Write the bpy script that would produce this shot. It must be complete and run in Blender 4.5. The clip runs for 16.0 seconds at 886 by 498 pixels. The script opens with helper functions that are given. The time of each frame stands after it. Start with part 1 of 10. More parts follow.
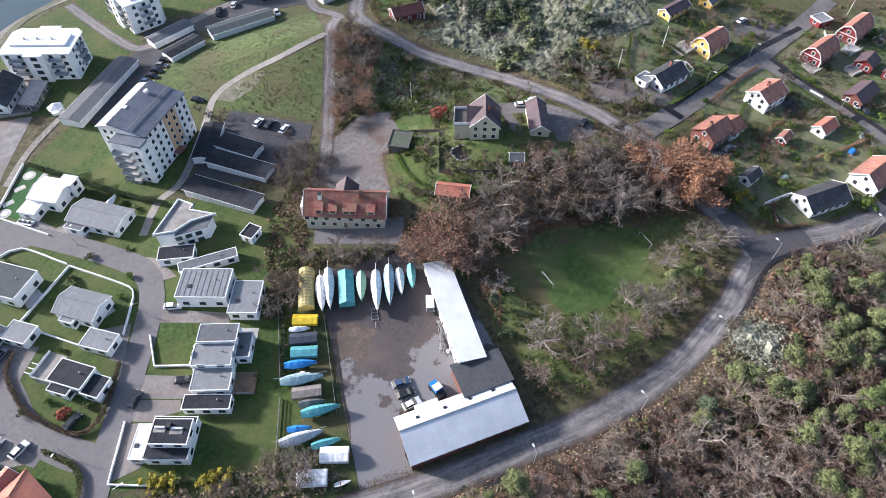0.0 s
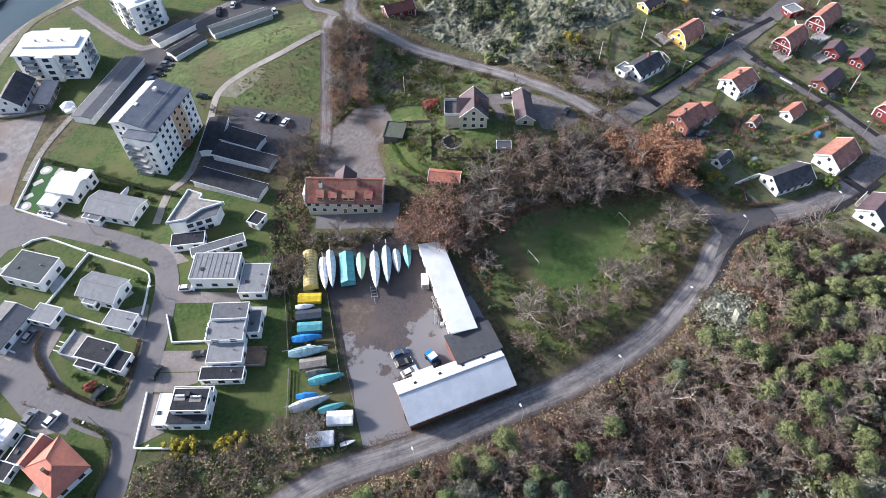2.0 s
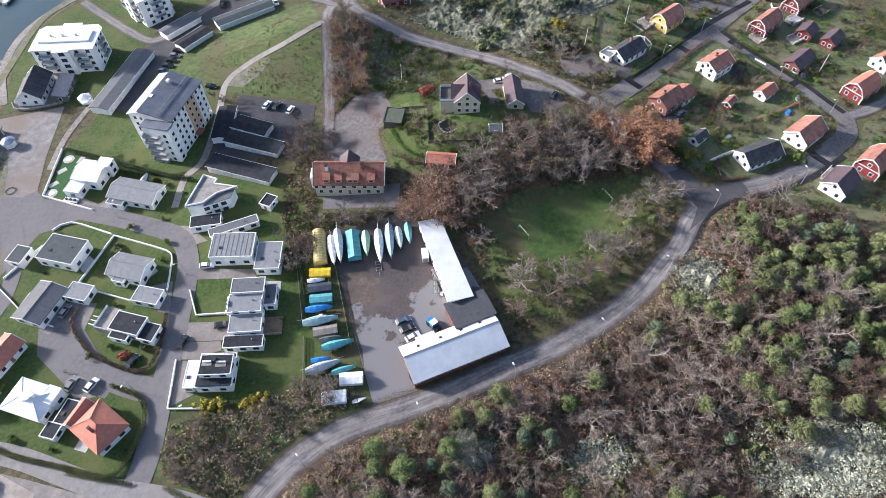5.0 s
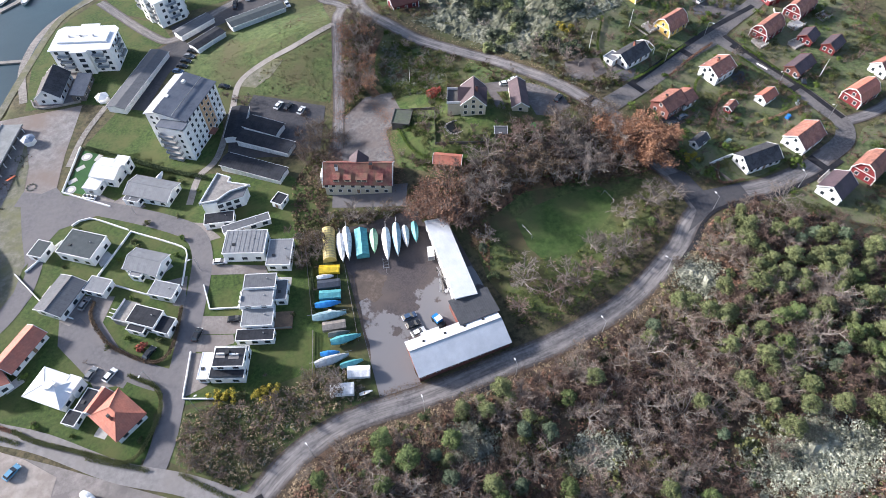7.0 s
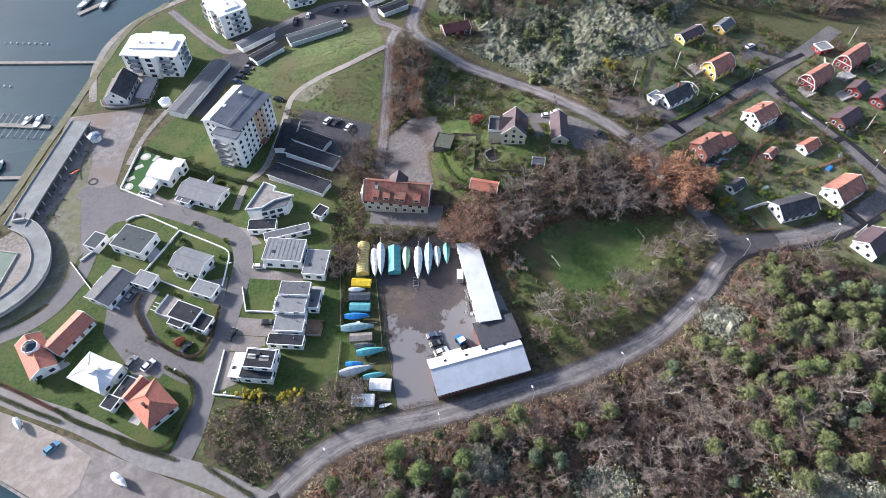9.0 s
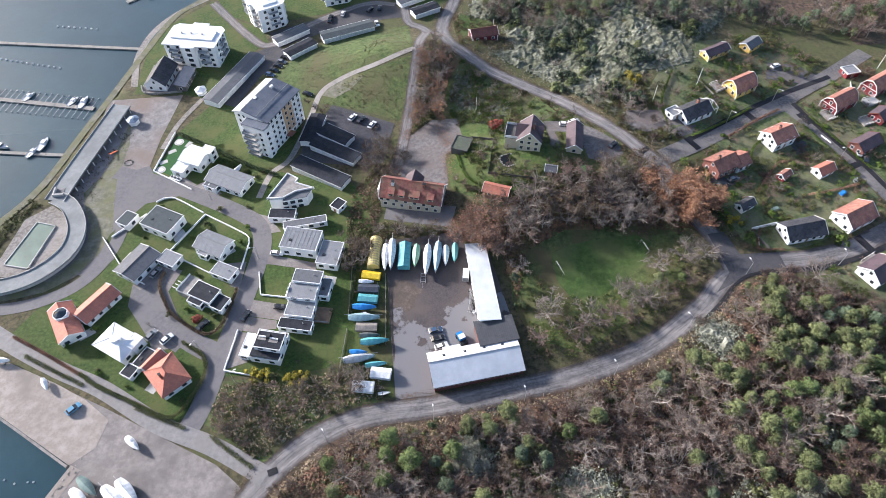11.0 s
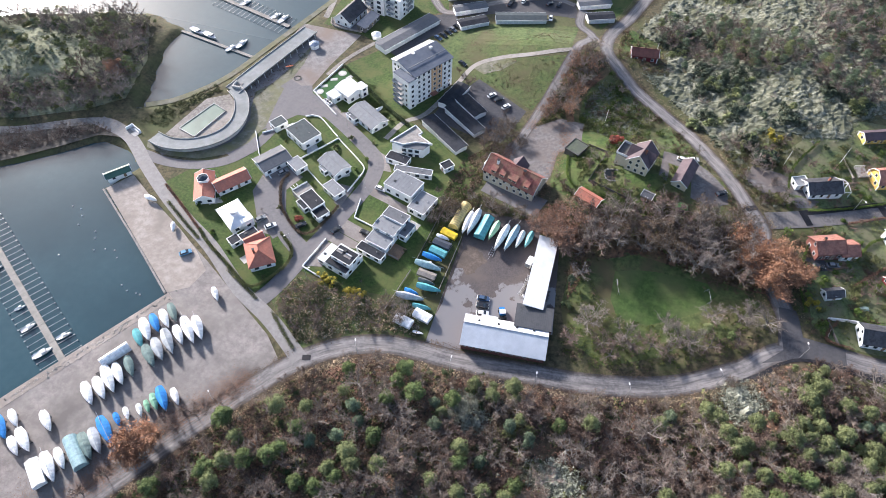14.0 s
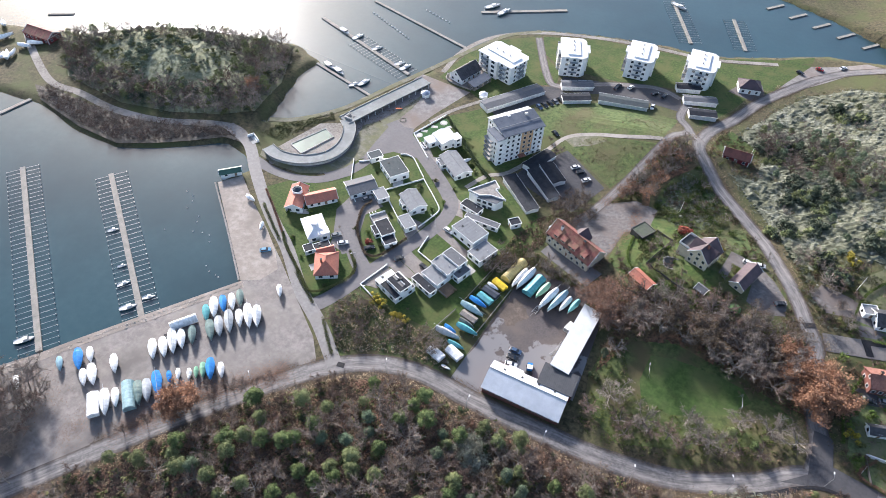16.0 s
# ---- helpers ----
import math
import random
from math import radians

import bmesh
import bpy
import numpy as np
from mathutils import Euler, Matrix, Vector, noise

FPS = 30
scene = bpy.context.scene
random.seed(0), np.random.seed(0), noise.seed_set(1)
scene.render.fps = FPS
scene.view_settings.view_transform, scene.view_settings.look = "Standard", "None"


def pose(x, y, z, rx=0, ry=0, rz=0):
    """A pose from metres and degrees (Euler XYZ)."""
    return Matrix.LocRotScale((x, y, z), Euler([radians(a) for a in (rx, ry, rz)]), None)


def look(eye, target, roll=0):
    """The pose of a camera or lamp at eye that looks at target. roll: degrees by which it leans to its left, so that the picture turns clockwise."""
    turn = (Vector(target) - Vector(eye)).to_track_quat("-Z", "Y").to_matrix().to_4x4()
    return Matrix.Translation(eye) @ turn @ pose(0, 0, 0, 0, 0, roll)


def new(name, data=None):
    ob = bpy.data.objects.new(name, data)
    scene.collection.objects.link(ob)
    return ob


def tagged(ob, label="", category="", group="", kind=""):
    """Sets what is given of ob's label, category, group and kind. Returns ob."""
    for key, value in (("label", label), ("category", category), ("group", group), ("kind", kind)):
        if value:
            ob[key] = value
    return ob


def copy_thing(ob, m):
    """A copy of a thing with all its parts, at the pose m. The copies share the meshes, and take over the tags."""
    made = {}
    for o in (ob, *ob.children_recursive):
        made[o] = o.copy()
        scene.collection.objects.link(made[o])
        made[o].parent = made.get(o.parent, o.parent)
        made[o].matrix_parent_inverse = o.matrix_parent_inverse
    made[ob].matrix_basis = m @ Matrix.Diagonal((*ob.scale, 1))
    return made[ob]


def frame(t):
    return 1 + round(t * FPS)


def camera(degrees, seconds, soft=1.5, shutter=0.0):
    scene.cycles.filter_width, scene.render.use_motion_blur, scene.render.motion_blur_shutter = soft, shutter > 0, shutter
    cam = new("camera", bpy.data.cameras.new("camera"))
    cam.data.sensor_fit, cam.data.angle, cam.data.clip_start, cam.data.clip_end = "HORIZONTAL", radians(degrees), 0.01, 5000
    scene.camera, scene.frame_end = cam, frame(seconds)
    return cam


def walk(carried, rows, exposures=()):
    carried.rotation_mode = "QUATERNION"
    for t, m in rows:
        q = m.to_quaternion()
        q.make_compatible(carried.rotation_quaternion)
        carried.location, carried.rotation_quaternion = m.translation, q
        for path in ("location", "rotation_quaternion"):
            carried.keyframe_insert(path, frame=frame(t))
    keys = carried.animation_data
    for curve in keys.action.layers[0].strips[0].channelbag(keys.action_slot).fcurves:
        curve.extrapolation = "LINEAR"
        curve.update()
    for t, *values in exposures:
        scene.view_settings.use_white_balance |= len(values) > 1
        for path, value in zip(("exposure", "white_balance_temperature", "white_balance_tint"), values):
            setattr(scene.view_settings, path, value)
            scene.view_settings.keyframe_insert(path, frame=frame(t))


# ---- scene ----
cam = camera(70.80, 16.0, soft=0.6)
PATH = [
    (0, (4.45, -14.616, 135.81), (4.807, -13.407, 134.257), 0.9),
    (0.5, (4.618, -17.283, 138.027), (4.974, -16.074, 136.473), 0.7),
    (1, (3.966, -20.077, 139.993), (4.327, -18.866, 138.442), 0.5),
    (1.5, (3.346, -22.375, 142.105), (3.709, -21.167, 140.553), 0.4),
    (2, (2.525, -25.068, 143.794), (2.886, -23.878, 142.227), 0.2),
    (2.5, (1.948, -27.287, 145.766), (2.301, -26.129, 144.175), 0.0),
    (3, (1.575, -29.441, 147.855), (1.927, -28.285, 146.26), -0.2),
    (3.5, (1.079, -31.157, 150.174), (1.429, -30.008, 148.575), -0.4),
    (4, (0.274, -32.843, 151.969), (0.624, -31.695, 150.369), -0.4),
    (6.5, (-1.281, -37.241, 159.255), (-0.924, -36.114, 157.642), -1.0),
    (7, (-1.411, -37.986, 160.5), (-1.079, -36.85, 158.887), -0.8),
    (7.5, (-0.905, -38.249, 162.298), (-0.607, -37.109, 160.683), -0.7),
    (8, (-0.752, -38.887, 163.625), (-0.475, -37.706, 162.034), -0.5),
    (8.5, (-0.347, -39.584, 165.211), (-0.095, -38.387, 163.629), -0.5),
    (9, (0.133, -40.117, 166.736), (0.36, -38.916, 165.153), -0.5),
    (11.5, (9.672, -47.428, 175.208), (9.756, -46.221, 173.616), -0.2),
    (12, (13.369, -49.95, 177.097), (13.391, -48.744, 175.501), 0.1),
    (12.5, (17.628, -52.675, 178.922), (17.571, -51.475, 177.323), 0.4),
    (13, (21.787, -55.506, 180.642), (21.648, -54.316, 179.041), 0.8),
    (13.5, (26.221, -58.13, 182.71), (25.997, -56.964, 181.101), 1.4),
    (14, (31.406, -60.159, 184.749), (31.086, -59.019, 183.138), 1.8),
    (14.5, (36.369, -61.765, 186.793), (35.961, -60.652, 185.183), 2.2),
    (15, (41.35, -62.748, 188.973), (40.865, -61.653, 187.371), 2.4),
    (15.5, (47.204, -63.989, 190.851), (46.618, -62.878, 189.294), 2.4),
    (16, (52.601, -65.01, 192.703), (51.926, -63.872, 191.203), 2.5),
]
walk(cam, [(t, look(eye, target, roll)) for t, eye, target, roll in PATH],
     exposures=[(0, 1.41, 6060, 15.5), (12, 1.45, 6120, 15.5), (14.5, 1.58, 6200, 16), (16, 1.54, 6170, 14.5)])

# ---- world, sun, exposure ----
w = bpy.data.worlds.new("world")
scene.world = w
w.use_nodes = True
nt = w.node_tree
sky = nt.nodes.new("ShaderNodeTexSky")
sky.sky_type = 'NISHITA'
sky.sun_disc = False
sky.sun_elevation = radians(21.1)
sky.sun_rotation = radians(-57.3)
sky.air_density, sky.dust_density, sky.ozone_density = 1.0, 2.0, 1.0
bg = nt.nodes["Background"]
bg.inputs["Strength"].default_value = 0.098
nt.links.new(sky.outputs[0], bg.inputs[0])
sun_data = bpy.data.lights.new("sun", 'SUN')
sun_data.energy, sun_data.angle, sun_data.color = 3.7, radians(5), (1.0, 0.95, 0.88)
sun = new("sun", sun_data)
sun.matrix_world = look((-84, 54, 38.6), (0, 0, 0))

# ---- materials ----
def node(nt, kind, **kw):
    n = nt.nodes.new(kind)
    for k, v in kw.items():
        if k in n.inputs:
            n.inputs[k].default_value = v
    return n

def mat(name, c1, c2, c3=None, fine=1.0, coarse=0.12, rough=0.85, bump=0.3, metal=0.0, spec=0.4, rand=0.0, local=True,
        rough2=None, wave=None, dist=0.05, tight=(0.35, 0.65)):
    """Colour drifts between c1 and c2 by a fine grain, and towards c3 by large stains."""
    m = bpy.data.materials.new(name)
    m.use_nodes = True
    t = m.node_tree
    b = t.nodes["Principled BSDF"]
    b.inputs["Metallic"].default_value = metal
    b.inputs["Specular IOR Level"].default_value = spec
    if local:
        co = t.nodes.new("ShaderNodeTexCoord").outputs["Object"]
    else:
        co = t.nodes.new("ShaderNodeNewGeometry").outputs["Position"]
    n1 = node(t, "ShaderNodeTexNoise", Scale=fine, Detail=6.0, Roughness=0.65)
    n2 = node(t, "ShaderNodeTexNoise", Scale=coarse, Detail=4.0, Roughness=0.6)
    for n in (n1, n2):
        t.links.new(co, n.inputs["Vector"])
    r1 = t.nodes.new("ShaderNodeValToRGB")
    r1.color_ramp.elements[0].position, r1.color_ramp.elements[1].position = tight
    r1.color_ramp.elements[0].color, r1.color_ramp.elements[1].color = (*c1, 1), (*c2, 1)
    t.links.new(n1.outputs["Fac"], r1.inputs[0])
    r2 = t.nodes.new("ShaderNodeValToRGB")
    r2.color_ramp.elements[0].position, r2.color_ramp.elements[1].position = 0.42, 0.66
    t.links.new(n2.outputs["Fac"], r2.inputs[0])
    mx = t.nodes.new("ShaderNodeMixRGB")
    mx.inputs[2].default_value = (*(c3 or c1), 1)
    t.links.new(r2.outputs[0], mx.inputs[0])
    t.links.new(r1.outputs[0], mx.inputs[1])
    col = mx.outputs[0]
    height = n1.outputs["Fac"]
    if wave:
        axis, scale, depth = wave
        wv = node(t, "ShaderNodeTexWave", Scale=scale, Distortion=0.3)
        wv.bands_direction = axis
        t.links.new(co, wv.inputs["Vector"])
        mw = t.nodes.new("ShaderNodeMixRGB")
        mw.blend_type = 'MULTIPLY'
        mw.inputs[0].default_value = depth
        t.links.new(col, mw.inputs[1])
        t.links.new(wv.outputs["Color"], mw.inputs[2])
        col = mw.outputs[0]
        ad = t.nodes.new("ShaderNodeMath")
        ad.operation = 'ADD'
        t.links.new(height, ad.inputs[0])
        t.links.new(wv.outputs["Fac"], ad.inputs[1])
        height = ad.outputs[0]
    if rand:
        oi = t.nodes.new("ShaderNodeObjectInfo")
        hs = t.nodes.new("ShaderNodeHueSaturation")
        mr = t.nodes.new("ShaderNodeMapRange")
        mr.inputs["To Min"].default_value, mr.inputs["To Max"].default_value = 1 - rand, 1 + rand
        t.links.new(oi.outputs["Random"], mr.inputs["Value"])
        t.links.new(mr.outputs[0], hs.inputs["Value"])
        t.links.new(col, hs.inputs["Color"])
        col = hs.outputs[0]
    t.links.new(col, b.inputs["Base Color"])
    if rough2 is not None:
        rr = t.nodes.new("ShaderNodeMapRange")
        rr.inputs["From Min"].default_value, rr.inputs["From Max"].default_value = 0.42, 0.6
        rr.inputs["To Min"].default_value, rr.inputs["To Max"].default_value = rough, rough2
        t.links.new(n2.outputs["Fac"], rr.inputs["Value"])
        t.links.new(rr.outputs[0], b.inputs["Roughness"])
    else:
        b.inputs["Roughness"].default_value = rough
    if bump:
        bp = node(t, "ShaderNodeBump", Strength=bump, Distance=dist)
        t.links.new(height, bp.inputs["Height"])
        t.links.new(bp.outputs[0], b.inputs["Normal"])
    return m

def plain(name, c, rough=0.5, metal=0.0):
    v = 0.85
    return mat(name, c, tuple(x * v for x in c), tuple(x * 0.8 for x in c), fine=2.0, coarse=0.4, rough=rough, metal=metal, bump=0.08)

asphalt = mat("asphalt", (0.085, 0.08, 0.08), (0.15, 0.142, 0.14), (0.19, 0.175, 0.165), fine=1.1, coarse=0.09, rough=0.5, rough2=0.85, bump=0.25, local=False, tight=(.42, .6), spec=0.15)
asphalt_new = mat("asphalt_new", (0.04, 0.04, 0.046), (0.07, 0.07, 0.076), (0.085, 0.082, 0.084), fine=1.1, coarse=0.1, rough=0.5, rough2=0.8, bump=0.2, local=False, spec=0.15)
tar = mat("tar", (0.014, 0.014, 0.017), (0.026, 0.026, 0.03), (0.035, 0.034, 0.036), fine=1.1, coarse=0.15, rough=0.6, bump=0.2, local=False, spec=0.15)
gravel = mat("gravel", (0.15, 0.135, 0.12), (0.27, 0.25, 0.225), (0.32, 0.295, 0.27), fine=0.9, coarse=0.06, rough=0.95, bump=0.4, local=False, tight=(.4, .62))
lot_gravel = mat("lot_gravel", (0.165, 0.155, 0.15), (0.26, 0.245, 0.238), (0.19, 0.15, 0.128), fine=0.5, coarse=0.045, rough=0.95, bump=0.4, local=False, tight=(.38, .64))
pale_asphalt = mat("pale_asphalt", (0.17, 0.162, 0.158), (0.235, 0.225, 0.22), (0.20, 0.185, 0.175), fine=0.7, coarse=0.08, rough=0.7, bump=0.2, local=False, spec=0.2)
street = mat("street", (0.115, 0.11, 0.115), (0.15, 0.144, 0.148), (0.17, 0.16, 0.16), fine=0.8, coarse=0.09, rough=0.6, rough2=0.85, bump=0.15, local=False, spec=0.15)
deck_gray = mat("deck_gray", (0.20, 0.215, 0.215), (0.25, 0.262, 0.26), (0.17, 0.18, 0.18), fine=0.8, coarse=0.15, rough=0.7, bump=0.1, local=False, spec=0.15)
yard_gravel = mat("yard_gravel", (0.0924, 0.0865, 0.0882), (0.155, 0.146, 0.146), (0.118, 0.0991, 0.0924), fine=0.7, coarse=0.1, rough=0.95, bump=0.4, local=False, tight=(.4, .62))
quay_gravel = mat("quay_gravel", (0.165, 0.148, 0.14), (0.26, 0.236, 0.22), (0.085, 0.075, 0.071), fine=0.45, coarse=0.05, rough=0.9, rough2=0.45, bump=0.3, local=False, tight=(.38, .64))
lawn = mat("lawn", (0.0209, 0.0456, 0.00815), (0.0667, 0.107, 0.0207), (0.0783, 0.0898, 0.0262), fine=0.9, coarse=0.12, rough=0.95, bump=0.8, local=False, tight=(.36, .66))
# lighter and greyer than lawn: haze over the village put into the colour
hazed_garden_grass = mat("hazed_garden_grass", (0.042, 0.062, 0.024), (0.125, 0.158, 0.062), (0.14, 0.13, 0.078), fine=0.7, coarse=0.09, rough=0.95, bump=0.9, local=False, tight=(.36, .64))
meadow = mat("meadow", (0.0341, 0.0605, 0.0147), (0.103, 0.135, 0.0428), (0.0855, 0.0817, 0.0355), fine=0.55, coarse=0.07, rough=0.95, bump=0.9, local=False, tight=(.36, .64))
weedy = mat("weedy", (0.0353, 0.0522, 0.0152), (0.098, 0.122, 0.038), (0.0833, 0.0696, 0.0323), fine=0.5, coarse=0.1, rough=0.95, bump=0.9, local=False, tight=(.36, .64))
pitch_grass = mat("pitch_grass", (0.0276, 0.06, 0.0117), (0.0607, 0.104, 0.0225), (0.0782, 0.095, 0.0324), fine=0.6, coarse=0.07, rough=0.95, bump=0.6, local=False, tight=(.38, .64))
rust_leaves = mat("rust_leaves", (0.063, 0.0357, 0.0231), (0.21, 0.11, 0.063), (0.105, 0.0893, 0.042), fine=0.8, coarse=0.1, rough=0.95, bump=0.8, local=False, tight=(.38, .64))
wood_floor = mat("wood_floor", (0.034, 0.024, 0.018), (0.16, 0.102, 0.07), (0.075, 0.066, 0.038), fine=0.6, coarse=0.07, rough=0.95, bump=0.9, local=False, tight=(.38, .64), dist=0.15)
water_mat = mat("water", (0.020, 0.056, 0.070), (0.026, 0.064, 0.078), (0.014, 0.040, 0.052), fine=0.35, coarse=0.012, rough=0.15, bump=0.2, spec=0.5, local=False, dist=0.14)
def ruffled(m):
    """Wind roughens the open water beyond the promenade; the basin lies calm."""
    t = m.node_tree
    g = t.nodes.new("ShaderNodeNewGeometry")
    sx = t.nodes.new("ShaderNodeSeparateXYZ")
    t.links.new(g.outputs["Position"], sx.inputs[0])
    mr = t.nodes.new("ShaderNodeMapRange")
    mr.inputs["From Min"].default_value, mr.inputs["From Max"].default_value = 70, 170
    mr.inputs["To Min"].default_value, mr.inputs["To Max"].default_value = 0.13, 0.28
    t.links.new(sx.outputs["Y"], mr.inputs["Value"])
    t.links.new(mr.outputs[0], t.nodes["Principled BSDF"].inputs["Roughness"])
ruffled(water_mat)
white_wall = mat("white_wall", (0.82, 0.82, 0.81), (0.77, 0.77, 0.76), (0.70, 0.70, 0.68), fine=0.8, coarse=0.25, rough=0.8, bump=0.06)
cream_wall = mat("cream_wall", (0.62, 0.56, 0.42), (0.56, 0.50, 0.38), (0.50, 0.45, 0.35), fine=0.8, coarse=0.25, rough=0.8, bump=0.06, wave=('X', 2.2, 0.12))
yellow_wall = mat("yellow_wall", (0.72, 0.48, 0.12), (0.66, 0.43, 0.10), (0.6, 0.4, 0.1), fine=0.8, coarse=0.25, rough=0.8, bump=0.06, wave=('X', 2.2, 0.12))
red_wall = mat("red_wall", (0.21, 0.026, 0.03), (0.17, 0.022, 0.026), (0.15, 0.025, 0.026), fine=0.8, coarse=0.25, rough=0.85, bump=0.06, wave=('X', 2.2, 0.15))
dark_wall = mat("dark_wall", (0.09, 0.085, 0.085), (0.12, 0.115, 0.11), (0.08, 0.075, 0.07), fine=0.8, coarse=0.25, rough=0.8, bump=0.06)
brown_wall = mat("brown_wall", (0.16, 0.06, 0.05), (0.2, 0.08, 0.06), (0.12, 0.05, 0.04), fine=0.8, coarse=0.25, rough=0.85, bump=0.06, wave=('X', 2.2, 0.15))
orange_panel = mat("orange_panel", (0.62, 0.40, 0.23), (0.58, 0.36, 0.20), (0.55, 0.35, 0.2), fine=0.8, coarse=0.3, rough=0.7, bump=0.03)
concrete = mat("concrete", (0.40, 0.39, 0.37), (0.48, 0.47, 0.45), (0.33, 0.32, 0.30), fine=1.5, coarse=0.3, rough=0.9, bump=0.15)
stone_wall = mat("stone_wall", (0.30, 0.28, 0.26), (0.22, 0.21, 0.20), (0.16, 0.15, 0.14), fine=1.4, coarse=0.5, rough=0.95, bump=0.6)
tile_red = mat("tile_red", (0.313, 0.13, 0.0944), (0.405, 0.194, 0.142), (0.202, 0.0972, 0.0802), fine=1.0, coarse=0.3, rough=0.8, bump=0.4, wave=('Y', 1.4, 0.25), rand=0.14, tight=(.4, .6))
tile_orange = mat("tile_orange", (0.53, 0.195, 0.13), (0.44, 0.155, 0.105), (0.37, 0.15, 0.11), fine=1.0, coarse=0.3, rough=0.75, bump=0.4, wave=('Y', 1.4, 0.2), rand=0.08, tight=(.4, .6))
tile_brick = mat("tile_brick", (0.19, 0.06, 0.05), (0.34, 0.12, 0.095), (0.24, 0.14, 0.09), fine=0.8, coarse=0.3, rough=0.75, bump=0.4, wave=('Y', 1.4, 0.25), tight=(.4, .6))
tile_plum = mat("tile_plum", (0.0884, 0.06, 0.0693), (0.122, 0.084, 0.095), (0.068, 0.0496, 0.057), fine=1.2, coarse=0.3, rough=0.7, bump=0.4, wave=('Y', 1.4, 0.25))
tile_black = mat("tile_black", (0.045, 0.045, 0.051), (0.075, 0.075, 0.0825), (0.0975, 0.0975, 0.105), fine=1.2, coarse=0.3, rough=0.6, bump=0.4, wave=('Y', 1.4, 0.25), spec=0.15)
felt_dark = mat("felt_dark", (0.016, 0.018, 0.024), (0.026, 0.03, 0.038), (0.036, 0.04, 0.05), fine=0.8, coarse=0.2, rough=0.75, bump=0.1, wave=('X', 0.35, 0.12), spec=0.15)
felt_gray = mat("felt_gray", (0.17, 0.178, 0.19), (0.25, 0.26, 0.27), (0.2, 0.205, 0.215), fine=0.8, coarse=0.2, rough=0.7, bump=0.1, wave=('X', 0.5, 0.06), spec=0.15)
worn_grass = mat("worn_grass", (0.11, 0.11, 0.075), (0.20, 0.19, 0.15), (0.14, 0.14, 0.07), fine=0.5, coarse=0.15, rough=0.95, bump=0.4, local=False, tight=(.38, .64))
felt_teal = mat("felt_teal", (0.055, 0.068, 0.072), (0.085, 0.10, 0.105), (0.07, 0.082, 0.088), fine=0.8, coarse=0.2, rough=0.75, bump=0.1, wave=('X', 0.5, 0.08), spec=0.12)
felt_moss = mat("felt_moss", (0.07, 0.085, 0.06), (0.11, 0.125, 0.09), (0.09, 0.095, 0.085), fine=0.8, coarse=0.25, rough=0.8, bump=0.1, spec=0.15)
felt_slate = mat("felt_slate", (0.085, 0.10, 0.13), (0.115, 0.13, 0.16), (0.14, 0.155, 0.185), fine=1.0, coarse=0.2, rough=0.65, bump=0.1, wave=('X', 0.5, 0.06), spec=0.15)
felt_mid = mat("felt_mid", (0.10, 0.105, 0.115), (0.15, 0.155, 0.165), (0.12, 0.125, 0.135), fine=0.8, coarse=0.2, rough=0.7, bump=0.1, wave=('X', 0.5, 0.06), spec=0.15)
metal_white = mat("metal_white", (0.70, 0.72, 0.74), (0.77, 0.78, 0.79), (0.60, 0.62, 0.64), fine=0.5, coarse=0.15, rough=0.5, bump=0.2, wave=('X', 1.6, 0.10))
white_trim = plain("white_trim", (0.78, 0.78, 0.77), 0.6)
wood = mat("wood", (0.24, 0.15, 0.09), (0.32, 0.20, 0.12), (0.18, 0.12, 0.08), fine=1.5, coarse=0.5, rough=0.8, bump=0.2, wave=('X', 2.0, 0.3))
wood_gray = mat("wood_gray", (0.28, 0.26, 0.24), (0.36, 0.34, 0.31), (0.22, 0.2, 0.19), fine=1.5, coarse=0.5, rough=0.85, bump=0.2, wave=('X', 2.0, 0.3))
dark_metal = plain("dark_metal", (0.05, 0.052, 0.055), 0.45, 0.6)
gray_metal = plain("gray_metal", (0.42, 0.43, 0.44), 0.4, 0.6)
glass = mat("glass", (0.025, 0.032, 0.04), (0.03, 0.04, 0.05), (0.04, 0.05, 0.06), fine=0.3, coarse=0.2, rough=0.08, bump=0.0, spec=0.8)
rubber = plain("rubber", (0.02, 0.02, 0.02), 0.8)

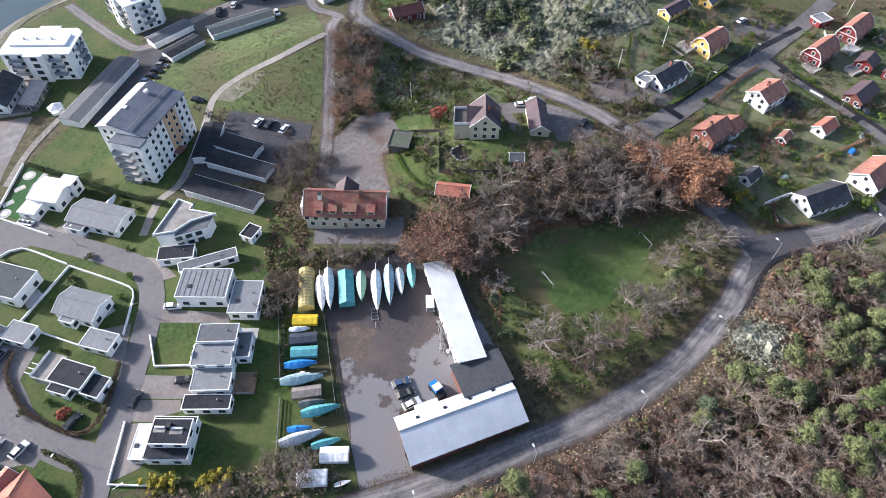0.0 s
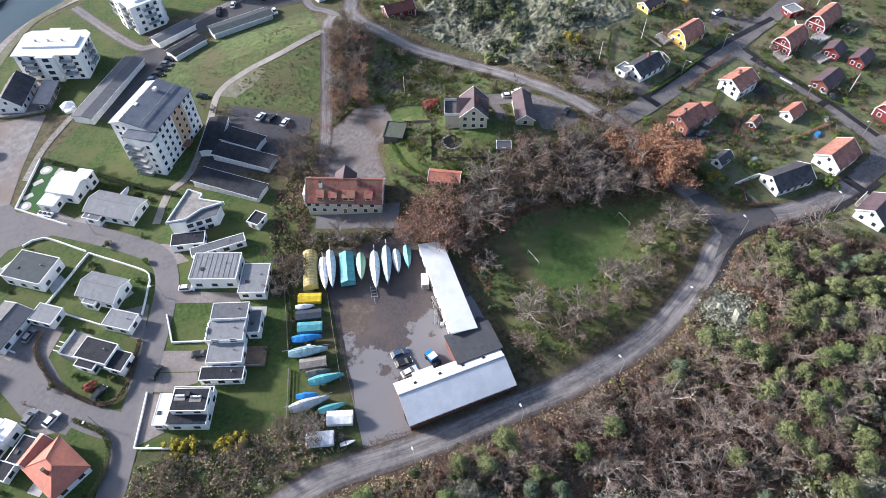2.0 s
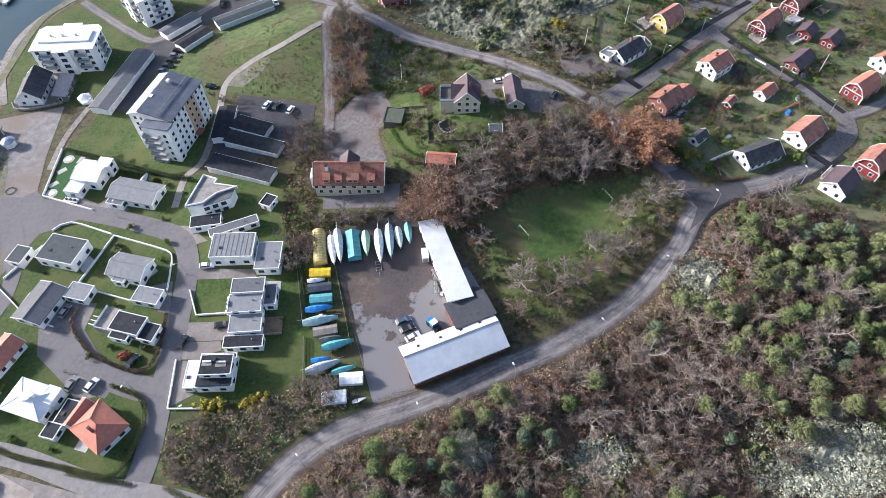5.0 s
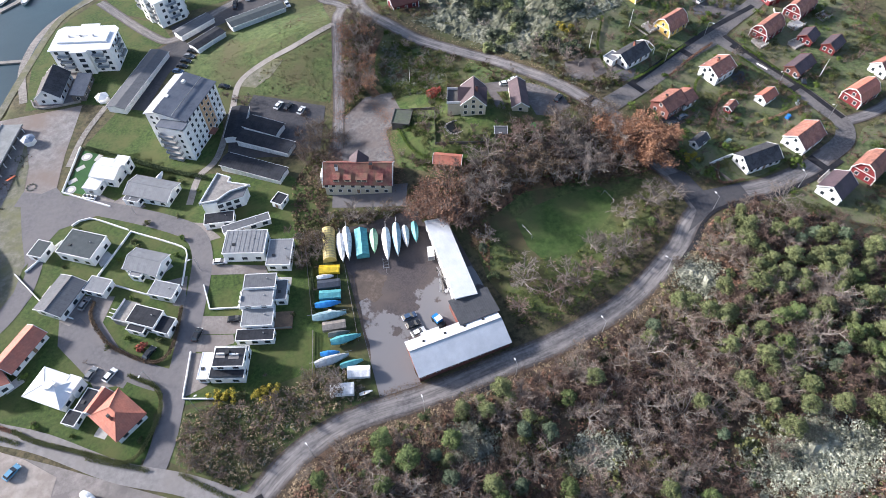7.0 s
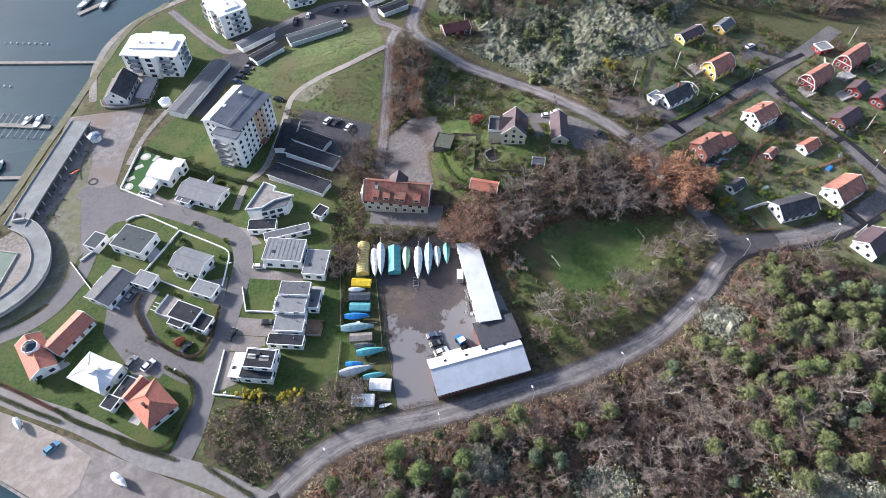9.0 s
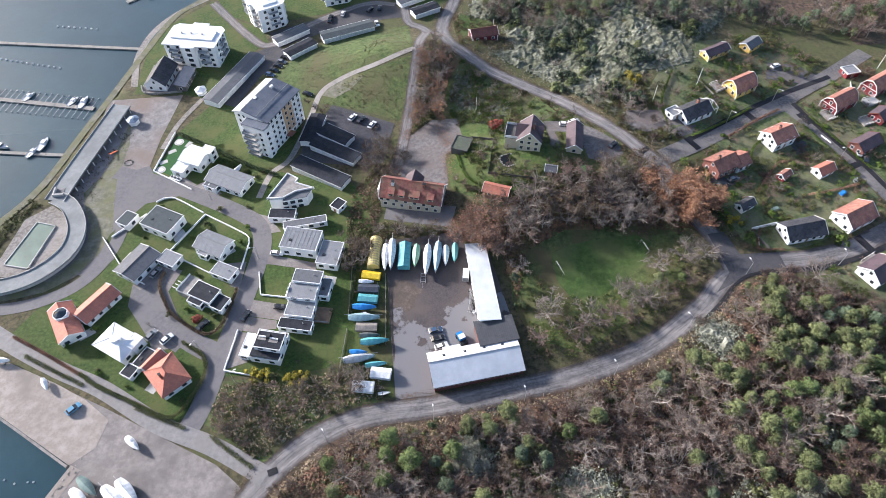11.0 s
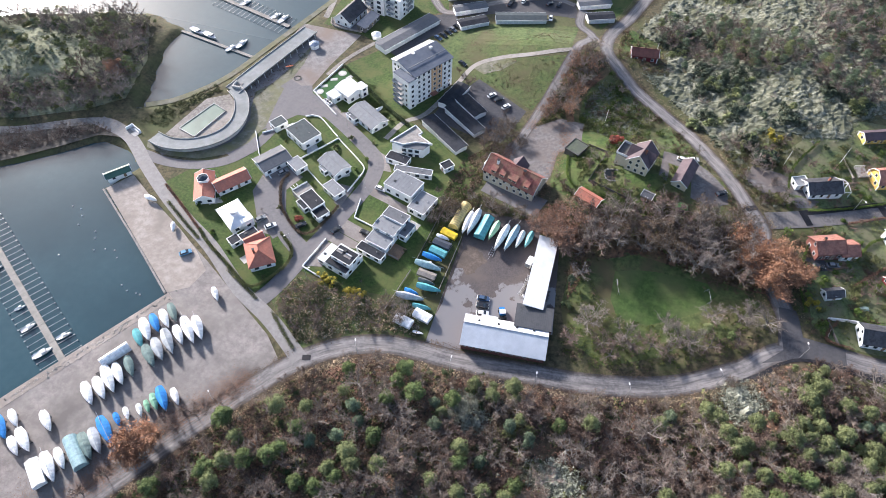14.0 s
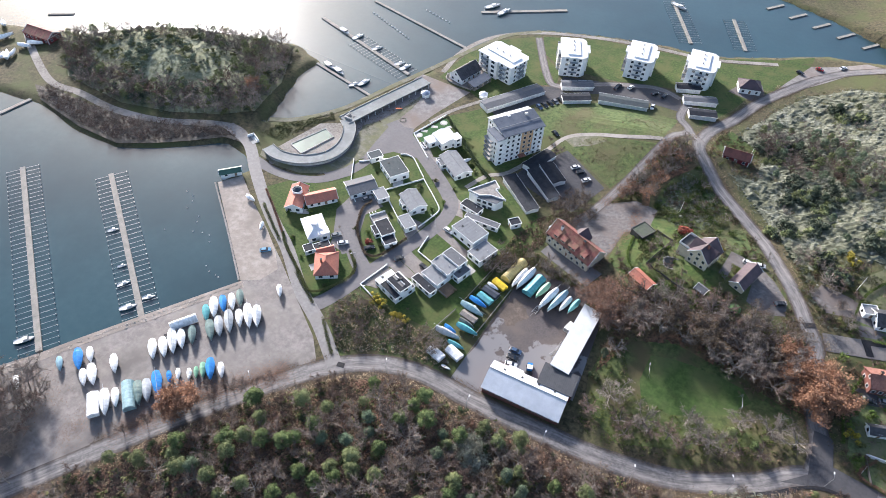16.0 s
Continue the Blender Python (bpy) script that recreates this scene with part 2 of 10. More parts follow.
def puddled(name):
    """Dark damp asphalt with crisp-edged glossier pools towards the entrance, mirrored sky painted into their paler
    colour.
    """
    m = mat(name, (0.044, 0.036, 0.037), (0.076, 0.063, 0.063), (0.092, 0.073, 0.063), fine=1.8, coarse=0.09, rough=0.55, bump=0.15, local=False)
    t = m.node_tree
    b = t.nodes["Principled BSDF"]
    old = b.inputs["Base Color"].links[0].from_socket
    g = t.nodes.new("ShaderNodeNewGeometry")
    sx = t.nodes.new("ShaderNodeSeparateXYZ")
    t.links.new(g.outputs["Position"], sx.inputs[0])
    n = node(t, "ShaderNodeTexNoise", Scale=0.13, Detail=9.0, Roughness=0.62)
    t.links.new(g.outputs["Position"], n.inputs["Vector"])
    mr = t.nodes.new("ShaderNodeMapRange")
    mr.inputs["From Min"].default_value, mr.inputs["From Max"].default_value = 74, 44
    mr.inputs["To Min"].default_value, mr.inputs["To Max"].default_value = -0.22, 0.16
    t.links.new(sx.outputs["Y"], mr.inputs["Value"])
    ad = t.nodes.new("ShaderNodeMath")
    ad.operation = 'ADD'
    t.links.new(n.outputs["Fac"], ad.inputs[0])
    t.links.new(mr.outputs[0], ad.inputs[1])
    r = t.nodes.new("ShaderNodeValToRGB")
    r.color_ramp.elements[0].position, r.color_ramp.elements[1].position = 0.49, 0.535
    t.links.new(ad.outputs[0], r.inputs[0])
    mx = t.nodes.new("ShaderNodeMixRGB")
    # pale base colour stands in for sky mirrored in the pools
    mx.inputs[2].default_value = (0.185, 0.178, 0.179, 1)
    t.links.new(r.outputs[0], mx.inputs[0])
    t.links.new(old, mx.inputs[1])
    t.links.new(mx.outputs[0], b.inputs["Base Color"])
    rr = t.nodes.new("ShaderNodeMapRange")
    rr.inputs["To Min"].default_value, rr.inputs["To Max"].default_value = 0.6, 0.28
    t.links.new(r.outputs[0], rr.inputs["Value"])
    t.links.new(rr.outputs[0], b.inputs["Roughness"])
    return m
wet_yard = puddled("wet_yard")

def tracked(name):
    """Road asphalt: wheel tracks worn pale along it, dirt at both edges, streaks lengthwise."""
    m = mat(name, (0.135, 0.13, 0.13), (0.21, 0.20, 0.198), (0.25, 0.235, 0.228), fine=1.0, coarse=0.09, rough=0.55, rough2=0.85, bump=0.25, local=False, tight=(.4, .62))
    t = m.node_tree
    b = t.nodes["Principled BSDF"]
    col = b.inputs["Base Color"].links[0].from_socket
    uv = t.nodes.new("ShaderNodeUVMap")
    g = t.nodes.new("ShaderNodeNewGeometry")
    wob = node(t, "ShaderNodeTexNoise", Scale=0.35, Detail=5.0, Roughness=0.7)
    t.links.new(g.outputs["Position"], wob.inputs["Vector"])
    sx = t.nodes.new("ShaderNodeSeparateXYZ")
    t.links.new(uv.outputs[0], sx.inputs[0])
    mr = t.nodes.new("ShaderNodeMapRange")
    mr.inputs["To Min"].default_value, mr.inputs["To Max"].default_value = -0.16, 0.16
    t.links.new(wob.outputs["Fac"], mr.inputs["Value"])
    ad = t.nodes.new("ShaderNodeMath")
    ad.operation = 'ADD'
    t.links.new(sx.outputs["X"], ad.inputs[0])
    t.links.new(mr.outputs[0], ad.inputs[1])
    r = t.nodes.new("ShaderNodeValToRGB")
    e = r.color_ramp.elements
    e[0].position, e[0].color = 0.0, (0.34, 0.28, 0.24, 1)
    e[1].position, e[1].color = 1.0, (0.34, 0.28, 0.24, 1)
    for p, c in ((0.09, (.46, .42, .40)), (0.17, (.72, .71, .71)), (0.3, (1.0, .98, .97)), (0.42, (.74, .73, .73)), (0.56, (.78, .77, .77)), (0.7, (1.0, .98, .97)), (0.83, (.72, .71, .71)), (0.91, (.46, .42, .40))):
        x = e.new(p)
        x.color = (*c, 1)
    t.links.new(ad.outputs[0], r.inputs[0])
    mp = t.nodes.new("ShaderNodeMapping")
    mp.inputs["Scale"].default_value = (11, 0.14, 1)
    t.links.new(uv.outputs[0], mp.inputs["Vector"])
    st = node(t, "ShaderNodeTexNoise", Scale=1.0, Detail=5.0, Roughness=0.6)
    t.links.new(mp.outputs[0], st.inputs["Vector"])
    sr = t.nodes.new("ShaderNodeMapRange")
    sr.inputs["From Min"].default_value, sr.inputs["From Max"].default_value = 0.36, 0.56
    sr.inputs["To Min"].default_value, sr.inputs["To Max"].default_value = 0.62, 1.08
    t.links.new(st.outputs["Fac"], sr.inputs["Value"])
    for fac in (r.outputs[0], sr.outputs[0]):
        mx = t.nodes.new("ShaderNodeMixRGB")
        mx.blend_type = 'MULTIPLY'
        mx.inputs[0].default_value = 1.0
        t.links.new(col, mx.inputs[1])
        t.links.new(fac, mx.inputs[2])
        col = mx.outputs[0]
    t.links.new(col, b.inputs["Base Color"])
    return m
road_mat = tracked("road")
sand = mat("sand", (0.264, 0.228, 0.2), (0.352, 0.312, 0.276), (0.216, 0.188, 0.164), fine=0.5, coarse=0.08, rough=0.95, bump=0.3, local=False, tight=(.4, .62))
paving = mat("paving", (0.17, 0.152, 0.142), (0.25, 0.228, 0.212), (0.16, 0.14, 0.13), fine=1.2, coarse=0.15, rough=0.85, bump=0.2, local=False, tight=(.4, .62))
quay_deck = mat("quay_deck", (0.24, 0.225, 0.2), (0.3, 0.28, 0.25), (0.2, 0.19, 0.17), fine=1.5, coarse=0.3, rough=0.9, bump=0.15)

# ---- geometry helpers ----
def mesh_ob(name, bm, material, smooth=False):
    me = bpy.data.meshes.new(name)
    bm.to_mesh(me)
    bm.free()
    if material:
        for m in (material if isinstance(material, (list, tuple)) else [material]):
            me.materials.append(m)
    if smooth:
        for p in me.polygons:
            p.use_smooth = True
    return new(name, me)

def part(name, bm, material, parent, label="", smooth=False):
    ob = mesh_ob(name, bm, material, smooth)
    ob.parent = parent
    if label:
        ob["label"] = label
    return ob

def thing(name, m, label, category, group="", kind=""):
    e = new(name)
    e.matrix_world = m
    return tagged(e, label, category, group, kind)

def box(bm, x0, y0, z0, x1, y1, z1):
    vs = [bm.verts.new((x, y, z)) for z in (z0, z1) for x, y in ((x0, y0), (x1, y0), (x1, y1), (x0, y1))]
    for f in ((3, 2, 1, 0), (4, 5, 6, 7), (0, 1, 5, 4), (1, 2, 6, 5), (2, 3, 7, 6), (3, 0, 4, 7)):
        bm.faces.new([vs[i] for i in f])
    return vs

def boxed(*dims):
    bm = bmesh.new()
    box(bm, *dims)
    return bm

def prism(bm, outline, z0, z1):
    a = [bm.verts.new((x, y, z0)) for x, y in outline]
    b = [bm.verts.new((x, y, z1)) for x, y in outline]
    n = len(a)
    bm.faces.new(a[::-1])
    bm.faces.new(b)
    for i in range(n):
        bm.faces.new((a[i], a[(i + 1) % n], b[(i + 1) % n], b[i]))
    bmesh.ops.recalc_face_normals(bm, faces=bm.faces)
    return bm

def slab(bm, corners, thick):
    """A plate through four corners, thickened downwards."""
    a = [bm.verts.new(c) for c in corners]
    b = [bm.verts.new((c[0], c[1], c[2] - thick)) for c in corners]
    bm.faces.new(a)
    bm.faces.new(b[::-1])
    n = len(a)
    for i in range(n):
        bm.faces.new((a[i], b[i], b[(i + 1) % n], a[(i + 1) % n]))
    return bm

def tube(bm, p, q, r0, r1, sides=4):
    p, q = Vector(p), Vector(q)
    d = (q - p).normalized()
    u = d.orthogonal().normalized()
    v = d.cross(u)
    a, b = [], []
    for i in range(sides):
        t = 2 * math.pi * i / sides
        o = u * math.cos(t) + v * math.sin(t)
        a.append(bm.verts.new(p + o * r0))
        b.append(bm.verts.new(q + o * r1))
    for i in range(sides):
        bm.faces.new((a[i], a[(i + 1) % sides], b[(i + 1) % sides], b[i]))
    bm.faces.new(a[::-1])
    bm.faces.new(b)

# ---- terrain ----
def sstep(v, a, b):
    u = np.clip((v - a) / (b - a), 0, 1)
    return u * u * (3 - 2 * u)

def hump(x, y, cx, cy, sx, sy):
    return np.exp(-((x - cx) / sx) ** 2 - ((y - cy) / sy) ** 2)

def G(x, y):
    return (1.0 + 12.6 * hump(x, y, 62, 115, 40, 32) + 11.4 * hump(x, y, 20, 200, 42, 40) * (1 - .78 * sstep(y, 186, 216)) + 7.0 * sstep(x, 70, 120)
            + 6.2 * hump(x, y, 120, 190, 55, 50) + 2.1 * hump(x, y, -20, 105, 35, 35) + 2.5 * hump(x, y, 60, 60, 40, 30)
            + 9 * hump(x, y, -225, 112, 50, 26))

SHORE = [(101, 336), (70, 333), (51.5, 318), (25.5, 300), (14, 294), (-16, 288), (-46, 278), (-79, 262.5), (-95, 245), (-104, 216),
         (-112, 186), (-120, 160), (-128.6, 132), (-140, 113.4), (-148.6, 105.6), (-154, 102), (-155.6, 112), (-161, 126), (-166, 143), (-167, 150), (-164.6, 159.6), (-186, 166),
         (-206, 161), (-247, 142), (-286, 107), (-342, 85), (-430, 40), (-400, 8), (-280, 45), (-256, 50), (-222, 47), (-197, 49),
         (-182, 58.7), (-169, 69.7), (-157.7, 80.8), (-144.4, 79.8), (-133, 73), (-140, 58.7), (-89.9, 23.6), (-99.5, 6.4),
         (-109.6, -11.5), (-118.4, -27), (-131, -49.6), (-180, -140), (-300, -400), (-400, -2400), (2400, -2400), (2400, 900), (400, 400), (200, 348)]
NORTH_SHORE = [(30, 392), (70, 380), (110, 362), (190, 380), (420, 460), (2400, 1100), (2400, 2400), (-200, 2400), (-100, 900), (20, 430)]

def inland(x, y, outline):
    """Signed distance to an outline, positive inside."""
    d = np.full(x.shape, 1e9)
    inside = np.zeros(x.shape, bool)
    n = len(outline)
    for i in range(n):
        (ax, ay), (bx, by) = outline[i], outline[(i + 1) % n]
        vx, vy = bx - ax, by - ay
        t = np.clip(((x - ax) * vx + (y - ay) * vy) / (vx * vx + vy * vy), 0, 1)
        d = np.minimum(d, np.hypot(x - ax - t * vx, y - ay - t * vy))
        if ay != by:
            inside ^= ((ay > y) != (by > y)) & (x < vx * (y - ay) / vy + ax)
    return np.where(inside, d, -d)

def ground_z(x, y):
    d = np.maximum(inland(x, y, SHORE), inland(x, y, NORTH_SHORE))
    k = np.clip((d + 2.5) / 4.0, 0, 1)
    return -3.0 + (G(x, y) + 3.0) * k

def gz(x, y):
    return float(G(np.float64(x), np.float64(y)))

def build_ground():
    xs = np.concatenate([[-3000, -2000, -1200, -800, -600, -500], np.arange(-440, 260, 4.0), [280, 320, 400, 600, 1000, 1800, 3000]])
    ys = np.concatenate([[-3000, -2000, -1000, -600, -350, -220], np.arange(-160, 440, 4.0), [460, 520, 640, 900, 1500, 3000]])
    X, Y = np.meshgrid(xs, ys)
    Z = ground_z(X, Y)
    n, m = X.shape
    verts = np.stack([X, Y, Z], -1).reshape(-1, 3).tolist()
    faces = [(i * m + j, i * m + j + 1, (i + 1) * m + j + 1, (i + 1) * m + j) for i in range(n - 1) for j in range(m - 1)]
    me = bpy.data.meshes.new("ground")
    me.from_pydata(verts, [], faces)
    for p in me.polygons:
        p.use_smooth = True
    me.materials.append(ground_mat)
    return tagged(new("ground", me), "rough autumn ground of leaf litter, moss and dead grass", "ground", kind="structure")

ground_mat = mat("ground", (0.035, 0.032, 0.016), (0.115, 0.095, 0.05), (0.07, 0.08, 0.027), fine=0.6, coarse=0.06, rough=0.95, bump=0.9, local=False, dist=0.15, tight=(.36, .64))
build_ground()
bm = bmesh.new()
bmesh.ops.create_grid(bm, x_segments=1, y_segments=1, size=4500)
tagged(mesh_ob("water", bm, water_mat), "calm dark harbour water with faint ripples", "water", kind="structure").location = (0, 0, -0.6)

def curve_points(pts, step=2.0):
    P = [Vector((*p, 0)) for p in pts]
    P = [P[0] * 2 - P[1]] + P + [P[-1] * 2 - P[-2]]
    out = []
    for i in range(1, len(P) - 2):
        a, b, c, d = P[i - 1:i + 3]
        k = max(1, int((c - b).length / step))
        for j in range(k):
            t = j / k
            out.append(0.5 * ((2 * b) + (c - a) * t + (2 * a - 5 * b + 4 * c - d) * t * t + (3 * b - a - 3 * c + d) * t ** 3))
    out.append(P[-2])
    return out

ROADS, PAVED = [], []
def ribbon(name, pts, width, material, dz=0.1, label="", category="road", parent=None, kind="structure", rows=4):
    C = curve_points(pts)
    ROADS.append(([(c.x, c.y) for c in C], width / 2))
    bm = bmesh.new()
    uv = bm.loops.layers.uv.new("UVMap")
    last, run = None, 0.0
    for i, c in enumerate(C):
        d = (C[min(i + 1, len(C) - 1)] - C[max(i - 1, 0)]).normalized()
        s = Vector((-d.y, d.x, 0))
        row = []
        for j in range(rows + 1):
            p = c + s * width * (j / rows - 0.5)
            row.append(bm.verts.new((p.x, p.y, gz(p.x, p.y) + dz)))
        if last:
            for j in range(rows):
                f = bm.faces.new((last[j + 1], last[j], row[j], row[j + 1]))
                for l, (u, v) in zip(f.loops, ((j + 1, run), (j, run), (j, run + 2), (j + 1, run + 2))):
                    l[uv].uv = (u / rows, v)
            run += 2
        last = row
    ob = mesh_ob(name, bm, material)
    return tagged(ob, label, category, kind=kind)

def drape(name, outline, material, dz=0.06, label="", category="ground", step=4.0, z=None, kind="structure"):
    if category in ("drive", "yard", "car park", "quay", "patch", "field"):
        PAVED.append(outline)
    bm = bmesh.new()
    bm.faces.new([bm.verts.new((x, y, 0)) for x, y in outline])
    xs, ys = [p[0] for p in outline], [p[1] for p in outline]
    if z is None:
        for axis, lo, hi in ((0, min(xs), max(xs)), (1, min(ys), max(ys))):
            for k in range(math.ceil(lo / step), math.floor(hi / step) + 1):
                co = Vector((k * step if axis == 0 else 0, k * step if axis == 1 else 0, 0))
                bmesh.ops.bisect_plane(bm, geom=bm.verts[:] + bm.edges[:] + bm.faces[:], plane_co=co, plane_no=(1, 0, 0) if axis == 0 else (0, 1, 0))
    bmesh.ops.triangulate(bm, faces=bm.faces)
    bmesh.ops.recalc_face_normals(bm, faces=bm.faces)
    for f in bm.faces:
        if f.normal.z < 0:
            f.normal_flip()
    for v in bm.verts:
        v.co.z = (gz(v.co.x, v.co.y) if z is None else z) + dz
    return tagged(mesh_ob(name, bm, material), label, category, kind=kind)

# ---- roads, yards and lawns ----
MAIN = [(-79, -53), (-71.2, -39.1), (-65.1, -28.8), (-57.2, -16.2), (-45.7, 0.9), (-36.6, 12.4), (-24.5, 22), (-9.1, 27.4), (10.3, 28.3), (21.5, 29), (35.1, 30.6),
        (52.6, 32.4), (69.1, 36.2), (79.9, 39.8), (88.7, 44), (99.6, 50.3), (108, 57.5), (118, 62), (126, 62.7), (140.6, 62.5), (156, 65), (166, 68.6)]
ribbon("road", MAIN, 7.2, road_mat, 0.12, "worn grey asphalt road with pale wheel tracks")
ribbon("road", [(-95, -82), (-79, -53)], 6.5, road_mat, 0.12, "worn grey asphalt road beside the boat park")
ribbon("road", [(112.5, 61), (112.8, 66), (112, 73), (109.5, 79), (104, 96), (103.2, 106.9), (98.7, 114.3), (93.4, 123.7), (84.2, 139.5), (75, 154), (63, 165.2), (51.5, 174), (42, 184), (35.0, 193.6), (34.9, 215.6),
                (42.6, 236.1), (49.9, 260.1), (60.7, 283), (74.3, 306), (91, 320), (130, 332), (220, 340)], 6.6, road_mat, 0.13, "winding grey country road with worn edges")
ribbon("road", [(166, 68.6), (176, 73), (181, 80.5), (179.5, 89), (177.6, 98.9), (173.4, 112.4), (168.7, 126.6), (165.6, 137.5), (178, 145.5), (189.7, 151.3), (215, 166)], 6.6, asphalt, 0.14, "grey village street with dark trench repairs")
ribbon("road", [(165.6, 137.5), (148.2, 131), (133.3, 124), (117, 116), (105, 111)], 7.4, asphalt, 0.15, "grey village street with dark trench repairs")
ribbon("road", [(181, 80.5), (196, 82), (215, 88)], 4.6, road_mat, 0.13, "grey village side street of asphalt")
ribbon("road", [(-36, 13.5), (-51.2, 23.6), (-67.5, 32), (-86.1, 45.1), (-100, 52.8), (-115.1, 62.2), (-130.3, 73), (-146.2, 85), (-163, 89)], 5.4, pale_asphalt, 0.14, "pale worn asphalt lane along the quay")
ribbon("road", [(-60, 27), (-56, 36), (-52.8, 48), (-49.5, 60), (-46, 73.4), (-43.2, 84), (-41.6, 94), (-43.8, 103), (-53, 111.3), (-68.4, 121.5), (-82.2, 129.2), (-100, 137)], 6.4, street, 0.12, "grey residential street with smooth asphalt")
ribbon("road", [(-51, 51.5), (-60.6, 57.7), (-68.7, 65), (-76.2, 73), (-81, 80)], 7.0, street, 0.13, "grey residential cul-de-sac")
ribbon("footpath", [(20, 188), (3.6, 182.4), (-11.3, 178.8), (-21.4, 172.5), (-26.2, 158), (-33.4, 136), (-40.4, 128.2), (-44.3, 116)], 2.4, gravel, 0.12, "pale gravel footpath through rough grass", "path")
ribbon("footpath", [(8, 125), (13.5, 150), (18, 172.1), (22.6, 193.9), (26.6, 211.9), (19.2, 221.4), (18.5, 240.5)], 4.6, road_mat, 0.13, "narrow worn asphalt lane", "path")
ribbon("footpath", [(26.6, 211.9), (35.0, 200.0)], 5.0, road_mat, 0.14, "short asphalt link to the country road", "path")
ribbon("footpath", [(-72.4, 177.5), (-80, 162.8), (-84.5, 148)], 2.2, gravel, 0.12, "pale gravel footpath across a lawn", "path")
ribbon("footpath", [(27.5, 147), (25, 158), (29.5, 168), (38, 181)], 3.2, rust_leaves, 0.12, "leaf-strewn track under bare trees", "path")
ribbon("footpath", [(-103, 189), (-105, 214), (-97.4, 238), (-77.2, 257.5), (-44.5, 273), (-14.5, 281.5), (15.2, 287.8), (49.7, 305.3)], 3.0, gravel, 0.12, "pale gravel shore path beside the water", "path")
ribbon("footpath", [(-146, 86), (-158, 89.5), (-170.1, 85.6), (-193.5, 73.1), (-219, 66.7), (-245, 66), (-265, 64), (-293, 74), (-318, 86)], 4.0, gravel, 0.14, "pale gravel track round a wooded headland", "path")
ribbon("footpath", [(13.9, 238.4), (-0.1, 241.0), (-23.7, 229.4), (-44.3, 213.2), (-54.7, 219.5), (-76, 252)], 4.5, road_mat, 0.12, "asphalt access lane between blocks of flats", "path")
ribbon("footpath", [(103, 111), (112, 93), (112, 78)], 3.0, rust_leaves, 0.12, "leaf-strewn track under an oak", "path")

def shifted(pts, d):
    C = [Vector((*p, 0)) for p in pts]
    return [(c.x - (C[min(i + 1, len(C) - 1)] - C[max(i - 1, 0)]).normalized().y * d, c.y + (C[min(i + 1, len(C) - 1)] - C[max(i - 1, 0)]).normalized().x * d) for i, c in enumerate(C)]
ribbon("trench_repair", [(116.5, 118.6), (142.4, 131.7), (166.7, 142.4), (191, 151.4)], 2.2, tar, 0.2, "black asphalt trench repair along a street", "patch", rows=2)
ribbon("trench_repair", shifted([(181, 82), (179.5, 89), (177.6, 98.9), (173.4, 112.4), (168.7, 126.6), (166, 136)], -1.9), 2.1, tar, 0.2, "black asphalt trench repair along a street", "patch", rows=2)
ribbon("trench_repair", shifted([(120, 60.4), (126, 60.8), (140.6, 60.6), (156, 63.2), (168, 67)], -2.2), 1.9, tar, 0.2, "black asphalt trench repair along a street", "patch", rows=2)
for o in ([(147.6, 127.2), (150, 128.4), (147.0, 134.4), (144.6, 133.2)], [(119, 113.6), (121.4, 114.8), (119, 119.8), (116.6, 118.6)], [(173, 99), (179, 101), (178.4, 103.4), (172.4, 101.6)], [(168.4, 124), (171, 125), (169, 131), (166.2, 130)], [(160, 62.6), (162.6, 63.6), (160.6, 70), (157.8, 69)], [(98, 113), (101.6, 115.2), (100.6, 117), (96.4, 114.8)]):
    drape("asphalt_patch", o, tar, 0.21, "dark repair patch across a street", "patch")
for o in ([(-47.1, 60.1), (-50.1, 47.4), (-43.8, 49.0), (-42.0, 58.7)], [(-43.8, 71.6), (-32.5, 68.1), (-32.7, 63.9), (-35.0, 62.9), (-45.9, 65.9)], [(-45.9, 65.7), (-35.3, 62.7), (-35.4, 59.8), (-39.5, 59.8), (-41.6, 58.9), (-47.0, 60.7)],
          [(-39.0, 89.0), (-23.2, 83.5), (-22.8, 80.3), (-39.7, 85.2)], [(-54.9, 87.4), (-46.6, 87.1), (-48.2, 76.1), (-51.5, 77.9)], [(-79.2, 90.3), (-68.2, 86.5), (-72.1, 77.3), (-77.8, 77.0), (-84.1, 82.5)], [(-76.3, 63.4), (-74.3, 64.9), (-64.0, 59.7), (-65.9, 56.3), (-73.4, 56.6)],
          [(-70.0, 125.3), (-64.7, 128.2), (-58.4, 120.4), (-64.2, 118.3)], [(-77.4, 129.3), (-73.6, 131.2), (-68.5, 126.4), (-71, 124.4)], [(-46.8, 109.2), (-40.3, 106.4), (-35.3, 98.5), (-40, 98.3)]):
    drape("paved_drive", o, paving, 0.09, "grey-brown paved drive beside a villa", "drive")
drape("sand_quay", [(-90.2, 22.8), (-138.3, 57.6), (-132.4, 67.0), (-118, 58.2), (-100, 48.4), (-90, 42), (-82, 35), (-84, 27)], sand, 0.11, "pale sandy gravel along the quay", "quay")
yard = [(0.6, 76), (0.6, 31.5), (12.6, 31.5), (11.6, 36), (12.5, 46), (40, 46), (35, 84), (27.5, 84), (27, 90), (0.8, 90)]
drape("yard", yard, wet_yard, 0.1, "wet dark asphalt boat yard, mirrored sky painted pale in its pools", "yard")
